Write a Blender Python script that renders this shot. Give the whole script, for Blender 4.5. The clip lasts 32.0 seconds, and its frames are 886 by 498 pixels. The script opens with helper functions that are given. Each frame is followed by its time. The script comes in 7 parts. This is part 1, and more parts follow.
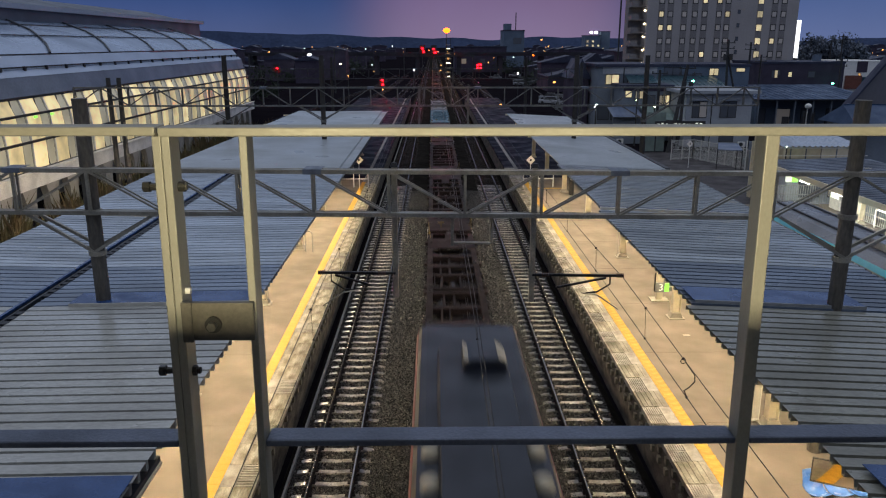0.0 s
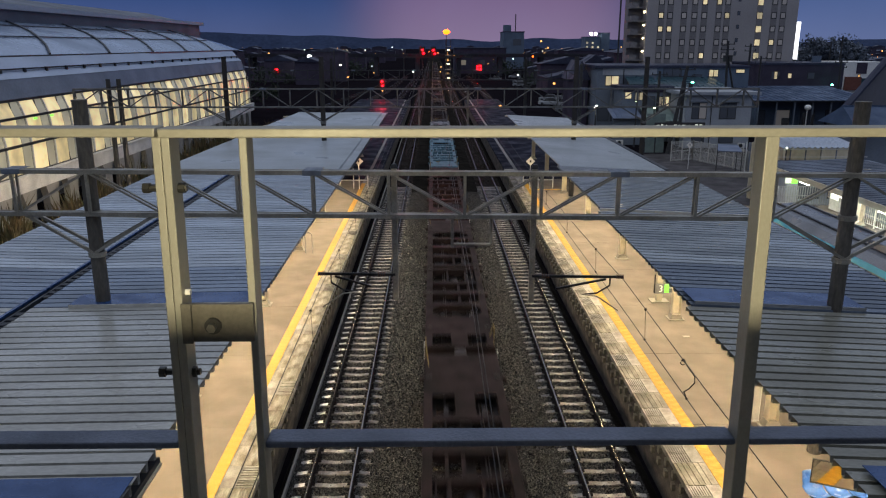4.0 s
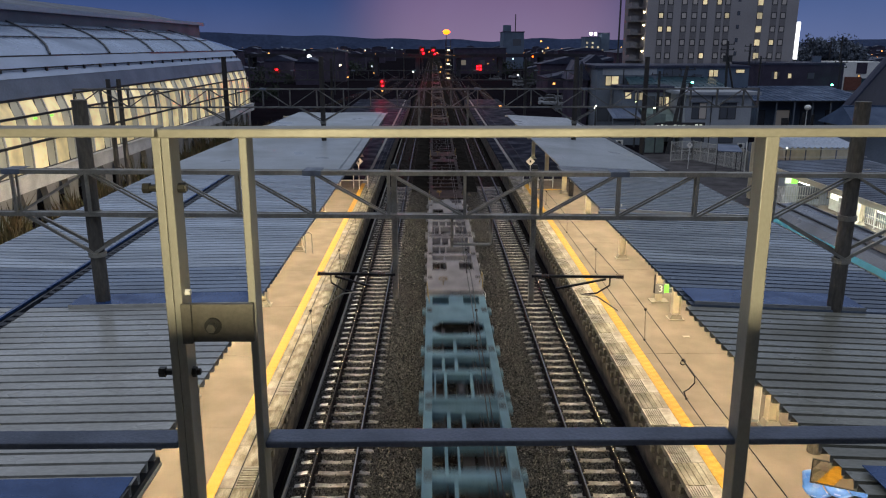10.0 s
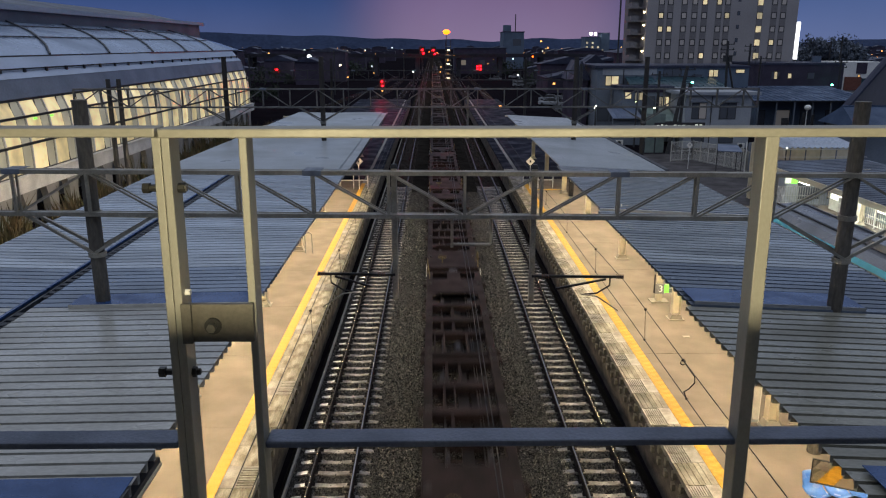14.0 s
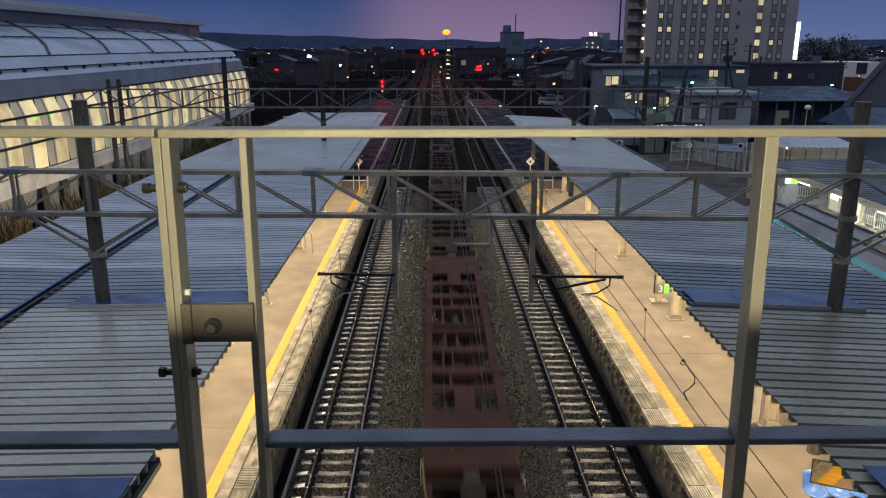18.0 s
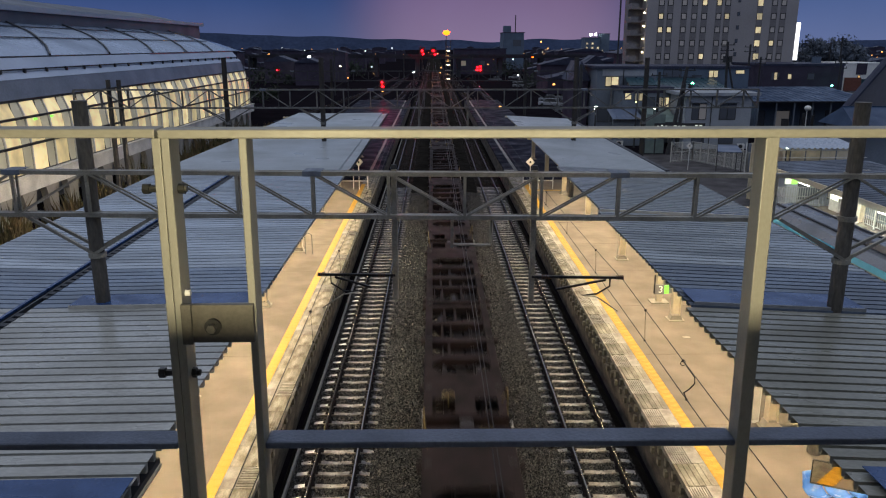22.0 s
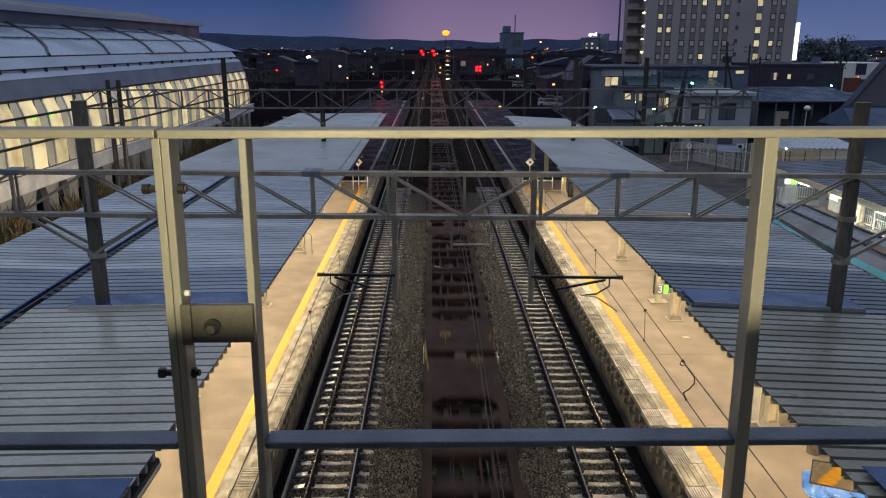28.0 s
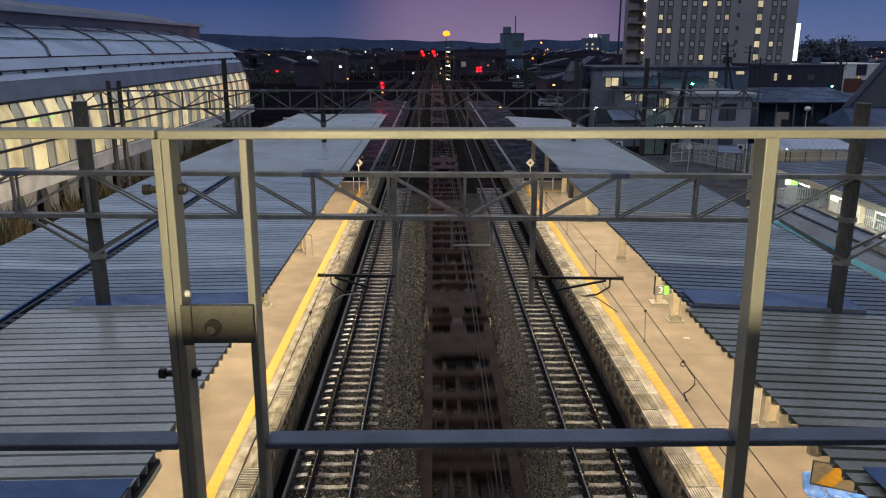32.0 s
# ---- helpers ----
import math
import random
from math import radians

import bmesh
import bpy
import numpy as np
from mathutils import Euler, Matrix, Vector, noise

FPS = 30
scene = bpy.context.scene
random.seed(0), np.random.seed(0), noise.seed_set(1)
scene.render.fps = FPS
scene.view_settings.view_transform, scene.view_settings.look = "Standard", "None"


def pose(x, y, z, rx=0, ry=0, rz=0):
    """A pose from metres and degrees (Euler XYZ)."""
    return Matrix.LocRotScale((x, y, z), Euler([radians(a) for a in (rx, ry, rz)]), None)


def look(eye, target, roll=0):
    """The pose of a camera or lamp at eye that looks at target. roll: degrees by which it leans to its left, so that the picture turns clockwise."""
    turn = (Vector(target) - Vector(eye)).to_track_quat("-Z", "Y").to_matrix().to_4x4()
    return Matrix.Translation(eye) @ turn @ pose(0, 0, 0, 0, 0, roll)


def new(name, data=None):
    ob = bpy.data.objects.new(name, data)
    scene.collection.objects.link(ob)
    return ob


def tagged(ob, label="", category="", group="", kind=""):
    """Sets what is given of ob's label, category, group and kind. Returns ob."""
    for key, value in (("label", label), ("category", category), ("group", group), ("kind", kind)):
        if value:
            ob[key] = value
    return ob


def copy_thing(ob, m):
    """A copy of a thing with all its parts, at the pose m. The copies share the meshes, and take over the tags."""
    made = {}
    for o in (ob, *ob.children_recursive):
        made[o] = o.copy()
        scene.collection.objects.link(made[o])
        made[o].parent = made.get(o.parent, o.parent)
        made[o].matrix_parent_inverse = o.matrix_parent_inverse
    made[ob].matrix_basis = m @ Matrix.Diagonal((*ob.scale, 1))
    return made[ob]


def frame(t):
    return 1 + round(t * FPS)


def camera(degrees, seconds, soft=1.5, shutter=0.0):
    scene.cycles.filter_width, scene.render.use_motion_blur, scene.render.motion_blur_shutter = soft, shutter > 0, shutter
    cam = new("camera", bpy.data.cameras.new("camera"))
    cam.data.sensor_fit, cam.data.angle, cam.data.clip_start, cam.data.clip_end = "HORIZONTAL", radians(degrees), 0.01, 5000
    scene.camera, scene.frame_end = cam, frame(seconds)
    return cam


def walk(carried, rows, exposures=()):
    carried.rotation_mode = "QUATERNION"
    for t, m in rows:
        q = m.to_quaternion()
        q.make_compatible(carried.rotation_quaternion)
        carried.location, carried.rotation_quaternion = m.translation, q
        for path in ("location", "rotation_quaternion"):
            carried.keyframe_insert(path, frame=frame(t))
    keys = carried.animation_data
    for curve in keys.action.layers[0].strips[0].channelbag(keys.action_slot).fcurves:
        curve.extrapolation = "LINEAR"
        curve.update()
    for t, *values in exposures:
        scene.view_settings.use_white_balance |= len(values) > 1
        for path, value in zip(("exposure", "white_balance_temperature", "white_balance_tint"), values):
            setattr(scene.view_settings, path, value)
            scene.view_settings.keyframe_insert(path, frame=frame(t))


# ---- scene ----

# camera: it rests on a window sill of a footbridge over the tracks and sags a little
cam = camera(60.66, 32.0, soft=1.15, shutter=1.6)
EYE = (0.0, 0.0, 11.2)
DRIFT = [(0.0, -0.10, 0.02), (1.0, -0.06, 0.01), (2.2, -0.01, 0.0), (5.5, 0.0, 0.01), (7.2, 0.05, 0.0), (9.0, 0.0, 0.0),
         (14.0, 0.0, 0.0), (18.0, 0.01, 0.0), (21.0, 0.05, 0.0), (25.0, 0.05, 0.0), (28.0, 0.06, -0.03),
         (29.5, 0.09, -0.02), (31.0, 0.11, 0.0), (32.0, 0.11, 0.0)]
walk(cam, [(t, pose(*EYE, 90 - 15.078 + up, 0, -0.743 + side)) for t, up, side in DRIFT])

# world: late dusk after rain
world = bpy.data.worlds.new("dusk")
scene.world = world
world.use_nodes = True
wn = world.node_tree
coord = wn.nodes.new("ShaderNodeTexCoord")
axes = wn.nodes.new("ShaderNodeSeparateXYZ")
wn.links.new(coord.outputs["Generated"], axes.inputs[0])
ramp = wn.nodes.new("ShaderNodeValToRGB")
wn.links.new(axes.outputs["Z"], ramp.inputs["Fac"])
# an overcast sky: dim at the horizon, brighter overhead
STOPS = ((0.0, (0.080, 0.108, 0.235)), (0.06, (0.031, 0.064, 0.19)), (0.16, (0.155, 0.215, 0.35)), (0.3, (0.285, 0.347, 0.49)), (1.0, (0.61, 0.64, 0.725)))
ramp.color_ramp.elements[1].position = 1.0
for k, (at, c) in enumerate(STOPS):
    e = ramp.color_ramp.elements[0] if k == 0 else ramp.color_ramp.elements[-1] if k == 4 else ramp.color_ramp.elements.new(at)
    e.position, e.color = at, (*c, 1)
cloud = wn.nodes.new("ShaderNodeTexNoise")
cloud.inputs["Scale"].default_value, cloud.inputs["Detail"].default_value = 3.0, 5
wn.links.new(coord.outputs["Generated"], cloud.inputs["Vector"])
soft = wn.nodes.new("ShaderNodeMapRange")
soft.inputs["From Min"].default_value, soft.inputs["From Max"].default_value = 0.3, 0.7
soft.inputs["To Min"].default_value, soft.inputs["To Max"].default_value = 0.8, 1.2
wn.links.new(cloud.outputs[0], soft.inputs["Value"])
tone = wn.nodes.new("ShaderNodeMix")
tone.data_type, tone.blend_type = "RGBA", "MULTIPLY"
tone.inputs["Factor"].default_value = 1.0
wn.links.new(ramp.outputs[0], tone.inputs["A"])
wn.links.new(soft.outputs[0], tone.inputs["B"])
# warm lens glare round the yard lamp, put into the sky's colour
aim = wn.nodes.new("ShaderNodeVectorMath")
aim.operation = "DOT_PRODUCT"
aim.inputs[1].default_value = Vector((0.085, 1.0, 0.03)).normalized()
wn.links.new(coord.outputs["Generated"], aim.inputs[0])
spread = wn.nodes.new("ShaderNodeMapRange")
spread.interpolation_type = "SMOOTHERSTEP"
spread.inputs["From Min"].default_value, spread.inputs["From Max"].default_value = 0.968, 1.0
wn.links.new(aim.outputs["Value"], spread.inputs["Value"])
narrow = wn.nodes.new("ShaderNodeMath")
narrow.operation = "POWER"
narrow.inputs[1].default_value = 1.8
wn.links.new(spread.outputs[0], narrow.inputs[0])
halo = wn.nodes.new("ShaderNodeMix")
halo.data_type, halo.blend_type = "RGBA", "ADD"
halo.inputs["B"].default_value = (0.15, 0.06, 0.05, 1)
wn.links.new(narrow.outputs[0], halo.inputs["Factor"])
wn.links.new(tone.outputs["Result"], halo.inputs["A"])
# a paler blue added low in the eastern sky
east = wn.nodes.new("ShaderNodeVectorMath")
east.operation = "DOT_PRODUCT"
east.inputs[1].default_value = Vector((0.60, 1.0, 0.06)).normalized()
wn.links.new(coord.outputs["Generated"], east.inputs[0])
paler = wn.nodes.new("ShaderNodeMapRange")
paler.interpolation_type = "SMOOTHERSTEP"
paler.inputs["From Min"].default_value, paler.inputs["From Max"].default_value = 0.955, 1.0
wn.links.new(east.outputs["Value"], paler.inputs["Value"])
thin = wn.nodes.new("ShaderNodeMix")
thin.data_type, thin.blend_type = "RGBA", "ADD"
thin.inputs["B"].default_value = (0.035, 0.045, 0.075, 1)
wn.links.new(paler.outputs[0], thin.inputs["Factor"])
wn.links.new(halo.outputs["Result"], thin.inputs["A"])
SKY = wn.nodes["Background"]
wn.links.new(thin.outputs["Result"], SKY.inputs["Color"])
SKY.inputs["Strength"].default_value = 1.0


def area(name, m, sx, sy, watts, color):
    data = bpy.data.lights.new(name, "AREA")
    data.shape, data.size, data.size_y, data.energy, data.color = "RECTANGLE", sx, sy, watts, color
    ob = new(name, data)
    ob.matrix_world = m
    return ob


WARM = (1.0, 0.80, 0.52)
WHITE = (0.95, 1.0, 0.92)
for y in (13.0, 26.5, 40.0, 51.0):
    area("canopy_light", pose(-7.8, y, 4.1, 0, -20, 0), 0.3, 12.0 if y < 50 else 6.0, 420 if y < 50 else 190, WARM)
    area("canopy_light", pose(9.9, y, 4.1, 0, 14, 0), 0.3, 12.0 if y < 50 else 6.0, 420 if y < 50 else 190, WARM)
area("edge_light", pose(-6.0, 30.0, 4.1), 0.2, 46.0, 1120, WARM)
area("edge_light", pose(7.8, 30.0, 4.1), 0.2, 46.0, 1120, WARM)
for y in (20.0, 36.0, 52.0):
    area("canopy_light", pose(-11.8, y, 4.1, 0, 30, 0), 0.8, 13.0, 1700, WARM)
area("far_canopy_light", pose(22.4, 29.0, 3.5), 0.5, 34.0, 3500, WHITE)
# stands in for the passage lighting; unseen, its height tuned to the railing
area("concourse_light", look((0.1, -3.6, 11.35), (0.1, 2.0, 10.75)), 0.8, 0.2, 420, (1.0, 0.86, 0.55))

for x, y, z, watts in ((-3.97, 288.0, 8.9, 26), (0.3, 288.0, 8.9, 26), (15.8, 266.0, 3.6, 9), (-9.87, 149.4, 4.0, 2)):
    beam = area("signal_beam", look((x, y, z), (x * 0.5, y * 0.5, 0.0)), 0.9, 0.9, watts, (1.0, 0.03, 0.08))
    beam.data.spread = radians(14)
area("yard_lamp_beam", look((4.3, 248.6, 15.0), (1.0, 120.0, 0.0)), 1.2, 1.2, 900, (1.0, 0.42, 0.08))


# ---- building blocks ----
class Geo:
    """Vertices and faces gathered for one mesh."""

    def __init__(self):
        self.v, self.f = [], []

    def add(self, verts, faces):
        n = len(self.v)
        self.v += [tuple(p) for p in verts]
        self.f += [tuple(n + i for i in q) for q in faces]
        return self

    def box(self, x0, x1, y0, y1, z0, z1, m=None):
        p = [Vector((x, y, z)) for z in (z0, z1) for y in (y0, y1) for x in (x0, x1)]
        if m:
            p = [m @ q for q in p]
        return self.add(p, [(0, 2, 3, 1), (4, 5, 7, 6), (0, 1, 5, 4), (2, 6, 7, 3), (0, 4, 6, 2), (1, 3, 7, 5)])

    def bar(self, a, b, w, h, up=(0, 0, 1)):
        a, b = Vector(a), Vector(b)
        d = (b - a).normalized()
        s = d.cross(Vector(up))
        if s.length < 1e-3:
            s = d.cross(Vector((0, 1, 0)))
        s.normalize()
        u = s.cross(d)
        p = [e + s * i * w / 2 + u * j * h / 2 for e in (a, b) for i, j in ((-1, -1), (1, -1), (1, 1), (-1, 1))]
        return self.add(p, [(0, 1, 2, 3), (7, 6, 5, 4), (1, 0, 4, 5), (2, 1, 5, 6), (3, 2, 6, 7), (0, 3, 7, 4)])

    def tube(self, a, b, r, n=8, r2=None):
        a, b = Vector(a), Vector(b)
        r2 = r if r2 is None else r2
        q = (b - a).to_track_quat("Z", "Y")
        ring = [Vector((math.cos(k * math.tau / n), math.sin(k * math.tau / n), 0)) for k in range(n)]
        p = [a + q @ (c * r) for c in ring] + [b + q @ (c * r2) for c in ring]
        f = [(k, (k + 1) % n, n + (k + 1) % n, n + k) for k in range(n)]
        return self.add(p, f + [tuple(range(n - 1, -1, -1)), tuple(range(n, 2 * n))])

    def wire(self, pts, r, n=5):
        """One bent tube through the points."""
        pts = [Vector(p) for p in pts]
        rings = []
        for i, p in enumerate(pts):
            d = (pts[min(i + 1, len(pts) - 1)] - pts[max(i - 1, 0)]).normalized()
            q = d.to_track_quat("Z", "Y")
            rings.append([p + q @ Vector((r * math.cos(k * math.tau / n), r * math.sin(k * math.tau / n), 0)) for k in range(n)])
        f = [(i * n + k, i * n + (k + 1) % n, (i + 1) * n + (k + 1) % n, (i + 1) * n + k) for i in range(len(pts) - 1) for k in range(n)]
        last = (len(pts) - 1) * n
        return self.add([p for ring in rings for p in ring], f + [tuple(range(n - 1, -1, -1)), tuple(range(last, last + n))])

    def prism(self, profile, y0, y1):
        """A closed profile of (x, z), run along y."""
        n = len(profile)
        p = [(x, y, z) for y in (y0, y1) for x, z in profile]
        f = [(k, (k + 1) % n, n + (k + 1) % n, n + k) for k in range(n)]
        return self.add(p, f + [tuple(range(n - 1, -1, -1)), tuple(range(n, 2 * n))])

    def sheet(self, rows):
        n = len(rows[0])
        p = [q for row in rows for q in row]
        f = [(i * n + k, i * n + k + 1, (i + 1) * n + k + 1, (i + 1) * n + k) for i in range(len(rows) - 1) for k in range(n - 1)]
        return self.add(p, f)

    def ball(self, c, r, n=8, m=5, flat=1.0):
        rows = []
        for i in range(m + 1):
            a = math.pi * i / m
            rows.append([(c[0] + r * math.sin(a) * math.cos(k * math.tau / n), c[1] + r * math.sin(a) * math.sin(k * math.tau / n),
                          c[2] + r * flat * math.cos(a)) for k in range(n + 1)])
        return self.sheet(rows)

    def mesh(self, name, mat, origin=(0, 0, 0)):
        data = bpy.data.meshes.new(name)
        o = Vector(origin)
        data.from_pydata([Vector(p) - o for p in self.v], [], self.f)
        if mat:
            data.materials.append(mat)
        return data


def base_of(ob):
    at = Vector((0, 0, 0))
    while ob:
        at = at + ob.location
        ob = ob.parent
    return at


def thing(name, at, label, category, group="", kind=""):
    ob = new(name)
    ob.location = at
    ob.empty_display_size = 0.2
    return tagged(ob, label, category, group, kind)


def part(name, geo, mat, parent=None, label="", bevel=0.0, smooth=False):
    """One mesh under a thing or a part, from places in the world."""
    ob = new(name, geo.mesh(name, mat, base_of(parent)))
    ob.parent = parent
    if label:
        ob["label"] = label
    if smooth:
        for q in ob.data.polygons:
            q.use_smooth = True
    if bevel:
        b = ob.modifiers.new("bevel", "BEVEL")
        b.width, b.segments, b.limit_method = bevel, 2, "ANGLE"
    return ob


def solid(name, geo, mat, label, category, group="", kind="", at=None, bevel=0.0):
    """A thing that is one mesh."""
    at = at or geo.v[0]
    ob = new(name, geo.mesh(name, mat, at))
    ob.location = at
    if bevel:
        b = ob.modifiers.new("bevel", "BEVEL")
        b.width, b.segments, b.limit_method = bevel, 2, "ANGLE"
    return tagged(ob, label, category, group, kind)


def again(name, source, parent, at):
    """A further piece on the mesh of an alike one, moved by at from where that one lies."""
    ob = new(name, source.data)
    ob.parent = parent
    ob.location = Vector(at)
    return ob


# ---- materials ----
def surface(name, color, rough=0.7, metal=0.0, vary=0.25, scale=3.0, bump=0.2, fine=60.0, other=None, coat=0.0, wet=0.0, jitter=0.0, stretch=None, island=False, spec=0.5):
    """Colour that wanders at two scales, with fine relief; wet: puddles and films that lower the roughness."""
    m = bpy.data.materials.new(name)
    m.use_nodes = True
    n, link = m.node_tree.nodes, m.node_tree.links.new
    b = n["Principled BSDF"]
    tc = n.new("ShaderNodeTexCoord")
    where = tc.outputs["Object"]
    if stretch:
        mp = n.new("ShaderNodeMapping")
        mp.inputs["Scale"].default_value = stretch
        link(where, mp.inputs["Vector"])
        where = mp.outputs[0]
    big, small = n.new("ShaderNodeTexNoise"), n.new("ShaderNodeTexNoise")
    big.inputs["Scale"].default_value, big.inputs["Detail"].default_value = scale, 6
    small.inputs["Scale"].default_value, small.inputs["Detail"].default_value = fine, 3
    for k in (big, small):
        link(where, k.inputs["Vector"])
    other = other or tuple(c * (1 - vary) for c in color)
    mix = n.new("ShaderNodeMix")
    mix.data_type = "RGBA"
    mix.inputs["A"].default_value, mix.inputs["B"].default_value = (*color, 1), (*other, 1)
    ramp = n.new("ShaderNodeMapRange")
    ramp.inputs["From Min"].default_value, ramp.inputs["From Max"].default_value = 0.35, 0.68
    link(big.outputs[0], ramp.inputs["Value"])
    link(ramp.outputs[0], mix.inputs["Factor"])
    grain = n.new("ShaderNodeMix")
    grain.data_type, grain.blend_type = "RGBA", "MULTIPLY"
    grain.inputs["Factor"].default_value = min(1.0, vary * 1.5)
    link(mix.outputs["Result"], grain.inputs["A"])
    gr = n.new("ShaderNodeMapRange")
    gr.inputs["From Min"].default_value, gr.inputs["From Max"].default_value = 0.3, 0.7
    gr.inputs["To Min"].default_value, gr.inputs["To Max"].default_value = 0.55, 1.15
    link(small.outputs[0], gr.inputs["Value"])
    link(gr.outputs[0], grain.inputs["B"])
    out = grain.outputs["Result"]
    if island:
        jitter = 0.85
    if jitter:
        oi = n.new("ShaderNodeNewGeometry" if island else "ShaderNodeObjectInfo")
        jr = n.new("ShaderNodeMapRange")
        jr.inputs["To Min"].default_value, jr.inputs["To Max"].default_value = 1 - jitter, 1 + jitter * 0.6
        link(oi.outputs["Random Per Island" if island else "Random"], jr.inputs["Value"])
        jm = n.new("ShaderNodeMix")
        jm.data_type, jm.blend_type = "RGBA", "MULTIPLY"
        jm.inputs["Factor"].default_value = 1.0
        link(out, jm.inputs["A"])
        link(jr.outputs[0], jm.inputs["B"])
        out = jm.outputs["Result"]
    link(out, b.inputs["Base Color"])
    rr = n.new("ShaderNodeMapRange")
    rr.inputs["From Min"].default_value, rr.inputs["From Max"].default_value = 0.3, 0.7
    rr.inputs["To Min"].default_value, rr.inputs["To Max"].default_value = max(0.03, rough - 0.12 - wet), min(1, rough + 0.1)
    link(big.outputs[0], rr.inputs["Value"])
    link(rr.outputs[0], b.inputs["Roughness"])
    b.inputs["Metallic"].default_value = metal
    b.inputs["Specular IOR Level"].default_value = spec
    b.inputs["Coat Weight"].default_value = coat
    b.inputs["Coat Roughness"].default_value = 0.08
    if bump:
        bp = n.new("ShaderNodeBump")
        bp.inputs["Strength"].default_value, bp.inputs["Distance"].default_value = bump, 0.01
        link(small.outputs[0], bp.inputs["Height"])
        link(bp.outputs[0], b.inputs["Normal"])
    return m


def glow(name, color, strength, vary=0.0, scale=1.0, jitter=0.0):
    """What gives off light: tubes, signals, lit panes."""
    m = bpy.data.materials.new(name)
    m.use_nodes = True
    n, link = m.node_tree.nodes, m.node_tree.links.new
    b = n["Principled BSDF"]
    b.inputs["Base Color"].default_value = (*[c * 0.5 for c in color], 1)
    b.inputs["Roughness"].default_value = 0.3
    b.inputs["Emission Color"].default_value = (*color, 1)
    b.inputs["Emission Strength"].default_value = strength
    if vary or jitter:
        mul = n.new("ShaderNodeMath")
        mul.operation = "MULTIPLY"
        mul.inputs[0].default_value = strength
        tex = n.new("ShaderNodeTexNoise")
        tc = n.new("ShaderNodeTexCoord")
        tex.inputs["Scale"].default_value = scale
        link(tc.outputs["Object"], tex.inputs["Vector"])
        r = n.new("ShaderNodeMapRange")
        r.inputs["From Min"].default_value, r.inputs["From Max"].default_value = 0.3, 0.7
        r.inputs["To Min"].default_value, r.inputs["To Max"].default_value = 1 - vary, 1 + vary * 0.5
        link(tex.outputs[0], r.inputs["Value"])
        oi = n.new("ShaderNodeObjectInfo")
        jr = n.new("ShaderNodeMapRange")
        jr.inputs["To Min"].default_value, jr.inputs["To Max"].default_value = 1 - jitter, 1.0
        link(oi.outputs["Random"], jr.inputs["Value"])
        two = n.new("ShaderNodeMath")
        two.operation = "MULTIPLY"
        link(r.outputs[0], two.inputs[0])
        link(jr.outputs[0], two.inputs[1])
        link(two.outputs[0], mul.inputs[1])
        link(mul.outputs[0], b.inputs["Emission Strength"])
    return m


def glass(name, tint=(0.02, 0.03, 0.04), rough=0.08):
    m = bpy.data.materials.new(name)
    m.use_nodes = True
    b = m.node_tree.nodes["Principled BSDF"]
    b.inputs["Base Color"].default_value = (*tint, 1)
    b.inputs["Roughness"].default_value = rough
    b.inputs["Coat Weight"].default_value = 0.6
    return m


M_ground = surface("earth", (0.014, 0.012, 0.016), 0.95, spec=0.0, vary=0.4, scale=0.3, fine=8, bump=0.6)
M_ballast = surface("ballast", (0.030, 0.027, 0.024), 0.85, spec=0.0, vary=0.5, scale=1.2, fine=22, bump=1.0)
M_stone = surface("ballast_stone", (0.115, 0.108, 0.098), 0.2, vary=0.6, scale=14.0, fine=50, bump=0.3, wet=0.2, island=True)
M_sleeper = surface("sleeper_concrete", (0.54, 0.485, 0.41), 0.27, vary=0.5, scale=5.0, fine=40, wet=0.2, jitter=0.35, other=(0.17, 0.145, 0.115))
# pale tone stands in for platform lamplight on the sleeper ends
M_paleend = surface("lamplit_sleeper_end", (0.70, 0.67, 0.61), 0.22, vary=0.4, scale=6.0, fine=40, wet=0.2, jitter=0.25)
# dark tone stands in for shade under the train and beyond the lamps
M_unlit_sleeper = surface("unlit_sleeper", (0.05, 0.038, 0.032), 0.6, spec=0.02, vary=0.5, scale=4.0, fine=40)
M_rail = surface("rail_rust", (0.028, 0.021, 0.018), 0.65, spec=0.06, vary=0.4, scale=5, fine=60)
M_railtop = surface("rail_polished", (0.44, 0.40, 0.36), 0.2, metal=1.0, vary=0.3, scale=1.2, fine=80, bump=0.05, stretch=(1, 0.3, 1))
M_plat = surface("platform_asphalt", (0.23, 0.19, 0.142), 0.75, vary=0.22, scale=0.9, fine=90, bump=0.15)
# dark blue tone stands in for the unlit platform beyond the canopy lamps
M_unlit_plat = surface("unlit_dark_asphalt", (0.014, 0.017, 0.031), 0.6, spec=0.012, vary=0.4, scale=0.6, fine=40, wet=0.2)
M_edge = surface("platform_edge_concrete", (0.31, 0.28, 0.20), 0.6, vary=0.5, scale=3.0, fine=35, other=(0.085, 0.075, 0.042), stretch=(1, 0.45, 1), jitter=0.25, wet=0.2)
M_edge_pale = surface("pale_edge_concrete", (0.45, 0.41, 0.32), 0.65, vary=0.5, scale=3.0, fine=35, other=(0.17, 0.145, 0.09), stretch=(1.6, 0.5, 1), jitter=0.22)
M_yellow_west = surface("lemon_tactile_yellow", (0.71, 0.37, 0.022), 0.6, vary=0.2, scale=2, fine=50, jitter=0.03)
M_face = surface("platform_wall_concrete", (0.15, 0.13, 0.10), 0.85, vary=0.6, scale=2.2, fine=20, other=(0.035, 0.03, 0.024), bump=0.8, stretch=(1, 0.6, 1.4))
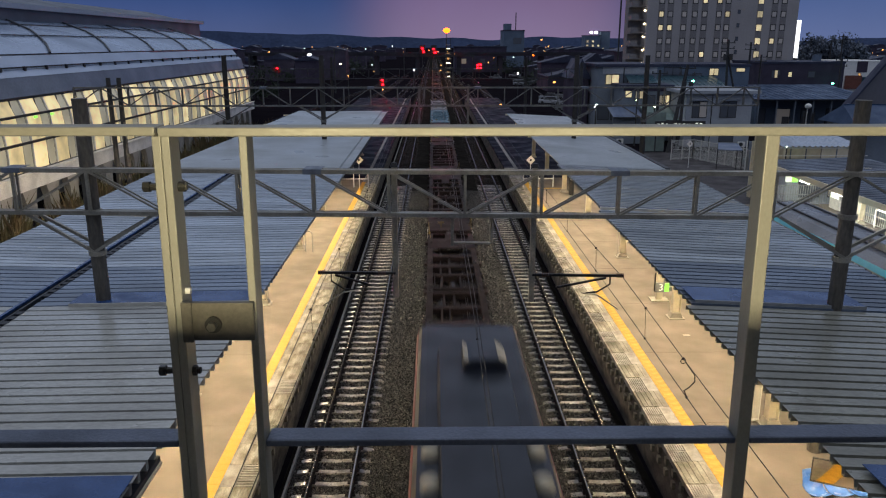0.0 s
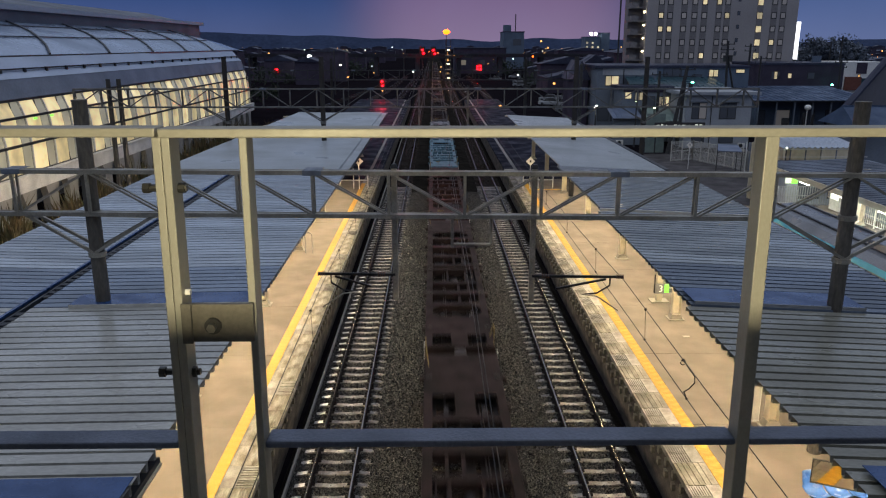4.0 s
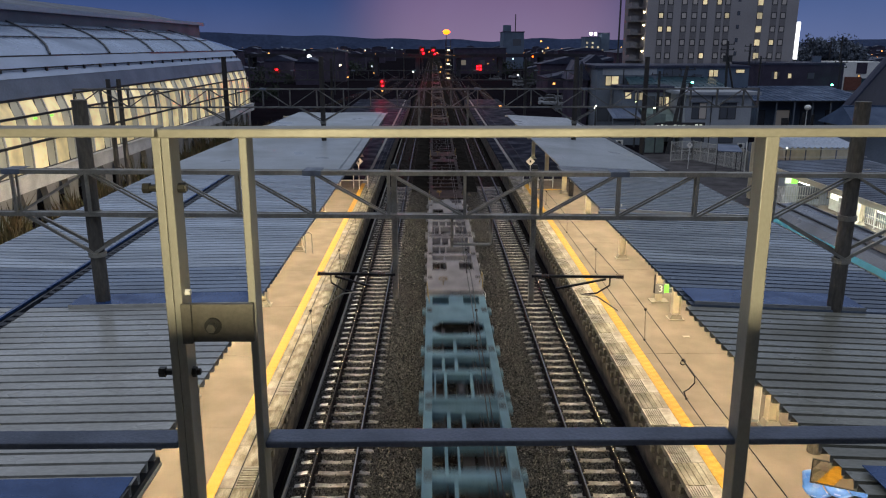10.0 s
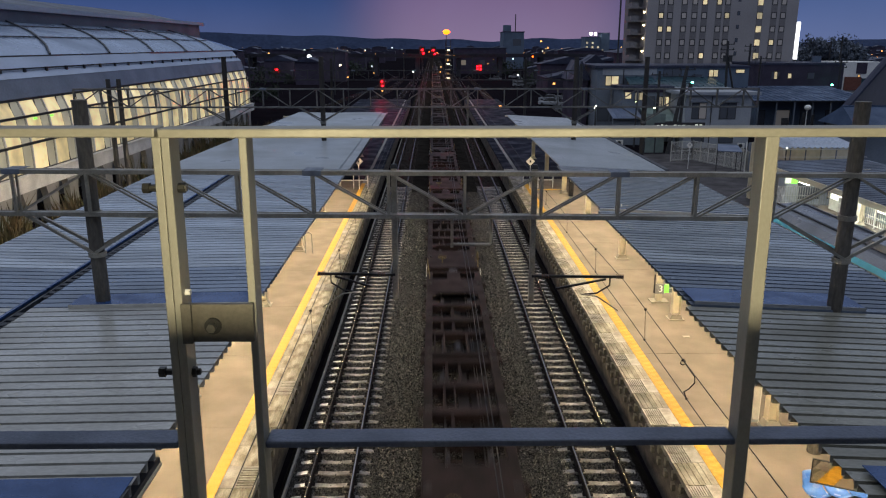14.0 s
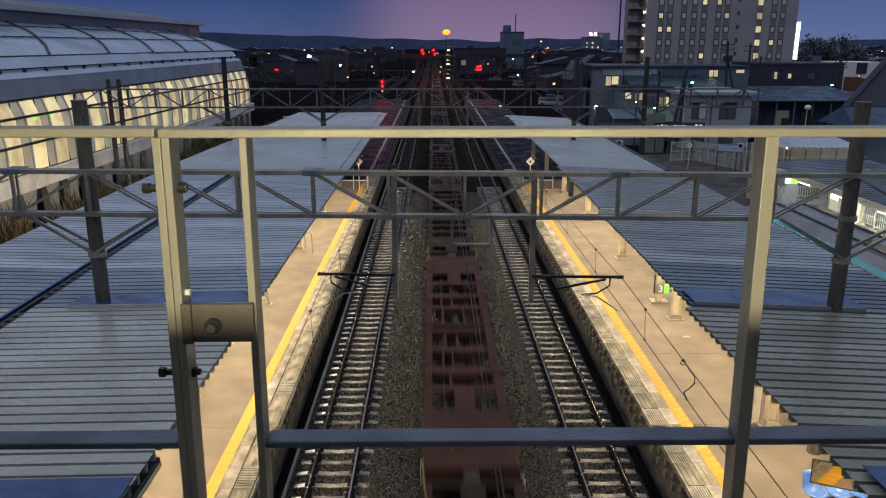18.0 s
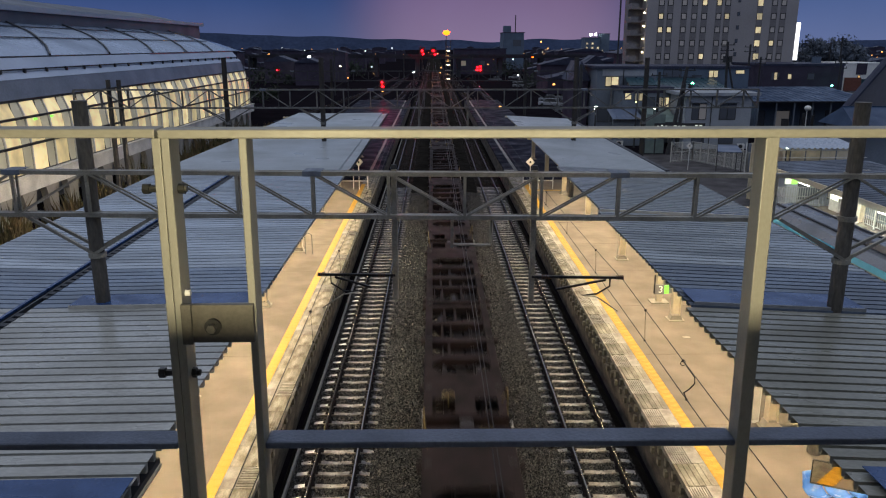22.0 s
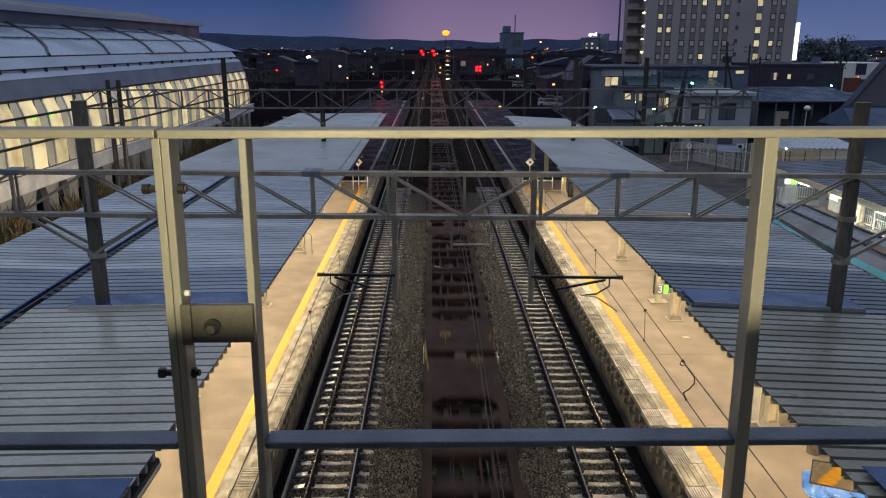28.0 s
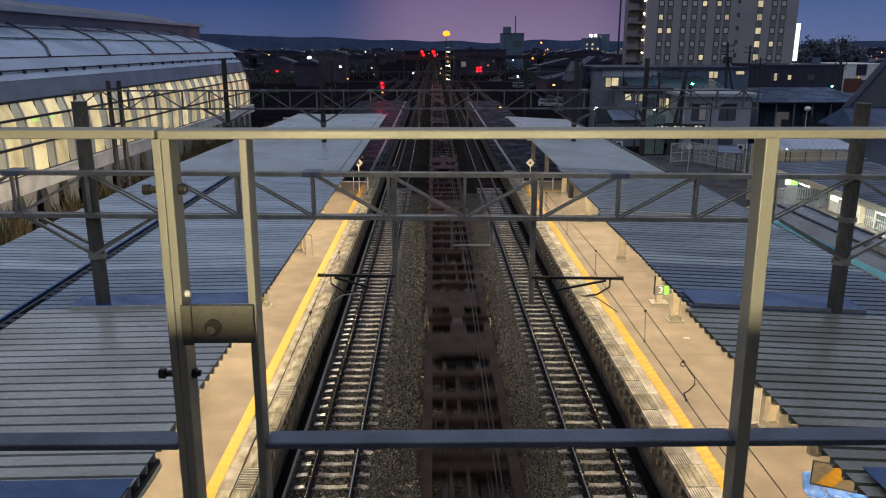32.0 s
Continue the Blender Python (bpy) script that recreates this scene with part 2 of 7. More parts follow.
M_grate = surface("pale_grating", (0.46, 0.43, 0.36), 0.45, jitter=0.35, vary=0.45, scale=3, fine=30, other=(0.25, 0.22, 0.18))
M_yellow = surface("tactile_yellow", (0.74, 0.40, 0.02), 0.6, vary=0.35, scale=5, fine=50, jitter=0.1)
M_roof = surface("folded_plate_roof", (0.475, 0.48, 0.45), 0.40, metal=0.1, vary=0.3, scale=0.5, fine=14, bump=0.12, wet=0.16, stretch=(0.6, 1.5, 1))
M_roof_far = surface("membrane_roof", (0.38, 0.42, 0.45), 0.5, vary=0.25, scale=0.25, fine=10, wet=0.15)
M_gusset = surface("bluish_gusset", (0.13, 0.16, 0.21), 0.5, vary=0.4, scale=6)
# darker tone for the east canopy's sheets
M_roof_east = surface("folded_plate_roof_east", (0.275, 0.275, 0.23), 0.40, metal=0.1, vary=0.35, scale=0.5, fine=14, bump=0.12, wet=0.16, stretch=(0.6, 1.5, 1))
# darker, bluer tones for one band of sheets on each canopy
M_roof_dark = surface("folded_plate_roof_dark", (0.21, 0.265, 0.35), 0.36, metal=0.1, vary=0.3, scale=0.5, fine=14, bump=0.12, wet=0.16, stretch=(0.6, 1.5, 1))
M_roof_east_dark = surface("folded_plate_roof_east_dark", (0.13, 0.165, 0.22), 0.36, metal=0.1, vary=0.35, scale=0.5, fine=14, bump=0.12, wet=0.16, stretch=(0.6, 1.5, 1))
# bluer tones with darker streaks for the sheets farther along
M_roof_mid = surface("folded_plate_roof_mid", (0.46, 0.51, 0.56), 0.36, metal=0.1, vary=0.3, scale=0.6, fine=9, bump=0.12, wet=0.2, stretch=(0.35, 2.2, 1), other=(0.25, 0.29, 0.34))
M_roof_east_mid = surface("folded_plate_roof_east_mid", (0.36, 0.39, 0.40), 0.36, metal=0.1, vary=0.3, scale=0.6, fine=9, bump=0.12, wet=0.2, stretch=(0.35, 2.2, 1), other=(0.16, 0.185, 0.21))
M_footing = surface("footing_concrete", (0.42, 0.38, 0.30), 0.6, vary=0.2)
# near black so the unseen passage bounces no lamplight out
M_inner = surface("near_black_wall", (0.04, 0.04, 0.04), 0.9)
M_flash = surface("blue_flashing", (0.032, 0.086, 0.24), 0.35, metal=0.2, vary=0.3, scale=1.5, fine=30, wet=0.15)
M_gutter = surface("dark_gutter", (0.03, 0.035, 0.045), 0.5, vary=0.3)
M_dullfascia = surface("dull_grey_fascia", (0.30, 0.31, 0.31), 0.6, vary=0.25)
M_fascia = surface("white_fascia", (0.6, 0.58, 0.52), 0.6, vary=0.2)
M_cream = surface("cream_paint", (0.70, 0.62, 0.45), 0.5, vary=0.15, scale=3, fine=30)
M_white = surface("white_paint", (0.78, 0.77, 0.73), 0.5, vary=0.12, scale=3, fine=40)
M_gantry = surface("galvanised_gantry", (0.38, 0.36, 0.30), 0.45, metal=0.4, vary=0.4, scale=2, fine=30)
# darker steel and pole tones for the gantries farther along
M_greysteel = surface("mid_grey_gantry_steel", (0.15, 0.15, 0.145), 0.6, metal=0.2, vary=0.4, scale=2, fine=30)
M_farsteel = surface("dark_gantry_steel", (0.045, 0.045, 0.05), 0.8, vary=0.4, scale=2, fine=30)
M_pole = surface("gantry_pole", (0.16, 0.145, 0.12), 0.6, metal=0.2, vary=0.55, scale=1.5, fine=20, stretch=(1, 1, 0.3))
M_farpole = surface("dark_gantry_pole", (0.05, 0.047, 0.046), 0.8, spec=0.2, vary=0.4, scale=1.5, fine=20, stretch=(1, 1, 0.3))
M_toprail = surface("worn_handrail", (0.29, 0.28, 0.225), 0.5, metal=0.15, vary=0.16, scale=7, fine=90, bump=0.08, stretch=(0.5, 1, 1))
M_railing = surface("painted_railing", (0.30, 0.292, 0.24), 0.45, metal=0.15, vary=0.13, scale=6, fine=200, bump=0.05, stretch=(1, 1, 0.4))
# blue tint stands in for sky light on the lower rail
M_railbar = surface("sky_tinted_lower_rail", (0.13, 0.155, 0.21), 0.5, metal=0.4, vary=0.25, scale=5, fine=90)
M_latch = surface("dark_latch_plate", (0.13, 0.12, 0.095), 0.5, metal=0.2, vary=0.3, scale=6, fine=100, bump=0.06)
M_bolt = surface("steel_bolt", (0.06, 0.06, 0.055), 0.5, metal=0.7)
M_boltworn = surface("worn_bolt", (0.20, 0.19, 0.16), 0.4, metal=0.7)
M_black = surface("black_rubber", (0.015, 0.015, 0.016), 0.6)
M_wire = surface("overhead_wire", (0.02, 0.02, 0.02), 0.5, metal=0.5)
M_insul = surface("insulator", (0.10, 0.05, 0.03), 0.3, coat=0.4)
M_brown = surface("wagon_red_brown", (0.036, 0.024, 0.022), 0.6, spec=0.06, vary=0.45, scale=1.2, fine=18, other=(0.020, 0.016, 0.015))
M_oxide = surface("wagon_oxide_red", (0.062, 0.030, 0.026), 0.6, spec=0.06, vary=0.4, scale=1.2, fine=18, other=(0.036, 0.022, 0.020))
M_blue = surface("wagon_blue", (0.125, 0.23, 0.295), 0.6, spec=0.2, vary=0.3, scale=1.2, fine=18)
M_grey = surface("wagon_grey", (0.27, 0.265, 0.28), 0.65, spec=0.04, vary=0.25, scale=1.2, fine=18, other=(0.18, 0.175, 0.19))
M_under = surface("wagon_underframe", (0.026, 0.021, 0.018), 0.75, vary=0.4)
# one dark brown for parts inside the wagon frame
M_inside = surface("dark_brown_wagon_steel", (0.045, 0.035, 0.029), 0.65, spec=0.3, vary=0.4, scale=1.5, fine=18)
M_wheel = surface("wheel_steel", (0.06, 0.05, 0.046), 0.5, metal=0.7)
M_handrail = surface("yellow_handrail", (0.26, 0.185, 0.055), 0.55, vary=0.4, scale=8)
M_conc = surface("concrete", (0.33, 0.32, 0.30), 0.8, vary=0.3, scale=0.8, fine=20)

# ---- plan, in metres: rail heads at z 0, y runs along the tracks ----
TRACK_L, TRACK_C, TRACK_R = -2.76, 0.92, 4.57
EDGE_L, EDGE_R = -4.28, 6.03
PLAT_Z = 1.0
GANTRY_Y = 18.3

# ---- ground and track bed ----
solid("ground", Geo().box(-2500, 2500, -60, 4500, -0.9, -0.55), M_ground, "dark earth and gravel yard running to the horizon", "ground", kind="structure", at=(0, 0, -0.9))


def ballast_bed():
    rng = random.Random(3)
    rows = []
    xs = [-4.15 + 0.28 * i for i in range(37)]
    for j in range(330):
        y = 4 + j * 0.5 if j < 200 else 104 + (j - 200) * 6
        row = []
        for x in xs:
            z = -0.21 + 0.035 * noise.noise((x * 1.3, y * 0.5, 2))
            near = min(abs(x - t) for t in (TRACK_L, TRACK_C, TRACK_R))
            if near > 1.15:
                z += 0.05 * min(1, (near - 1.15) / 0.3)
            if x < -3.95 or x > 5.8:
                z -= 0.25
            row.append((x, y, z))
        rows.append(row)
    g = Geo().sheet(rows)
    g.box(-4.2, 6.0, 4, 880, -0.6, -0.5)
    return solid("ballast_bed", g, M_ballast, "dark wet crushed-stone ballast between the platforms", "track bed", kind="structure", at=(0, 4, -0.5))


ballast_bed()


def stones():
    """Loose stones of the ballast that catch the light."""
    rng = np.random.default_rng(5)
    n = 250000
    y = 15.5 + 44 * rng.random(n) ** 1.45
    x = rng.uniform(-3.88, 5.62, n)
    keep = np.ones(n, bool)
    for t in (TRACK_L, TRACK_C, TRACK_R):
        for s in (-0.566, 0.566):
            keep &= np.abs(x - t - s) > 0.09
    for t in (TRACK_L, TRACK_R):
        across = np.abs((y - 8.0 + 0.293) % 0.586 - 0.293)
        on = (np.abs(x - t) < 0.98) & (across < rng.uniform(0.07, 0.125, n))
        spare = np.where(np.abs(x - t) < 0.6, 0.96, np.where(np.abs(x - TRACK_C) < 2.9, 0.6, 0.9))
        keep &= ~(on & (rng.random(n) < spare))
        keep &= ~((np.abs(x - t) < 0.6) & (rng.random(n) < 0.25))
    x, y = x[keep], y[keep]
    n = len(x)
    r = rng.uniform(0.016, 0.038, n) * (1 + (y - 15) * 0.012)
    near = np.min([np.abs(x - t) for t in (TRACK_L, TRACK_C, TRACK_R)], axis=0)
    z = -0.195 + 0.05 * np.clip((near - 1.15) / 0.3, 0, 1) + rng.uniform(-0.01, 0.02, n)
    unit = np.array([(1, 0, -0.3), (0, 1, -0.3), (-1, 0, -0.3), (0, -1, -0.3), (0.2, 0.1, 0.8)], float)
    v = unit[None] * r[:, None, None] * rng.uniform(0.6, 1.35, (n, 5, 1))
    v[:, 4, :2] += rng.uniform(-0.5, 0.5, (n, 2)) * r[:, None]
    a = rng.uniform(0, 6.28, n)
    c, s = np.cos(a)[:, None], np.sin(a)[:, None]
    v = np.stack([v[..., 0] * c - v[..., 1] * s, v[..., 0] * s + v[..., 1] * c, v[..., 2]], -1)
    v += np.stack([x, y, z], -1)[:, None]
    tri = np.array([(0, 1, 4), (1, 2, 4), (2, 3, 4), (3, 0, 4)])
    f = (tri[None] + 5 * np.arange(n)[:, None, None]).reshape(-1, 3)
    data = bpy.data.meshes.new("ballast_stones")
    data.from_pydata(v.reshape(-1, 3).tolist(), [], f.tolist())
    data.materials.append(M_stone)
    tagged(new("ballast_stones", data), "loose wet grey ballast stones between the rails", "gravel", kind="stuff")


stones()

# rail profile: foot, web, head
RAIL = [(-0.064, -0.153), (0.064, -0.153), (0.064, -0.142), (0.012, -0.12), (0.012, -0.045), (0.033, -0.035), (0.033, -0.004), (-0.033, -0.004), (-0.033, -0.035), (-0.012, -0.045), (-0.012, -0.12), (-0.064, -0.142)]
SLEEPER = [(-1.0, -0.30), (1.0, -0.30), (1.0, -0.19), (0.72, -0.155), (0.35, -0.165), (0, -0.185), (-0.35, -0.165), (-0.72, -0.155), (-1.0, -0.19)]


def pale_ends(ob, side):
    """Brightens a sleeper's outer end, standing in for platform lamplight on it."""
    ob.data.materials.append(M_paleend)
    ob.data.polygons[2 if side > 0 else 7].material_index = 1


def track(cx, label, tidy):
    t = thing("railway_track", (cx, 10, -0.3), label, "railway track", "station tracks", kind="structure")
    far = 560
    for s in (-0.566, 0.566):
        r = part("rail", Geo().prism([(cx + s + x, z) for x, z in RAIL], 4, far), M_rail, t)
        part("rail_head", Geo().box(cx + s - 0.018, cx + s + 0.018, 4, far, -0.004, 0.0), M_railtop, r, "polished running surface")
    first = None
    rest, dim = Geo(), Geo()
    y = 8.0
    rng = random.Random(int(cx * 10))
    while y < 330:
        w = 0.085
        if tidy and 14 < y < 62:
            if first is None:
                g = Geo().prism([(cx + x, z) for x, z in SLEEPER], y - w, y + w)
                first = part("sleeper", g, M_sleeper if tidy else M_unlit_sleeper, t, "grey prestressed concrete sleeper")
                pale_ends(first, cx)
                y_first = y
            else:
                o = again("sleeper", first, t, (rng.uniform(-0.02, 0.02), y - y_first, rng.uniform(-0.012, 0.008)))
                o.rotation_euler = (0, 0, 0)
        else:
            (rest if y < 14 else dim).prism([(cx + x, z) for x, z in SLEEPER], y - w, y + w)
        y += 0.586
    ob = part("near_sleepers", rest, M_sleeper if tidy else M_unlit_sleeper, t)
    ob["kind"] = "stuff"
    ob = part("distant_sleepers", dim, M_unlit_sleeper, t)
    ob["kind"] = "stuff"
    # rail clips
    clips = Geo()
    y = 8.0
    while y < 60:
        for s in (-0.566, 0.566):
            for e in (-0.1, 0.1):
                clips.box(cx + s + e - 0.035, cx + s + e + 0.035, y - 0.05, y + 0.05, -0.16, -0.125)
        y += 0.586
    ob = part("rail_clips", clips, M_rail, t)
    ob["kind"] = "stuff"


track(TRACK_L, "narrow gauge track on concrete sleepers beside the platform", True)
track(TRACK_C, "narrow gauge through track under the freight train", False)
track(TRACK_R, "narrow gauge track on concrete sleepers beside the platform", True)


def yard_track(points, label):
    """A far yard track: two polished rails along a gentle bend."""
    t = thing("yard_track", (points[0][0], points[0][1], -0.5), label, "railway track", "yard tracks", kind="structure")
    for s in (-0.566, 0.566):
        g = Geo()
        for (xa, ya), (xb, yb) in zip(points, points[1:]):
            g.bar((xa + s, ya, -0.42), (xb + s, yb, -0.42), 0.075, 0.15)
        part("rail", g, M_railtop, t, "polished rail")
    g = Geo()
    for k in range(140):
        u = k / 139 * (len(points) - 1)
        i = min(int(u), len(points) - 2)
        x = points[i][0] + (points[i + 1][0] - points[i][0]) * (u - i)
        y = points[i][1] + (points[i + 1][1] - points[i][1]) * (u - i)
        g.box(x - 1, x + 1, y - 0.12, y + 0.12, -0.56, -0.5)
    part("yard_sleepers", g, M_unlit_sleeper, t)["kind"] = "stuff"


for pts in (((-13.0, 108), (-10.5, 140), (-7.5, 180), (-6.0, 300)), ((-18.0, 110), (-15.5, 150), (-12.0, 200), (-10.0, 300)), ((-24.5, 120), (-20.5, 160), (-16.0, 220), (-14.0, 300)),
            ((8.6, 110), (8.2, 150), (7.6, 200), (7.0, 300)), ((12.4, 112), (12.4, 150), (12.9, 200), (13.4, 300))):
    yard_track(pts, "far yard track with shining rails in the dusk")
g = Geo()
for k in range(70):
    g.box(-3.96, -3.90, 6 + k * 1.5, 7.49 + k * 1.5, -0.3, -0.10)
solid("cable_duct", g, M_conc, "thin pale cable duct along the sleeper ends", "cable duct", kind="structure", at=(-3.93, 6, -0.3))


# ---- platforms ----
def grating(edge, side, strip, y):
    """A slab whose outer half is a row of slots."""
    x = [edge + side * a for a in (0, 0.05, 0.49, 0.56, strip - 0.004)]
    g = Geo()
    g.box(min(x[0], x[4]), max(x[0], x[4]), y + 0.005, y + 0.995, 0.86, 0.955)
    for a, b in ((0, 1), (2, 4)):
        g.box(min(x[a], x[b]), max(x[a], x[b]), y + 0.005, y + 0.995, 0.955, 1.0)
    if side > 0:
        # bars along the edge, in two panels
        for p in (0.03, 0.53):
            for k in range(7):
                a = edge + 0.065 + k * 0.06
                g.box(a, a + 0.032, y + p, y + p + 0.42, 0.955, 1.003)
        for k in range(3):
            g.box(x[1], x[2], y + 0.005 + k * 0.465, y + 0.03 + k * 0.465, 0.955, 1.0)
    else:
        for k in range(9):
            a = y + 0.03 + k * 0.111
            g.box(min(x[1], x[2]), max(x[1], x[2]), a, a + 0.05, 0.955, 1.003)
    return g


def platform(name, edge, side, back, label, far):
    """side: +1 where the platform lies to the right of its edge."""
    t = thing(name, (edge, 4, -0.5), label, "platform", kind="structure")
    lo, hi = sorted((edge + side * 0.12, back))
    part("wall", Geo().box(min(edge + side * 0.10, edge + side * 0.3), max(edge + side * 0.10, edge + side * 0.3), 4, far, -0.6, 0.86), M_face, t, "grimy dark concrete platform wall")
    part("core", Geo().box(min(edge + side * 0.3, back), max(edge + side * 0.3, back), 4, far, -0.6, 0.90), M_conc, t)
    strip = 0.87 if side < 0 else 0.82
    yel = 0.31 if side < 0 else 0.35
    # edge slabs with grooves
    prof = [(0, 0.86), (0, 1.0)]
    x = 0.05
    while x < strip - 0.12:
        prof += [(x, 1.0), (x + 0.005, 0.982), (x + 0.03, 0.982), (x + 0.035, 1.0)]
        x += 0.14 if side > 0 else 0.075 if x < 0.25 else 0.26
    prof += [(strip - 0.004, 1.0), (strip - 0.004, 0.86)]
    first = grate = None
    y = 4.0
    rest = Geo()
    while y < far - 1:
        p = [(edge + side * a, z) for a, z in prof]
        if side > 0:
            p = p[::-1]
        if y < 64:
            if first is None:
                first = part("edge_slab", Geo().prism(p, y + 0.005, y + 0.995), M_edge if side > 0 else M_edge_pale, t, "stained pale grooved concrete edge slab")
            elif int(y) % (5 if side < 0 else 2) == 1:
                o = part("edge_grating", grating(edge, side, strip, y), M_grate, t, "pale slotted edge grating") if grate is None else again("edge_grating", grate, t, (0, y - y_grate, 0))
                if grate is None:
                    grate, y_grate = o, y
            else:
                again("edge_slab", first, t, (0, y - 4.0, 0))
        else:
            rest.prism(p, y + 0.005, y + 0.995)
        y += 1.0
    part("distant_edge_slabs", rest, M_unlit_plat, t)["kind"] = "stuff"
    # yellow warning tiles
    a0, a1 = edge + side * strip, edge + side * (strip + yel)
    lo, hi = min(a0, a1), max(a0, a1)
    first = None
    y = 4.1

    def tile(g, y):
        g.box(lo + 0.003, hi - 0.003, y + 0.001, y + 0.299, 0.88, 1.004)
        for b in range(4):
            g.box(lo + 0.04 + b * 0.07, lo + 0.065 + b * 0.07, y + 0.01, y + 0.29, 1.004, 1.007)
        return g

    while y < 57:
        if first is None:
            first = part("tactile_tile", tile(Geo(), y), M_yellow if side > 0 else M_yellow_west, t, "yellow raised-bar warning tile")
        else:
            again("tactile_tile", first, t, (0, y - 4.1, 0))
        y += 0.3
    # far bays take the dark tone that imitates the unlit stretch
    # paving in large bays
    c0, c1 = sorted((edge + side * (strip + yel), back))
    y = 4.0
    while y < far:
        part("paving_bay", Geo().box(c0 + 0.004, c1, y + 0.006, min(y + 5.0, far) - 0.006, 0.88, 1.0), M_plat if y < 58 else M_unlit_plat, t)
        y += 5.0
    # brackets under the edge
    first = None
    y = 12.0
    while y < 60:
        x0, x1 = sorted((edge + side * 0.02, edge + side * 0.12))
        for z in (0.62, 0.30):
            if first is None:
                first = part("wall_block", Geo().box(x0, x1, y, y + 0.16, z - 0.08, z + 0.10), M_edge, t, "pale precast block in the platform wall")
            elif z > 0.5 or side > 0:
                again("wall_block", first, t, (0, y - 12.0, z - 0.62))
        y += 0.62
    return t


platform("platform_west", EDGE_L, -1, -14.2, "island platform of pale asphalt with a yellow warning strip", 150)
platform("platform_east", EDGE_R, 1, 12.6, "island platform of pale asphalt with an orange-yellow warning strip", 150)


# ---- canopies ----
def folded(x0, z0, x1, z1, y0, y1, pitch=0.3333, depth=0.12):
    """Ribbed sheet of broad crests and narrow troughs, running from (x0, z0) to (x1, z1)."""
    g = Geo()
    ys = []
    y = y0
    while y < y1 - 1e-6:
        ys += [(y, 0), (y + pitch * 0.20, 0), (y + pitch * 0.235, depth), (y + pitch * 0.965, depth)]
        y += pitch
    low = 0.085 - depth if depth > 0.1 else 0.0
    ys = [(min(a, y1), b + low) for a, b in ys] + [(y1, low)]
    nx = 8
    rows = [[(x0 + (x1 - x0) * i / nx, a, z0 + (z1 - z0) * i / nx + b) for i in range(nx + 1)] for a, b in ys]
    return g.sheet(rows)


def roof_part(name, geo, mat, t, label=""):
    ob = part(name, geo, mat, t, label)
    s = ob.modifiers.new("thick", "SOLIDIFY")
    s.thickness, s.offset = 0.012, -1
    return ob


def pillar(t, x, y, top):
    g = Geo().box(x - 0.15, x + 0.15, y - 0.02, y + 0.02, 1.0, top)
    g.box(x - 0.15, x - 0.12, y - 0.14, y + 0.14, 1.0, top).box(x + 0.12, x + 0.15, y - 0.14, y + 0.14, 1.0, top)
    p = part("pillar", g, M_cream, t, "cream-painted steel section pillar")
    b = Geo().box(x - 0.30, x + 0.30, y - 0.26, y + 0.26, 1.0, 1.04)
    b.prism([(x - 0.24, 1.04), (x + 0.24, 1.04), (x + 0.17, 1.22), (x - 0.17, 1.22)], y - 0.17, y + 0.17)
    part("pillar_base", b, M_footing, p, "white concrete footing")


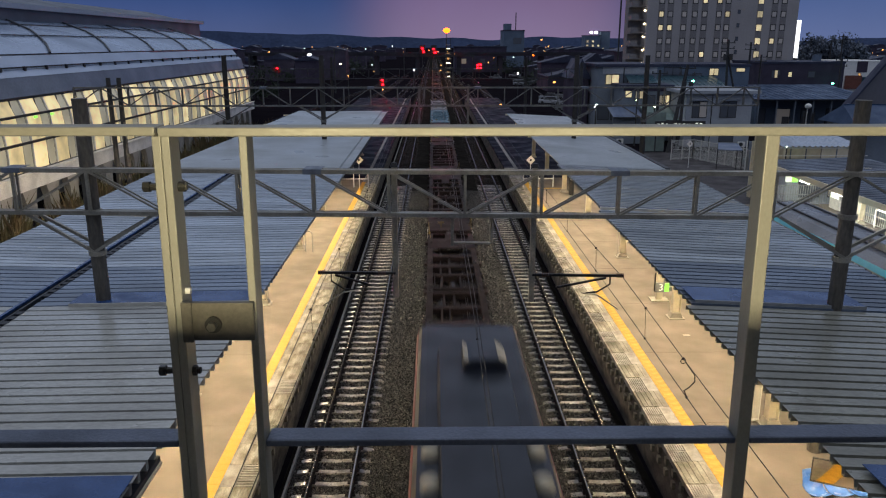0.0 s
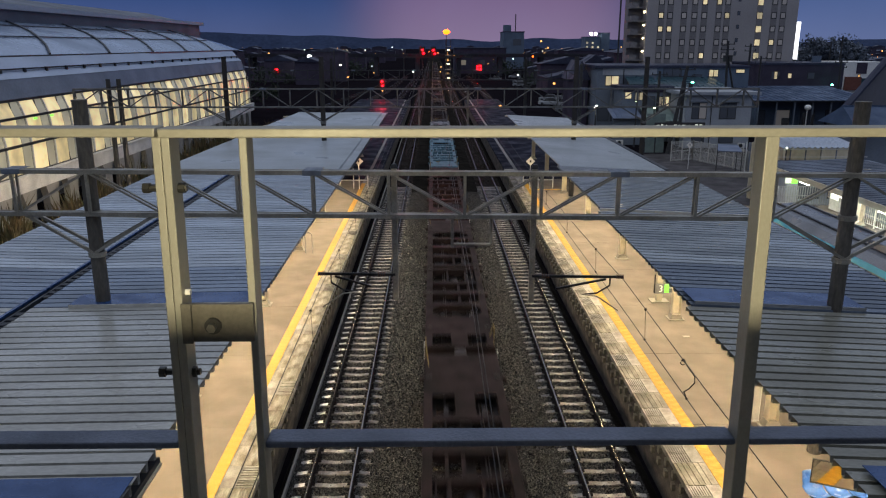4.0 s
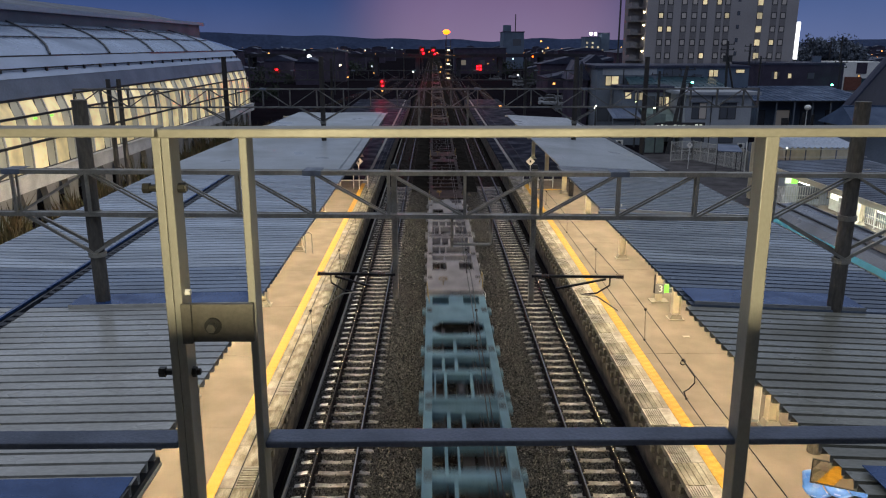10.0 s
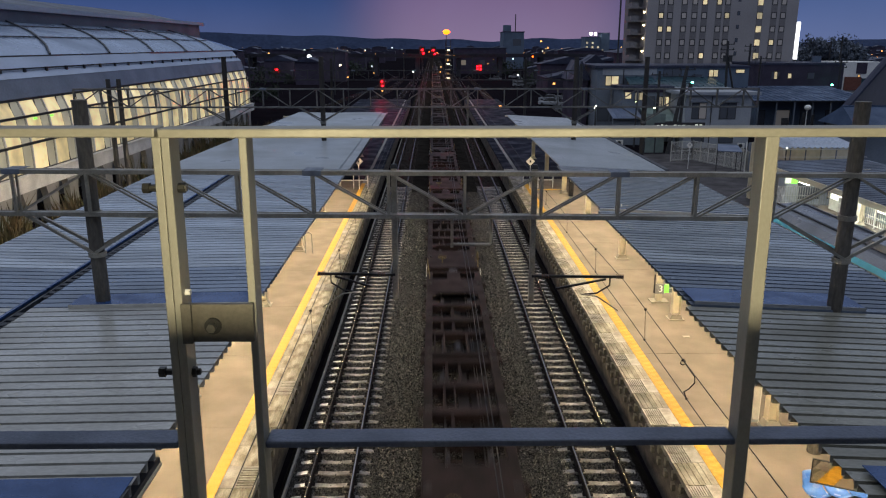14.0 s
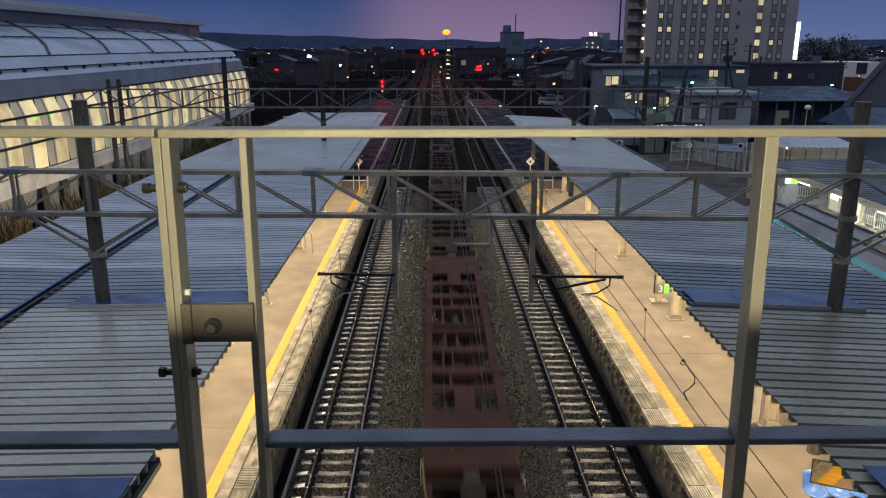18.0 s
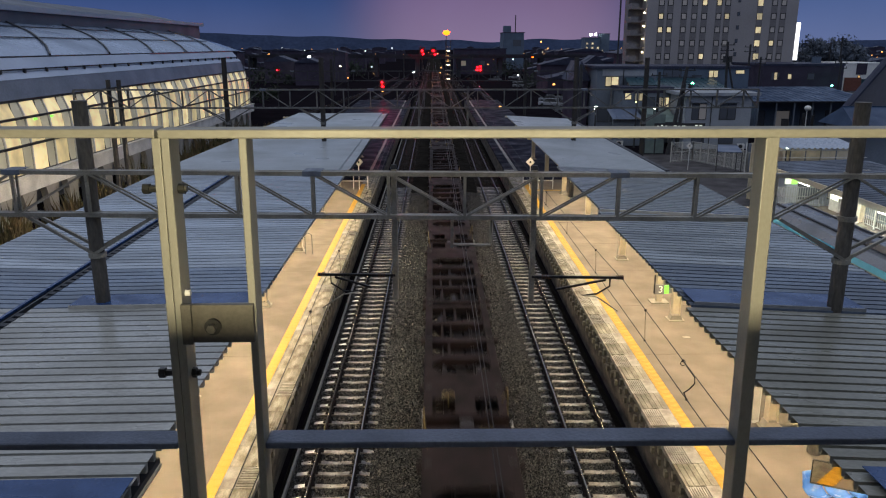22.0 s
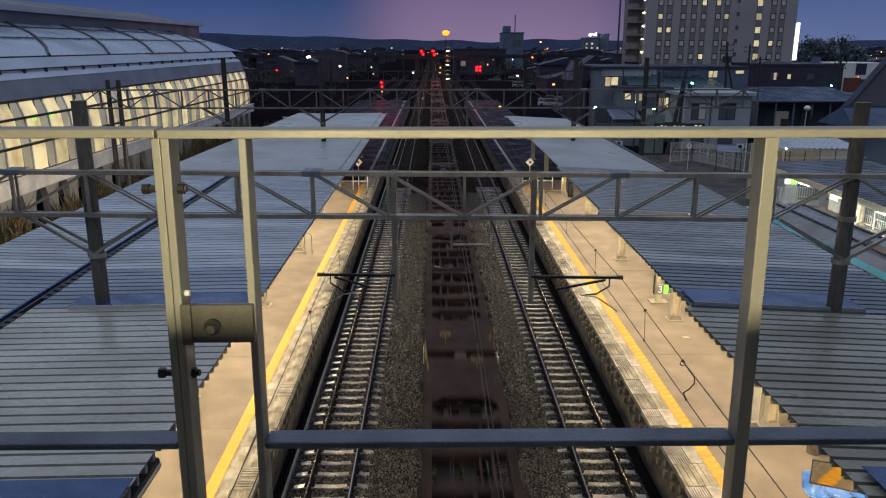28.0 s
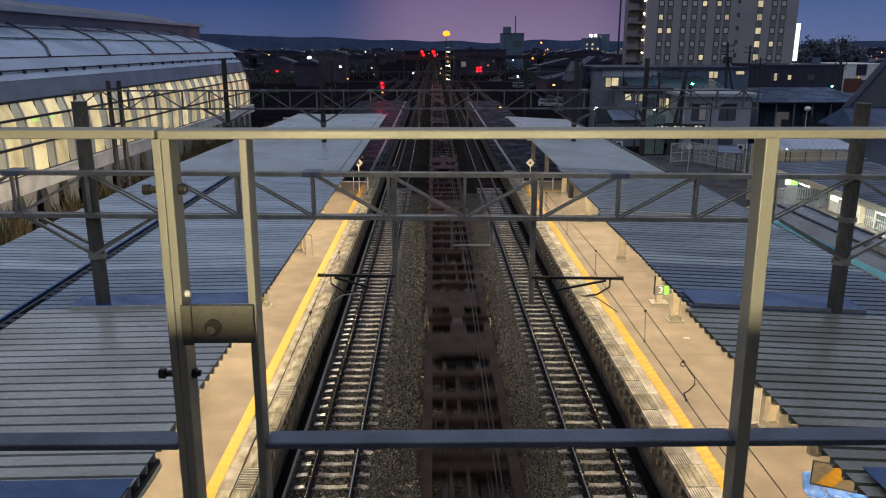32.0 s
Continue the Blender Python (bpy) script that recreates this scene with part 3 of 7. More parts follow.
def canopy_west():
    """Two slopes that fall to a valley gutter."""
    t = thing("platform_canopy", (-9.7, 6, 1.0), "long grey ribbed steel canopy, wet with rain, over the platform", "canopy", "platform canopies")
    e, r, q, w = (-4.48, 4.83), (-10.06, 4.75), (-10.5, 4.75), (-14.1, 4.83)
    for y0, y1, m, say in ((5.774, 18.032, M_roof, "ribbed grey steel sheeting"), (18.032, 21.437, M_roof_dark, "darker, bluer ribbed sheeting"), (21.437, 28.247, M_roof_mid, "ribbed grey steel sheeting"), (28.928, 39.484, M_roof_mid, "ribbed grey steel sheeting")):
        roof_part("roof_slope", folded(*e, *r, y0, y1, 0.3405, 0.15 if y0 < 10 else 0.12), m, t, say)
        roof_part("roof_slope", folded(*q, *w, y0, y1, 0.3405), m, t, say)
    for side in (0, 1):
        rows = []
        for k in range(141):
            y = 39.6 + k * 0.25
            z = 4.90 + (0.012 if k % 2 else 0.0)
            verge = -14.3 + 1.3 * (y - 39.6) / 35.0
            rows.append([(-4.95, y, z), (-7.6, y, z - 0.03), (-10.25, y, z - 0.06)] if side == 0 else [(-10.25, y, z - 0.06), (verge, y, z)])
        roof_part("far_roof_slope", Geo().sheet(rows), M_roof_far, t, "smooth pale grey roof sheet")
    part("valley_gutter", Geo().prism([(-10.56, 4.66), (-9.98, 4.66), (-9.98, 4.69), (-10.20, 4.70), (-10.46, 4.70), (-10.50, 4.84), (-10.56, 4.84)], 6, 39.4), M_gutter, t, "dark valley gutter")
    part("gutter_wall", Geo().box(-10.24, -10.19, 6, 39.4, 4.70, 4.87), M_gutter, t, "dark upstand of the gutter")
    cap = None
    for k in range(98):
        y = 5.774 + k * 0.3405
        if cap is None:
            cap = part("rib_end", Geo().box(-10.19, -10.04, y + 0.10, y + 0.31, 4.74, 4.862), M_gutter, t, "dark closure at a rib end")
        elif not 17.6 < y < 18.6 and not 28.1 < y < 28.8:
            again("rib_end", cap, t, (0, k * 0.3405, 0))
    part("eaves_board", Geo().box(-4.56, -4.535, 6, 11.3, 4.45, 4.50), M_cream, t, "cream eaves board")
    # dark box imitates the shade in the gap under the eaves
    part("soffit", Geo().box(-4.80, -4.56, 6, 11.3, 4.40, 4.60), M_gutter, t, "dark box standing in for the shaded gap behind the eaves board")
    part("gutter_lip", Geo().box(-10.5, -10.42, 6, 39.4, 4.80, 4.86), M_flash, t)
    part("far_gutter", Geo().prism([(-4.94, 4.80), (-4.42, 4.78), (-4.40, 4.93), (-4.45, 4.93), (-4.50, 4.86), (-4.90, 4.87), (-4.94, 4.96)], 39.6, 74), M_roof_far, t, "pale eaves gutter")
    part("far_gutter_edge", Geo().box(-4.40, -4.36, 39.6, 74, 4.76, 4.92), M_gutter, t)
    for x0, x1 in ((-14.0, -10.5), (-10.0, -4.6)):
        part("joint_strip", Geo().box(x0, x1, 28.36, 28.46, 4.84, 4.95), M_fascia, t, "pale joint strip across the roof")
        part("joint_cover", Geo().box(x0, x1, 28.46, 28.78, 4.88, 4.94), M_flash, t, "blue joint cover")
    for y0, y1, x0, x1 in ((17.98, 18.80, -4.60, -9.1), (9.3, 10.03, -4.46, -9.9)):
        zb = 5.0 - 0.08 * (-4.48 - x1) / 5.57
        g = Geo().sheet([[(x0, y, 5.0), (x1, y, zb)] for y in (y0, y1)])
        roof_part("flashing", g, M_flash, t, "dark blue flat flashing panel")
        part("flashing_lip", Geo().bar((x0, y0 - 0.02, 4.95), (x1, y0 - 0.02, zb - 0.05), 0.03, 0.12), M_fascia, t, "pale front lip")
    for k in range(8):
        y = 12.2 + k * 8.5
        pillar(t, -7.3 if k == 1 else -6.9, y, 4.7)
        part("roof_beam", Geo().bar((-4.7, y, 4.74), (-10.2, y, 4.66), 0.15, 0.12), M_cream, t)
        part("roof_beam", Geo().bar((-10.2, y, 4.66), (-14.0, y, 4.74), 0.15, 0.12), M_cream, t)
        pillar(t, -12.6, y, 4.7)
    part("purlin", Geo().box(-5.0, -4.9, 6, 74, 4.62, 4.76), M_cream, t)


canopy_west()


def canopy_east():
    t = thing("platform_canopy", (9.5, 6, 1.0), "long grey ribbed steel canopy with one slope over the platform", "canopy", "platform canopies")
    verge = None
    for y0, y1, xe, xw in ((5.725, 17.275, 6.10, 12.60), (17.275, 21.125, 6.26, 12.66), (21.125, 28.125, 6.28, 12.70), (28.825, 39.325, 6.48, 12.80)):
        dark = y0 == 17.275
        roof_part("roof_slope", folded(xe, 5.01, xw, 4.69, y0, y1, 0.35, 0.12 if y0 < 10 else 0.10), M_roof_east_dark if dark else M_roof_east_mid if y0 > 20 else M_roof_east, t, "darker, bluer ribbed sheeting" if dark else "ribbed grey steel sheeting")
        part("verge_gutter", Geo().box(xw - 0.12, xw + 0.10, y0, y1, 4.50, 4.60), M_gutter, t, "dark verge gutter")
        y = y0 + 0.09
        while y < y1 - 0.25:
            if verge is None:
                verge, v0 = part("rib_end", Geo().box(xw - 0.03, xw + 0.05, y, y + 0.22, 4.60, 4.79), M_gutter, t, "dark closure at a rib end"), (xw, y)
            else:
                again("rib_end", verge, t, (xw - v0[0], y - v0[1], 0))
            y += 0.35
    part("joint_strip", Geo().bar((6.4, 28.42, 5.10), (13.0, 28.42, 4.78), 0.1, 0.10), M_fascia, t, "pale joint strip across the roof")
    part("joint_cover", Geo().bar((6.4, 28.6, 5.09), (13.0, 28.6, 4.77), 0.3, 0.05), M_flash, t, "blue joint cover")
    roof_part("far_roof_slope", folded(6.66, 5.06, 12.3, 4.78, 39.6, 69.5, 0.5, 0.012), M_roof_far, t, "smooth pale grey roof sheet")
    part("far_gutter", Geo().box(12.28, 12.5, 39.6, 69.5, 4.68, 4.84), M_gutter, t)
    for y0, y1 in ((17.42, 18.5), (9.0, 9.95)):
        g = Geo().sheet([[(6.36, y, 5.17), (10.6, y, 4.965)] for y in (y0, y1)])
        roof_part("flashing", g, M_flash, t, "dark blue flat flashing panel")
        part("flashing_lip", Geo().bar((6.36, y0 - 0.02, 5.12), (10.6, y0 - 0.02, 4.915), 0.03, 0.12), M_dullfascia, t, "pale front lip")
    for k in range(8):
        y = 10.3 + k * 8.55
        pillar(t, 9.3, y, 4.78)
        part("roof_beam", Geo().bar((6.6, y, 4.92), (12.4, y, 4.64), 0.15, 0.12), M_cream, t)
    part("purlin", Geo().box(6.85, 6.95, 6, 69.5, 4.84, 4.96), M_cream, t)


canopy_east()


# ---- overhead line gantries ----
def gantry(y, x0, x1, zb, zt, poles, pole_top, label, posts, r=0.2, lean=None, steel=None, shaft=None, bay=1.8, low_end=None):
    steel, shaft = steel or M_gantry, shaft or M_pole
    t = thing("line_gantry", (poles[0], y, -0.5), label, "gantry", "overhead line gantries")
    end = x1
    for z in (zb, zt):
        x1 = low_end if low_end and z == zb else end
        part("chord", Geo().box(x0, x1, y - 0.25, y - 0.19, z - 0.05, z + 0.05).box(x0, x1, y - 0.19, y - 0.10, z + 0.03, z + 0.05), steel, t)
        part("chord", Geo().box(x0, x1, y - 0.04, y + 0.0, z - 0.05, z + 0.05), steel, t)
    x1 = end
    xs = [x0]
    while xs[-1] < x1 - 0.9:
        xs.append(min(x1, xs[-1] + bay))
    for i, x in enumerate(xs):
        if i + 1 < len(xs):
            a, b = (zt, zb) if (i % 2 if not lean else lean(x + 0.9)) else (zb, zt)
            part("diagonal", Geo().bar((x, y - 0.22, a), (xs[i + 1], y - 0.22, b), 0.046, 0.046, (0, 1, 0)), steel, t)
            part("diagonal", Geo().bar((x, y - 0.03, a), (xs[i + 1], y - 0.03, b), 0.036, 0.036, (0, 1, 0)), steel, t)
        if i % 4 == 3:
            part("gusset", Geo().box(x - 0.22, x + 0.22, y - 0.262, y - 0.25, zt - 0.06, zt + 0.052).box(x - 0.22, x + 0.22, y - 0.25, y + 0.25, zt + 0.052, zt + 0.06), M_gusset, t, "bluish gusset plate")
        if low_end and x > low_end + 0.1:
            continue
        part("upright", Geo().bar((x, y - 0.22, zb), (x, y - 0.22, zt), 0.07, 0.07, (0, 1, 0)), steel, t)
        part("upright", Geo().bar((x, y - 0.03, zb), (x, y - 0.03, zt), 0.05, 0.05, (0, 1, 0)), steel, t)
        part("tie", Geo().bar((x, y - 0.19, zt), (x, y - 0.04, zt), 0.05, 0.05), steel, t)
        part("tie", Geo().bar((x, y - 0.19, zb), (x, y - 0.04, zb), 0.05, 0.05), steel, t)
    for x in poles:
        p = part("pole", Geo().tube((x, y, -0.5), (x, y, pole_top), r * 1.06, 16, r), shaft, t, "dark weathered round pole", smooth=False)
        part("pole_cap", Geo().tube((x, y, pole_top), (x, y, pole_top + 0.04), r * 1.05, 16), shaft, p)
        for z in (zb, zt, zb - 1.05):
            part("clamp", Geo().tube((x, y, z - 0.06), (x, y, z + 0.06), r * 1.25, 16), steel, p)
        for s in (-1, 1):
            part("knee_brace", Geo().bar((x, y - 0.15, zb - 1.0), (x + s * 1.65, y - 0.15, zb), 0.07, 0.07, (0, 1, 0)), steel, t)
            part("knee_brace", Geo().bar((x, y + 0.15, zb - 0.92), (x + s * 1.65, y + 0.15, zb), 0.07, 0.07, (0, 1, 0)), steel, t)
    for x, z in posts:
        part("drop_post", Geo().bar((x, y - 0.05, z), (x, y - 0.05, zt + 0.1), 0.13, 0.13, (0, 1, 0)), steel, t, "square steel drop post")
        part("post_cap", Geo().tube((x, y - 0.05, zt + 0.1), (x, y - 0.05, zt + 0.2), 0.1, 10, 0.06), M_wire, t)
    return t


near = gantry(GANTRY_Y, -15.57, 16.9, 7.23, 8.27, (-8.37, 9.88), 9.91, "galvanised lattice gantry spanning the tracks between two dark poles",
              ((-0.93, 5.1), (2.42, 5.03)), 0.172, lambda x: -8.4 < x < 0.7 or x > 9.9, bay=1.815, low_end=8.05)


def bracket(t, x0, x1, y, z):
    """Cantilever arm from a drop post to over a track, with insulators and a steady arm."""
    s = 1 if x1 > x0 else -1
    a = part("bracket_arm", Geo().bar((x0, y - 0.1, z), (x1 + s * 0.06, y - 0.1, z), 0.06, 0.06), M_wire, t, "black bracket arm")
    for dx in (0.25, abs(x1 - x0) - 0.1):
        g = Geo()
        for k in range(4):
            g.tube((x0 + s * (dx + k * 0.05), y - 0.1, z), (x0 + s * (dx + k * 0.05 + 0.02), y - 0.1, z), 0.06, 8)
        part("insulator", g, M_insul, a)
    part("stay", Geo().bar((x0 + s * 0.6, y - 0.1, z - 0.32), (x1 - s * 0.35, y - 0.1, z - 0.06), 0.05, 0.05), M_wire, a)
    c = [(x1 - s * 0.25, y - 0.1, z), (x1 - s * 0.25, y - 0.1, z - 0.22), (x1 - s * 0.55, y - 0.1, z - 0.42), (x1 - s * 0.9, y - 0.1, z - 0.46)]
    part("registration_tube", Geo().wire(c, 0.022), M_wire, a)
    d = [(x1 - s * 0.95, y - 0.12, z - 0.44), (x1 - s * 0.55, y - 0.12, z - 0.50), (x1 - s * 0.02, y - 0.12, z - 0.86)]
    part("steady_arm", Geo().wire(d, 0.018), M_gantry, a)


bracket(near, -0.93, -2.78, GANTRY_Y, 5.74)
bracket(near, 2.42, 4.58, GANTRY_Y, 5.73)
part("hanger_frame", Geo().wire([(1.41, GANTRY_Y, 7.27), (1.41, GANTRY_Y, 6.53), (1.38, GANTRY_Y, 6.50), (0.46, GANTRY_Y, 6.50)], 0.035, 6), M_gantry, near, "bent pipe frame hung under the truss")
part("hanger_post", Geo().bar((0.46, GANTRY_Y, 6.42), (0.46, GANTRY_Y, 7.25), 0.07, 0.07), M_gantry, near)
# turned a little askew to fit the camera's view
near.matrix_basis = pose(-8.37, GANTRY_Y, -0.5, 0, 0, -2.52)
gantry(52.0, -24.0, 22.0, 7.15, 8.35, (-13.9, -7.45, 9.62, 14.35), 10.4, "galvanised lattice gantry further along the tracks", ((-0.95, 5.1), (2.35, 5.0)), 0.16, steel=M_greysteel, shaft=M_farpole)
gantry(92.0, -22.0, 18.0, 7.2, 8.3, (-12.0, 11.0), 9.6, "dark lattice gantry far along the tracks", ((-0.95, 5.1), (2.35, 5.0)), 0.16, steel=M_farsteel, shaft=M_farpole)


def overhead(cx, label, zig):
    t = thing("overhead_line", (cx, 4, 4.8), label, "overhead wire", "overhead lines")
    ys = [-18, 17.8, 52, 92, 140, 190, 250]
    con, mes = [], []
    for i, (a, b) in enumerate(zip(ys, ys[1:])):
        for k in range(8):
            u = k / 8
            y = a + (b - a) * u
            side = zig * (1 if i % 2 else -1) * (1 - 2 * u)
            con.append((cx + side, y, 4.78))
            mes.append((cx + side * 0.5, y, 5.55 - 0.5 * 4 * u * (1 - u) * 0.5))
    part("contact_wire", Geo().wire(con, 0.011), M_wire, t)
    part("messenger_wire", Geo().wire(mes, 0.010), M_wire, t)
    def at(line, y):
        for a, b in zip(line, line[1:]):
            if a[1] <= y < b[1]:
                return Vector(a).lerp(Vector(b), (y - a[1]) / (b[1] - a[1]))
    for y in (15.9, 21.2, 26.0, 31.0, 36.0, 42.0, 48.0, 56.0, 64.0, 74.0):
        a, b = at(mes, y), at(con, y)
        d = part("dropper", Geo().wire([a, b], 0.0045, 4), M_wire, t)
        part("clip", Geo().ball(a, 0.034, 8, 5), M_wire, d)
        part("clip", Geo().ball(b, 0.028, 8, 5), M_wire, d)
    if cx > 3:
        a, b = at(mes, 13.24), at(con, 12.95)
        drop = [(0, 0.0, 0.0), (0.01, -0.34, -0.04), (0.02, -0.60, -0.06), (0.02, -0.63, -0.18), (-0.03, -0.50, -0.36), (-0.05, -0.32, -0.50)]
        part("clamp", Geo().ball(a, 0.032, 8, 5), M_wire, t)
        part("clamp", Geo().ball(b, 0.028, 8, 5), M_wire, t)
        part("jumper_cable", Geo().wire([a + Vector(d) for d in drop] + [b], 0.012), M_wire, t)
        ring = [a + Vector((0.05 * math.sin(k * 0.785), 0, -0.05 + 0.05 * math.cos(k * 0.785))) for k in range(9)]
        part("cable_loop", Geo().wire(ring, 0.008), M_wire, t)
    return t


overhead(TRACK_L, "thin black contact and messenger wires over the track", 0.06)
overhead(TRACK_R + 0.13, "thin black contact and messenger wires over the track", 0.06)
overhead(TRACK_C, "thin black contact and messenger wires over the through track", 0.06)


# ---- footbridge: sill, deck and the steel railing before the window ----
# unseen; pale and widened to shade the near roofs and bounce light up
solid("footbridge_deck", Geo().box(-48, 48, -16, 0.22, 9.3, 9.8).box(-48, 48, 0.22, 2.1, 9.55, 9.8), M_conc, "plain concrete deck of the footbridge", "footbridge", kind="structure", at=(0, 0, 9.3))
# unseen wall, its top set where shade begins on the posts
solid("sill_wall", Geo().box(-48, 48, 0.10, 0.22, 9.8, 10.745), M_conc, "plain unseen wall below the window, set to shade the lower posts", "wall", kind="structure", at=(0, 0.1, 9.8))
solid("back_wall", Geo().box(-48, 48, -6.2, -6, 9.8, 12.6), M_inner, "plain back wall of the footbridge passage", "wall", kind="structure", at=(0, -6, 9.8))
solid("ceiling", Geo().box(-48, 48, -6.2, 0.22, 12.6, 12.8), M_inner, "plain ceiling of the footbridge passage", "ceiling", kind="structure", at=(0, -3, 12.6))
# added and unseen: front and roof keep sky light off the rib faces
solid("upper_front", Geo().box(-48, 48, -0.1, 0.22, 12.8, 14.2), M_inner, "plain unseen upper front, added to block sky light", "wall", kind="structure", at=(0, 0, 12.8))
solid("station_roof", Geo().prism([(-48, 14.2), (48, 14.2), (48, 14.5), (-48, 14.5)], -16, 0.4), M_inner, "plain unseen flat roof, added to block sky light", "roof", kind="structure", at=(0, -8, 14.2))


def railing():
    t = thing("railing", (0, 2.0, 9.8), "olive-grey painted steel railing with a latched gate leaf", "railing")
    Y = 2.0
    # posts, lower rail and latch are sheared to fit the camera's view
    lean = Matrix(((1, 0, 0, 0), (0, 1, 0.028, -0.028 * 10.98), (0, 0, 1, 0), (0, 0, 0, 1)))
    part("handrail", Geo().box(-2.6, -0.722, Y - 0.02, Y + 0.060, 10.968, 10.992), M_toprail, t, "weathered square handrail", bevel=0.004)
    part("handrail", Geo().box(-0.716, 2.6, Y - 0.02, Y + 0.060, 10.966, 10.990), M_toprail, t, "weathered square handrail", bevel=0.004)
    for x0, x1, d in ((-0.732, -0.709, 0.058), (-0.708, -0.686, 0.058), (-0.507, -0.486, 0.055), (0.873, 0.910, 0.048), (-2.325, -2.275, 0.05), (2.275, 2.325, 0.05)):
        part("post", Geo().box(x0, x1, Y - 0.02, Y + d, 9.8, 10.968, lean), M_railing, t, "square steel post", bevel=0.003)
    for x0, x1 in ((-2.6, -0.733), (-0.485, 0.872), (0.911, 2.6)):
        part("lower_rail", Geo().box(x0, x1, Y - 0.017, Y + 0.062, 10.080, 10.101, lean), M_railbar, t, "lower rail, its blue tint standing in for sky light", bevel=0.006)
    p = part("latch_plate", Geo().box(-0.684, -0.49, Y - 0.04, Y - 0.022, 10.414, 10.522, lean), M_latch, t, "flat latch plate", bevel=0.003)
    part("latch_flange", Geo().box(-0.684, -0.655, Y - 0.05, Y - 0.041, 10.412, 10.526, lean), M_latch, p, bevel=0.003)
    part("washer", Geo().tube((-0.600, Y - 0.052, 10.462), (-0.600, Y - 0.063, 10.462), 0.023, 20), M_bolt, p)
    part("bolt_head", Geo().tube((-0.600, Y - 0.062, 10.462), (-0.600, Y - 0.082, 10.462), 0.013, 6), M_boltworn, p, "worn hexagonal bolt head")
    # bolts through the doubled post, upper and lower, with their nuts
    part("bolt_head", Geo().tube((-0.686, Y + 0.022, 10.828), (-0.668, Y + 0.022, 10.828), 0.014, 8), M_bolt, t)
    part("bolt_tip", Geo().tube((-0.668, Y + 0.022, 10.828), (-0.663, Y + 0.022, 10.828), 0.009, 8), M_boltworn, t, "worn bright bolt tip")
    part("bolt_tip", Geo().tube((-0.686, Y + 0.0, 10.540), (-0.672, Y + 0.0, 10.540), 0.009, 8), M_white, t, "worn bright bolt tip")
    for z, x0, x1 in ((10.832, -0.768, -0.732), (10.302, -0.776, -0.738), (10.302, -0.688, -0.664)):
        part("bolt", Geo().tube((x0, Y, z), (x1, Y, z), 0.010, 8), M_bolt, t)
        part("nut", Geo().tube((x0 - 0.004, Y, z), (x0 + 0.014, Y, z), 0.015, 6), M_bolt, t)
    return t


railing()


# ---- freight train ----
WAGON = 20.4
DECK = 1.0
SPEED = 9.34
FRONT = 102.5


def plate(xs, ys, holes, z0, z1):
    """One plate cut along the grid lines, with some cells left open."""
    g = Geo()
    nx, ny = len(xs), len(ys)
    g.v = [(x, y, z) for z in (z0, z1) for y in ys for x in xs]
    there = {(i, j) for i in range(nx - 1) for j in range(ny - 1)} - set(holes)

    def at(i, j, k):
        return (k * ny + j) * nx + i
    for i, j in sorted(there):
        g.f.append((at(i, j, 1), at(i + 1, j, 1), at(i + 1, j + 1, 1), at(i, j + 1, 1)))
        g.f.append((at(i, j, 0), at(i, j + 1, 0), at(i + 1, j + 1, 0), at(i + 1, j, 0)))
        for di, dj, p, q in ((-1, 0, (0, 1), (0, 0)), (1, 0, (1, 0), (1, 1)), (0, -1, (0, 0), (1, 0)), (0, 1, (1, 1), (0, 1))):
            if (i + di, j + dj) not in there:
                g.f.append((at(i + p[0], j + p[1], 1), at(i + p[0], j + p[1], 0), at(i + q[0], j + q[1], 0), at(i + q[0], j + q[1], 1)))
    return g


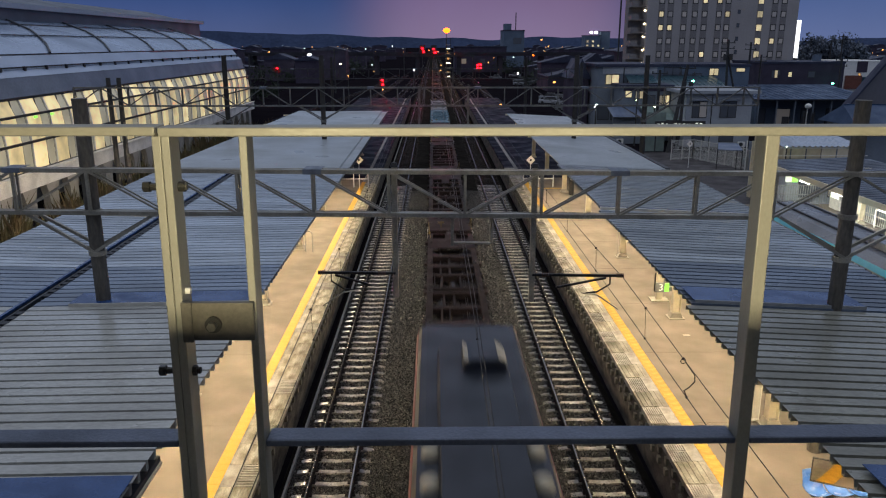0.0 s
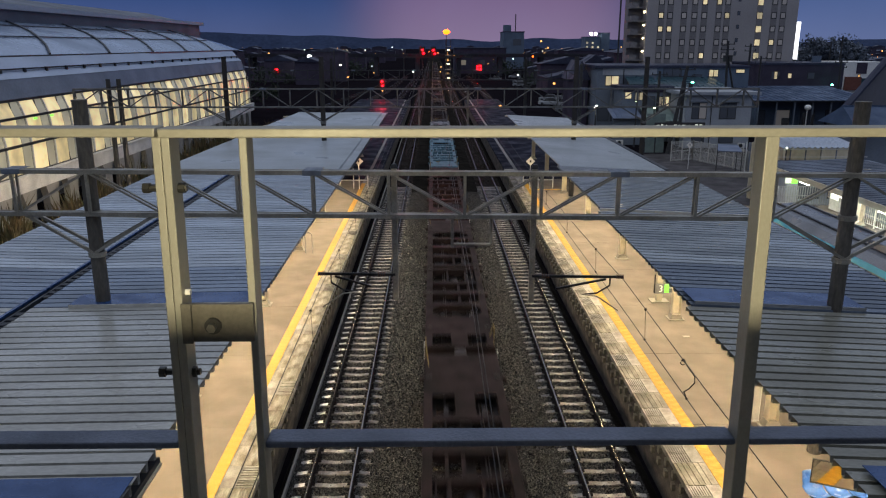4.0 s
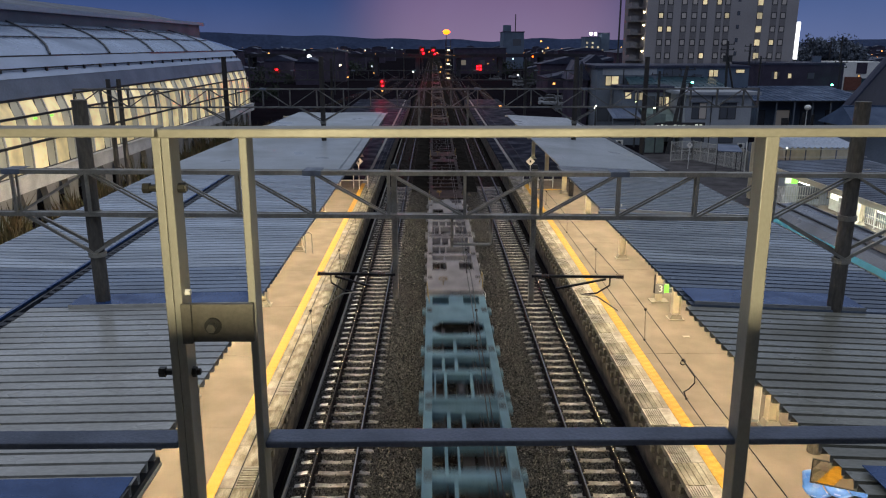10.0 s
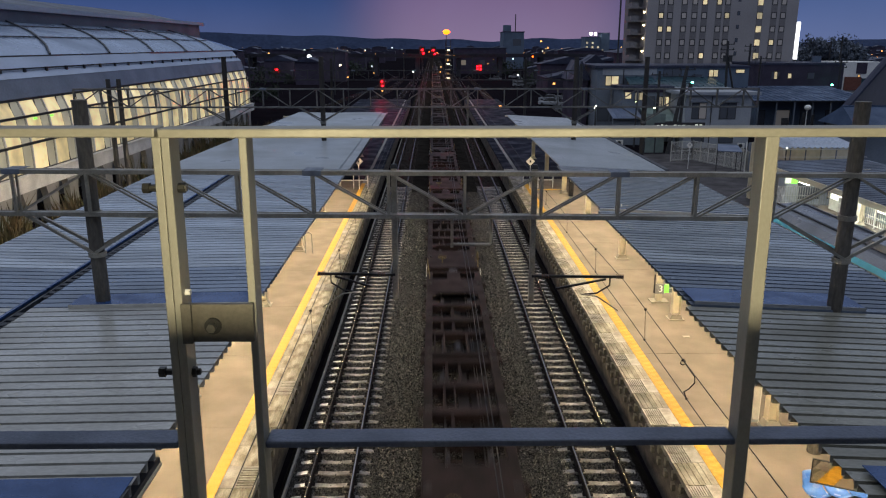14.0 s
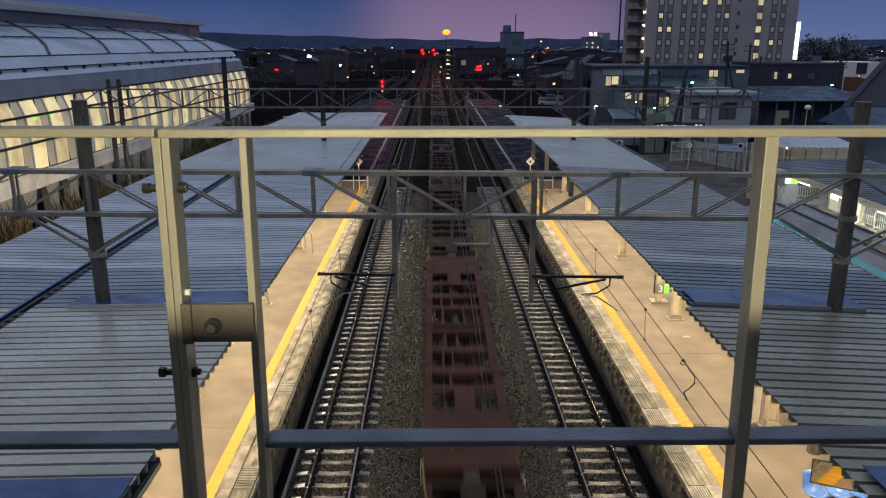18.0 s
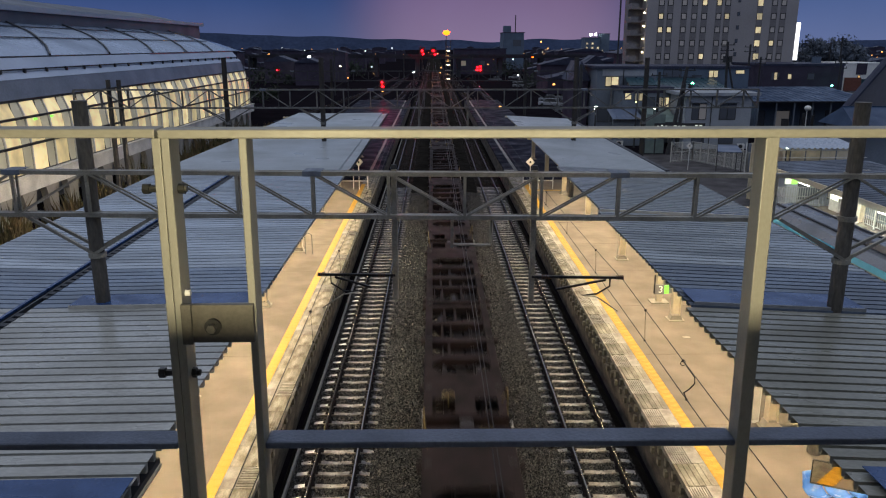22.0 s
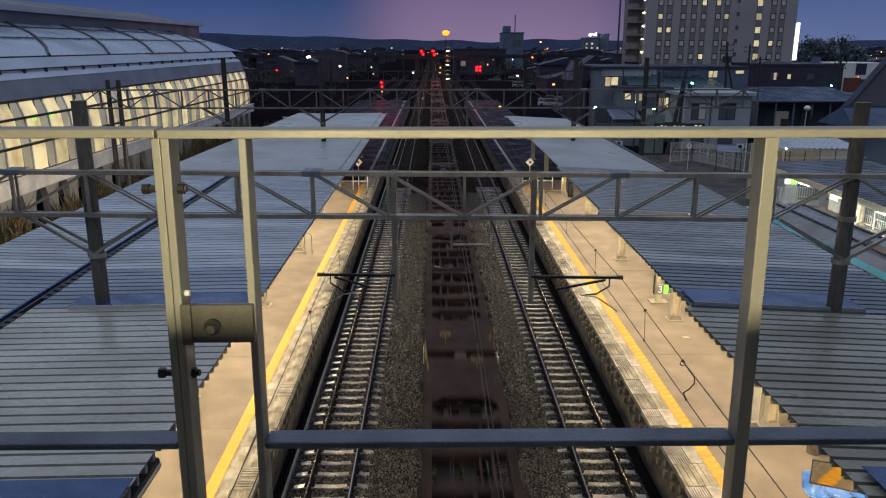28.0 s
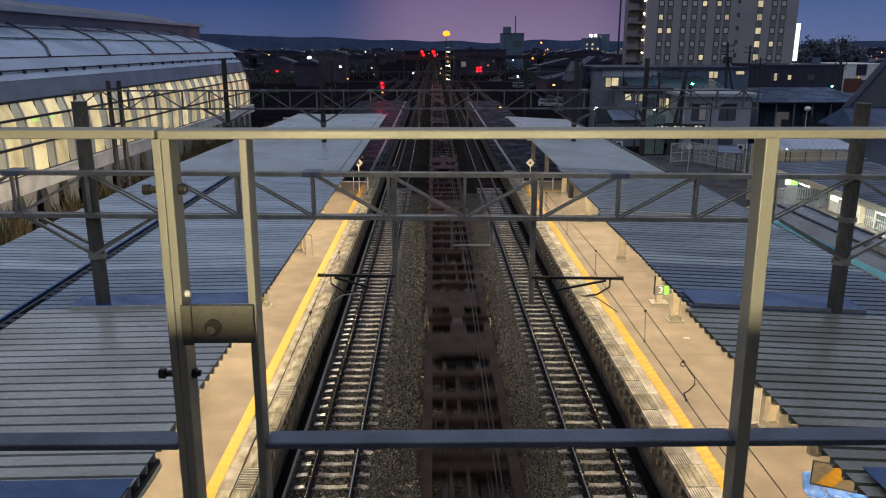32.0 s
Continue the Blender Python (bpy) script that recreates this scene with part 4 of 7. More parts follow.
def wagon(mat, label, paired=False, wells=(False, True)):
    """An empty flat container wagon from y 0 to 20.4, with a deck plate at each end, plain or with two wells.
    paired: two small openings follow each deck plate in place of one wide one."""
    t = thing("container_wagon", (0, 0, 0), label, "freight wagon", "empty container wagons")
    W, S = 1.23, 0.26
    IN = W - S
    y0, y1 = 0.36, WAGON - 0.36
    for s in (-1, 1):
        a, b = sorted((s * W, s * IN))
        part("side_sill", Geo().box(a, b, y0 + 0.1, y1 - 0.1, DECK - 0.34, DECK), mat, t, bevel=0.015)
        for y in (2.2, 4.2, 6.2, 8.1, 9.9, 10.6, 12.3, 14.2, 16.2, 18.2):
            big = y in (2.2, 6.2, 9.9, 10.6, 14.2, 18.2)
            a2, b2 = sorted((s * (W + 0.002), s * (W + (0.14 if big else 0.08))))
            part("container_bracket", Geo().box(a2, b2, y - 0.14, y + 0.14, DECK - 0.14, DECK + 0.03), mat, t)
            if big:
                p = part("lock_pocket", Geo().box(s * 1.08 - 0.1, s * 1.08 + 0.1, y - 0.12, y + 0.12, DECK + 0.012, DECK + 0.04), M_under, t)
                part("lock_pin", Geo().box(s * 1.08 - 0.03, s * 1.08 + 0.03, y - 0.04, y + 0.04, DECK + 0.04, DECK + 0.075), M_wheel, p)
        # white stencil marks on the outer face of the sill
        for y, w in ((3.1, 0.5), (8.8, 0.7), (13.2, 0.4)):
            a3, b3 = sorted((s * W, s * (W + 0.003)))
            part("stencil_mark", Geo().box(a3, b3, y, y + w, DECK - 0.24, DECK - 0.16), M_white, t)
    xs = (-W, -IN, -0.30, 0.30, IN, W)
    for e in (0, 1):
        def yy(v):
            return v if e == 0 else WAGON - v

        def span(a, b):
            return sorted((yy(a), yy(b)))
        ys = [0.36, 0.52, 1.45, 3.45 if e or paired else 3.3]
        if paired:
            ys += [4.7, 5.05]
        holes = {(1, 1), (3, 1)} if wells[e] else set()
        if paired:
            holes |= {(1, 3), (3, 3)}
        ys = [yy(v) for v in ys]
        if e:
            ys = ys[::-1]
            holes = {(i, len(ys) - 2 - j) for i, j in holes}
        part("end_deck", plate(xs, ys, holes, DECK - 0.05, DECK + 0.012), mat, t, bevel=0.01)
        if not paired:
            near_end = 4.75 if e else 4.5
            a, b = span(near_end, near_end + 0.32)
            part("cross_beam", Geo().box(-IN, IN, a, b, DECK - 0.3, DECK - 0.004), mat, t)
            for sx in (-1, 1):
                for yc, dy in ((3.45 if e else 3.3, 1), (near_end, -1)):
                    p0, p1, p2 = (sx * IN, yy(yc)), (sx * (IN - 0.32), yy(yc)), (sx * IN, yy(yc + dy * 0.42))
                    v = [(x, y, z) for z in (DECK - 0.05, DECK - 0.006) for x, y in (p0, p1, p2)]
                    part("gusset_plate", Geo().add(v, [(0, 2, 1), (3, 4, 5), (0, 1, 4, 3), (1, 2, 5, 4), (2, 0, 3, 5)]), mat, t)
        a, b = span(0.30, 0.42)
        part("end_beam", Geo().box(-W, W, a, b, DECK - 0.36, DECK - 0.02), mat, t)
        a, b = span(-0.02, 0.4)
        c = part("coupler", Geo().box(-0.11, 0.11, a, b, 0.72, 0.95), M_under, t)
        a, b = span(0.02, 0.26)
        part("knuckle", Geo().box(-0.2, 0.2, a, b, 0.68, 0.97), M_wheel, c, bevel=0.03)
        part("air_hose", Geo().wire([(0.35, yy(0.34), 0.72), (0.36, yy(0.2), 0.5), (0.34, yy(0.05), 0.42), (0.3, yy(-0.08), 0.5)], 0.025, 6), M_black, c)
        hx = 1.19 if e == 0 else -1.19
        h = [(hx, yy(0.5), DECK), (hx, yy(0.5), DECK + 0.62), (hx, yy(0.62), DECK + 0.7), (hx, yy(0.78), DECK + 0.62), (hx + (0.1 if e else -0.1), yy(1.3), DECK)]
        part("handrail", Geo().wire(h, 0.02, 6), M_handrail, t, "yellow corner handrail")
        h = [(-hx, yy(0.4), DECK - 0.4), (-hx * 1.06, yy(0.34), DECK - 0.4), (-hx * 1.06, yy(0.34), DECK + 0.12), (-hx, yy(0.4), DECK + 0.12)]
        part("grab_iron", Geo().wire(h, 0.016, 6), M_white, t, "pale grab iron")
        # bogie
        by = yy(3.1)
        bg = Geo()
        for s in (-1, 1):
            bg.box(s * 0.95 - 0.09, s * 0.95 + 0.09, by - 1.35, by + 1.35, 0.35, 0.60)
        bg.box(-1.0, 1.0, by - 0.2, by + 0.2, 0.4, 0.62)
        b = part("bogie", bg, M_under, t)
        for ay in (by - 0.95, by + 0.95):
            w = part("wheelset", Geo().tube((-0.8, ay, 0.43), (0.8, ay, 0.43), 0.075, 8), M_wheel, b)
            for s in (-1, 1):
                part("wheel", Geo().tube((s * 0.50, ay, 0.43), (s * 0.63, ay, 0.43), 0.43, 20), M_wheel, w)
    for y, w, top in ((6.28, 0.42, 0.03), (8.07, 0.34, 0.05), (9.83, 0.25, 0.02), (10.45, 0.25, 0.02), (12.48, 0.25, 0.05), (13.9, 0.45, 0.03)):
        part("cross_beam", Geo().box(-IN, IN, y - w / 2, y + w / 2, DECK - 0.36, DECK - top), mat, t)
    for x, ya, yb, w in ((-0.38, 4.8, 6.05, 0.09), (-0.60, 6.5, 7.9, 0.08), (-0.28, 6.5, 7.9, 0.05), (-0.50, 8.25, 9.7, 0.10), (-0.07, 8.25, 9.7, 0.10), (-0.88, 10.6, 12.35, 0.05), (-0.55, 10.6, 12.35, 0.08), (0.28, 10.6, 12.35, 0.09),
                         (-0.60, 12.6, 13.65, 0.09), (-0.17, 12.6, 13.65, 0.10), (-0.17, 14.15, 15.3, 0.11)):
        part("stringer", Geo().box(x - w / 2, x + w / 2, ya, yb, DECK - 0.34, DECK - 0.10), mat, t)
    part("centre_sill", Geo().box(-0.16, 0.16, 3.3, WAGON - 3.3, DECK - 0.62, DECK - 0.42), M_inside, t)
    for x, ya, yb, z in ((0.55, 4.8, 9.7, 0.5), (-0.75, 10.7, 12.3, 0.55), (0.6, 10.7, 15.2, 0.5)):
        part("under_plate", Geo().box(x - 0.3, x + 0.3, ya, yb, DECK - z - 0.03, DECK - z), M_inside, t, "dark brown plate under the frame")
    for x, r in ((0.42, 0.022), (0.50, 0.016), (-0.60, 0.03)):
        part("brake_pipe", Geo().tube((x, 2.8, DECK - 0.25), (x, WAGON - 2.8, DECK - 0.25), r, 6), M_wheel, t)
    part("air_tank", Geo().tube((-0.62, 8.0, DECK - 0.42), (-0.62, 9.3, DECK - 0.42), 0.2, 12), M_inside, t)
    part("brake_cylinder", Geo().tube((-0.05, 11.3, DECK - 0.42), (-0.05, 12.1, DECK - 0.42), 0.17, 12), M_wheel, t, "pale brake cylinder")
    part("brake_lever", Geo().bar((-0.05, 12.1, DECK - 0.3), (0.75, 12.9, DECK - 0.3), 0.05, 0.03), mat, t)
    part("valve_box", Geo().box(0.55, 0.85, 9.9, 10.4, DECK - 0.55, DECK - 0.25), M_under, t)
    ring = [(-0.5 + 0.19 * math.cos(k * math.tau / 14), 1.1 + 0.19 * math.sin(k * math.tau / 14), DECK + 0.3) for k in range(15)]
    p = part("brake_wheel", Geo().wire(ring, 0.018, 5), M_handrail, t, "yellow hand brake wheel")
    part("stem", Geo().tube((-0.5, 1.1, DECK), (-0.5, 1.1, DECK + 0.3), 0.02, 6), M_handrail, p)
    part("spoke", Geo().bar((-0.68, 1.1, DECK + 0.3), (-0.32, 1.1, DECK + 0.3), 0.02, 0.02), M_handrail, p)
    return t


M_loco = surface("locomotive_red", (0.20, 0.035, 0.045), 0.4, vary=0.25, scale=1.5, fine=20, coat=0.3)
M_locoroof = surface("locomotive_roof", (0.015, 0.019, 0.029), 0.42, vary=0.3, scale=1.0, fine=15)
M_panto = surface("pantograph_cream", (0.55, 0.48, 0.34), 0.5, vary=0.3)


def locomotive():
    """Two-unit electric locomotive; the end next to the wagons at y 0, running to y -25."""
    t = thing("locomotive", (0, 0, 0), "dark red electric locomotive with a grey roof and folded pantographs", "locomotive")
    for u, (ya, yb) in enumerate(((-12.2, -1.0), (-24.8, -12.8))):
        g = Geo().prism([(-1.40, 1.15), (1.40, 1.15), (1.40, 3.35), (1.22, 3.62), (-1.22, 3.62), (-1.40, 3.35)], ya, yb)
        b = part("body", g, M_loco, t, "dark red body shell", bevel=0.05)
        part("roof", Geo().prism([(-1.345, 3.49), (1.345, 3.49), (1.25, 3.655), (1.1, 3.69), (-1.1, 3.69), (-1.25, 3.655)], ya + 0.15, yb - 0.15), M_locoroof, t, "dull grey roof")
        part("equipment_cover", Geo().prism([(-0.86, 3.66), (0.86, 3.66), (0.80, 3.92), (-0.80, 3.92)], ya + 1.4, yb - 2.3), M_locoroof, t, "raised grey roof cover", bevel=0.02)
        for s in (-1, 1):
            part("gutter", Geo().box(s * 1.33 - 0.02, s * 1.33 + 0.02, ya, yb, 3.44, 3.50), M_loco, b)
            for k in range(3):
                y = ya + 2.5 + k * 3.2
                part("side_grille", Geo().box(s * 1.405 - 0.01, s * 1.405 + 0.01, y, y + 1.8, 2.3, 2.9), M_under, b)
        ws = Geo().box(-1.05, 1.05, yb - 0.01, yb + 0.02, 2.35, 3.05)
        part("windscreen", ws, M_black, b, "dark windscreen")
        for s in (-1, 1):
            part("tail_lamp", Geo().tube((s * 0.95, yb, 1.5), (s * 0.95, yb + 0.06, 1.5), 0.11, 12), M_white, b)
        for k in range(2):
            y = ya + (2.6 if k else yb - ya - 2.4)
            fr = Geo().box(-1.05, 1.05, y - 1.35, y + 1.35, 0.35, 0.75)
            bo = part("bogie", fr, M_under, t)
            for ay in (y - 1.0, y + 1.0):
                for s in (-1, 1):
                    part("wheel", Geo().tube((s * 0.48, ay, 0.5), (s * 0.62, ay, 0.5), 0.5, 20), M_wheel, bo)
        if u == 0:
            # pale ventilator housing with tan side flaps, and porcelain domes beside the cover
            h = part("ventilator", Geo().prism([(-0.27, 3.92), (0.78, 3.92), (0.72, 4.10), (0.55, 4.2), (-0.05, 4.2), (-0.22, 4.10)], -4.7, -3.5), M_locoroof, t, "raised roof ventilator", bevel=0.03)
            for s in (-1, 1):
                xs = sorted((0.26 + s * 0.30, 0.26 + s * 0.5))
                part("pale_flap", Geo().add([(xs[0], -4.6, 4.205), (xs[1], -4.6, 4.12), (xs[1], -3.9, 4.12), (xs[0], -3.6, 4.205), (xs[0], -4.6, 4.18), (xs[1], -4.6, 4.10), (xs[1], -3.9, 4.10), (xs[0], -3.6, 4.18)],
                                            [(0, 1, 2, 3), (7, 6, 5, 4), (0, 4, 5, 1), (1, 5, 6, 2), (2, 6, 7, 3), (3, 7, 4, 0)]), M_panto, h, "cream flap")
                for y in (-8.0, -9.1):
                    part("insulator_dome", Geo().ball((s * 1.0, y, 3.74), 0.19, 14, 8, 0.8), M_panto, t, "pale porcelain dome", smooth=True)
            continue
        py = ya + 3.0
        pg = Geo()
        for s in (-1, 1):
            pg.bar((s * 0.55, py - 0.9, 4.02), (s * 0.42, py + 0.1, 4.16), 0.06, 0.05)
            pg.bar((s * 0.42, py + 0.1, 4.16), (s * 0.5, py + 0.9, 4.10), 0.06, 0.05)
            pg.tube((s * 0.6, py - 0.8, 3.92), (s * 0.6, py - 0.8, 4.04), 0.07, 8)
            pg.tube((s * 0.6, py + 0.8, 3.92), (s * 0.6, py + 0.8, 4.04), 0.07, 8)
        p = part("pantograph", pg, M_panto, t, "folded cream pantograph frame")
        for dy in (-0.15, 0.15):
            part("contact_strip", Geo().bar((-0.85, py + dy, 4.22), (0.85, py + dy, 4.22), 0.06, 0.04), M_panto, p)
    part("coupler", Geo().box(-0.12, 0.12, -1.05, 0.02, 0.75, 1.0), M_under, t)
    return t


TRAIN = []
loco = locomotive()
TRAIN.append((loco, FRONT - 4 * WAGON, False))
brown = wagon(M_brown, "empty red-brown flat container wagon, grimy, in the moving train")
TURNED = {-2, 5, 7, 8, 11, 14, 15, 18}
PLAIN, WELLED, RED = {-3, 13, 17}, {6, 10, 16}, {-1, 4}
first = {}
for k in range(-4, 20):
    if k == 0:
        w = wagon(M_blue, "empty blue-grey flat container wagon in the moving train")
    elif k == 1:
        w = wagon(M_grey, "empty pale grey flat container wagon in the moving train", True)
    elif k == -4:
        w = brown
    elif k in PLAIN | WELLED | RED:
        kind = "plain" if k in PLAIN else "welled" if k in WELLED else "red"
        if kind in first:
            w = copy_thing(first[kind], Matrix())
        elif kind == "plain":
            w = wagon(M_brown, "empty red-brown container wagon with paired openings, in the moving train", True, (False, False))
        elif kind == "welled":
            w = wagon(M_brown, "empty red-brown flat container wagon with wells at both ends", False, (True, True))
        else:
            w = wagon(M_oxide, "empty container wagon in fresher oxide red, in the moving train", True, (False, False))
        first.setdefault(kind, w)
    else:
        w = copy_thing(brown, Matrix())
    TRAIN.append((w, FRONT + k * WAGON, k in TURNED))


# ---- high-speed line station hall beside the yard ----
M_pane = glow("lit_frosted_pane", (1.0, 0.82, 0.44), 0.78, vary=0.55, scale=0.9, jitter=0.5)
M_pane2 = glow("dim_frosted_pane", (0.70, 0.66, 0.50), 0.30, vary=0.4, scale=0.5, jitter=0.4)
M_mull = surface("dark_mullion", (0.022, 0.024, 0.03), 0.5, metal=0.2)
M_hall_band = surface("hall_grey_band", (0.145, 0.185, 0.265), 0.5, vary=0.25, scale=0.3, fine=6, metal=0.2)
M_hall_light = surface("hall_pale_band", (0.33, 0.41, 0.56), 0.4, vary=0.15, scale=0.2, fine=6)
M_hall_roof = surface("hall_metal_roof", (0.25, 0.33, 0.47), 0.35, metal=0.3, vary=0.25, scale=0.15, fine=5, wet=0.12, bump=0.08)
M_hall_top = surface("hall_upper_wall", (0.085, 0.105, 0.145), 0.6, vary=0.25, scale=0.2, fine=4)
M_hall_fascia = surface("hall_upper_fascia", (0.32, 0.37, 0.46), 0.45, vary=0.15, scale=0.2, fine=4)
M_green = glow("green_exit_panel", (0.25, 1.0, 0.08), 1.6)
M_redline = surface("red_trim", (0.40, 0.14, 0.17), 0.5)
M_parapet = surface("parapet_white", (0.85, 0.83, 0.80), 0.7, vary=0.3, scale=0.7, fine=12, other=(0.55, 0.54, 0.52))


def station_hall():
    Y0, Y1 = 24.0, 118.4
    t = thing("station_hall", (-30, Y0, -0.5), "long station hall with a curved metal roof and lit frosted glazing", "station building", kind="structure")
    prof = [(-28.0, 2.62), (-28.0, 4.60), (-28.2, 6.42), (-28.6, 7.55)]
    bay = 3.26
    n = int((Y1 - Y0) / bay)
    for k in range(n):
        y = Y1 - (k + 1) * bay
        for (xa, za), (xb, zb) in zip(prof, prof[1:]):
            for a, b, m, nm in ((0.10, 2.05, M_pane, "pane"), (2.13, 3.16, M_pane2, "narrow_pane")):
                g = Geo().add([(xa, y + a, za + 0.05), (xa, y + b, za + 0.05), (xb, y + b, zb - 0.05), (xb, y + a, zb - 0.05),
                               (xa - 0.03, y + a, za + 0.05), (xa - 0.03, y + b, za + 0.05), (xb - 0.03, y + b, zb - 0.05), (xb - 0.03, y + a, zb - 0.05)],
                              [(0, 1, 2, 3), (7, 6, 5, 4), (0, 4, 5, 1), (2, 6, 7, 3), (1, 5, 6, 2), (0, 3, 7, 4)])
                part(nm, g, m, t)
        g = Geo()
        for (xa, za), (xb, zb) in zip(prof, prof[1:]):
            g.bar((xa + 0.03, y + 0.05, za), (xb + 0.03, y + 0.05, zb), 0.09, 0.12, (0, 1, 0))
        part("mullion", g, M_white, t, "pale steel mullion")
        part("thin_mullion", Geo().bar((-27.95, y + 2.09, 2.62), (-28.5, y + 2.09, 7.55), 0.05, 0.06, (0, 1, 0)), M_mull, t)
    for x, z in prof:
        part("transom", Geo().box(x - 0.02, x + 0.18, Y0, Y1, z - 0.08, z + 0.08), M_mull, t, "dark transom")
    for y, z in ((54.2, 6.15), (56.6, 6.15)):
        part("exit_lamp", Geo().box(-28.1, -28.0, y, y + 0.3, z, z + 0.13), M_green, t, "green exit lamp behind the glazing")
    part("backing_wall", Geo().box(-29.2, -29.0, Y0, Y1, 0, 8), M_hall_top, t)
    # bands above the glazing
    def band(name, a, b, mat, label):
        part(name, Geo().sheet([[(a[0], Y0, a[1]), (b[0], Y0, b[1]), (b[0] - 0.3, Y0, b[1] - 0.02)], [(a[0], Y1, a[1]), (b[0], Y1, b[1]), (b[0] - 0.3, Y1, b[1] - 0.02)]]), mat, t, label)
    band("lower_band", (-28.6, 7.60), (-29.05, 8.92), M_hall_band, "grey-blue metal band")
    band("middle_band", (-29.0, 8.93), (-29.6, 9.42), M_hall_light, "pale metal band")
    band("upper_band", (-29.5, 9.43), (-30.3, 10.36), M_hall_light, "pale metal band")
    part("snow_rail", Geo().box(-29.58, -29.5, Y0, Y1, 9.52, 9.6), M_mull, t)
    for k in range(29):
        y = 27.5 + k * 3.22
        part("rail_bracket", Geo().box(-29.55, -29.38, y - 0.12, y + 0.12, 9.30, 9.62), M_mull, t)
    part("red_trim", Geo().box(-30.3, -30.22, Y0 + 60, Y1, 10.34, 10.39), M_redline, t, "thin red trim line")
    part("roof_gutter", Geo().box(-30.45, -30.3, Y0, Y1 + 4, 10.36, 10.47), M_mull, t)
    # curved roof
    curve = [(-30.4, 10.43), (-32.0, 11.10), (-34.0, 11.80), (-36.0, 12.30), (-38.5, 12.85), (-41.0, 13.35)]
    rows = []
    for j in range(20):
        y = Y0 + (Y1 - Y0) * j / 16 if j <= 16 else Y1 + (j - 16) * 5.5
        sink = 0 if j <= 16 else [0, 0.25, 0.75, 1.6][j - 16]
        rows.append([(x - (0 if j <= 16 else sink * 0.9), y, z - sink * (0.6 if i else 0.3)) for i, (x, z) in enumerate(curve)])
    ob = part("curved_roof", Geo().sheet(rows), M_hall_roof, t, "wet blue-grey curved metal roof")
    for k in range(9):
        y = 39.5 + k * 11.5
        if y > Y1:
            break
        g = Geo()
        for i, ((xa, za), (xb, zb)) in enumerate(zip(curve, curve[1:])):
            g.bar((xa, y + i * 2.8, za + 0.1), (xb, y + (i + 1) * 2.8, zb + 0.1), 0.13, 0.12)
        part("roof_rib", g, M_mull, t, "dark raised roof rib")
    for i in (2, 4):
        x, z = curve[i]
        part("snow_guard", Geo().box(x - 0.045, x + 0.045, Y0, Y1, z + 0.03, z + 0.12), M_mull, t)
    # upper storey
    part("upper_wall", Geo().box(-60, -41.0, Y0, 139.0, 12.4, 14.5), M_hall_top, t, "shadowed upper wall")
    part("upper_fascia", Geo().box(-60, -40.6, Y0, 140.5, 14.5, 15.0), M_hall_fascia, t, "pale roof edge")
    part("upper_roof", Geo().prism([(-60, 15.0), (-41.0, 15.0), (-46, 16.1), (-60, 16.3)], Y0, 128), M_hall_top, t)
    part("end_wall", Geo().prism([(-60, -0.5), (-28.4, -0.5), (-28.6, 8), (-30.4, 10.3), (-41, 13.0), (-60, 13.0)], Y1 - 0.2, Y1 + 0.1), M_hall_top, t)
    # parapet with open bays under it
    part("parapet", Geo().box(-28.0, -27.5, Y0, Y1, 1.55, 2.58), M_parapet, t, "white concrete parapet")
    part("coping", Geo().box(-28.05, -27.4, Y0, Y1, 2.58, 2.66), M_parapet, t)
    # piers take grey in place of the parapet's white to imitate shade
    first = None
    for k in range(29):
        y = Y0 + 1.0 + k * 3.2
        p = [(y, -0.6), (y + 1.25, -0.6), (y + 1.3, 0.8), (y + 1.6, 1.56), (y - 0.35, 1.56), (y - 0.05, 0.8)]
        g = Geo().add([(-27.5, a, z) for a, z in p] + [(-28.0, a, z) for a, z in p],
                      [tuple(range(6)), tuple(range(11, 5, -1))] + [(i, 6 + i, 6 + (i + 1) % 6, (i + 1) % 6) for i in range(6)])
        if first is None:
            first, y_first = part("pier", g, M_conc, t, "concrete pier, its grey standing in for shade"), y
        else:
            again("pier", first, t, (0, y - y_first, 0))
    return t


station_hall()

# rough grass beside the hall
M_grass = surface("dry_grass", (0.15, 0.10, 0.05), 0.9, vary=0.5, scale=0.5, fine=12, other=(0.06, 0.07, 0.025))


def grass():
    rng = np.random.default_rng(8)
    n = 16000
    x = rng.uniform(-27.3, -15.2, n)
    y = rng.uniform(26, 110, n)
    clump = np.array([noise.noise((a * 0.5, b * 0.4, 0)) for a, b in zip(x, y)])
    h = np.clip(0.4 + 1.3 * clump, 0.1, 1.5) * rng.uniform(0.6, 1.3, n) * np.where(x < -25.4, 2.0, np.where(x < -22, 1.2, 0.7))
    a = rng.uniform(0, 6.28, n)
    w = 0.05 + 0.10 * rng.random(n)
    lean = rng.normal(0, 0.25, (n, 2)) * h[:, None]
    base = np.stack([x, y, np.full(n, -0.56)], -1)
    d = np.stack([np.cos(a) * w, np.sin(a) * w, np.zeros(n)], -1)
    top = base + np.stack([lean[:, 0], lean[:, 1], h], -1)
    v = np.stack([base - d, base + d, top], 1).reshape(-1, 3)
    data = bpy.data.meshes.new("rough_grass")
    data.from_pydata(v.tolist(), [], np.arange(3 * n).reshape(-1, 3).tolist())
    data.materials.append(M_grass)
    tagged(new("rough_grass", data), "dry brown and green rough grass beside the hall", "grass", kind="stuff")


grass()

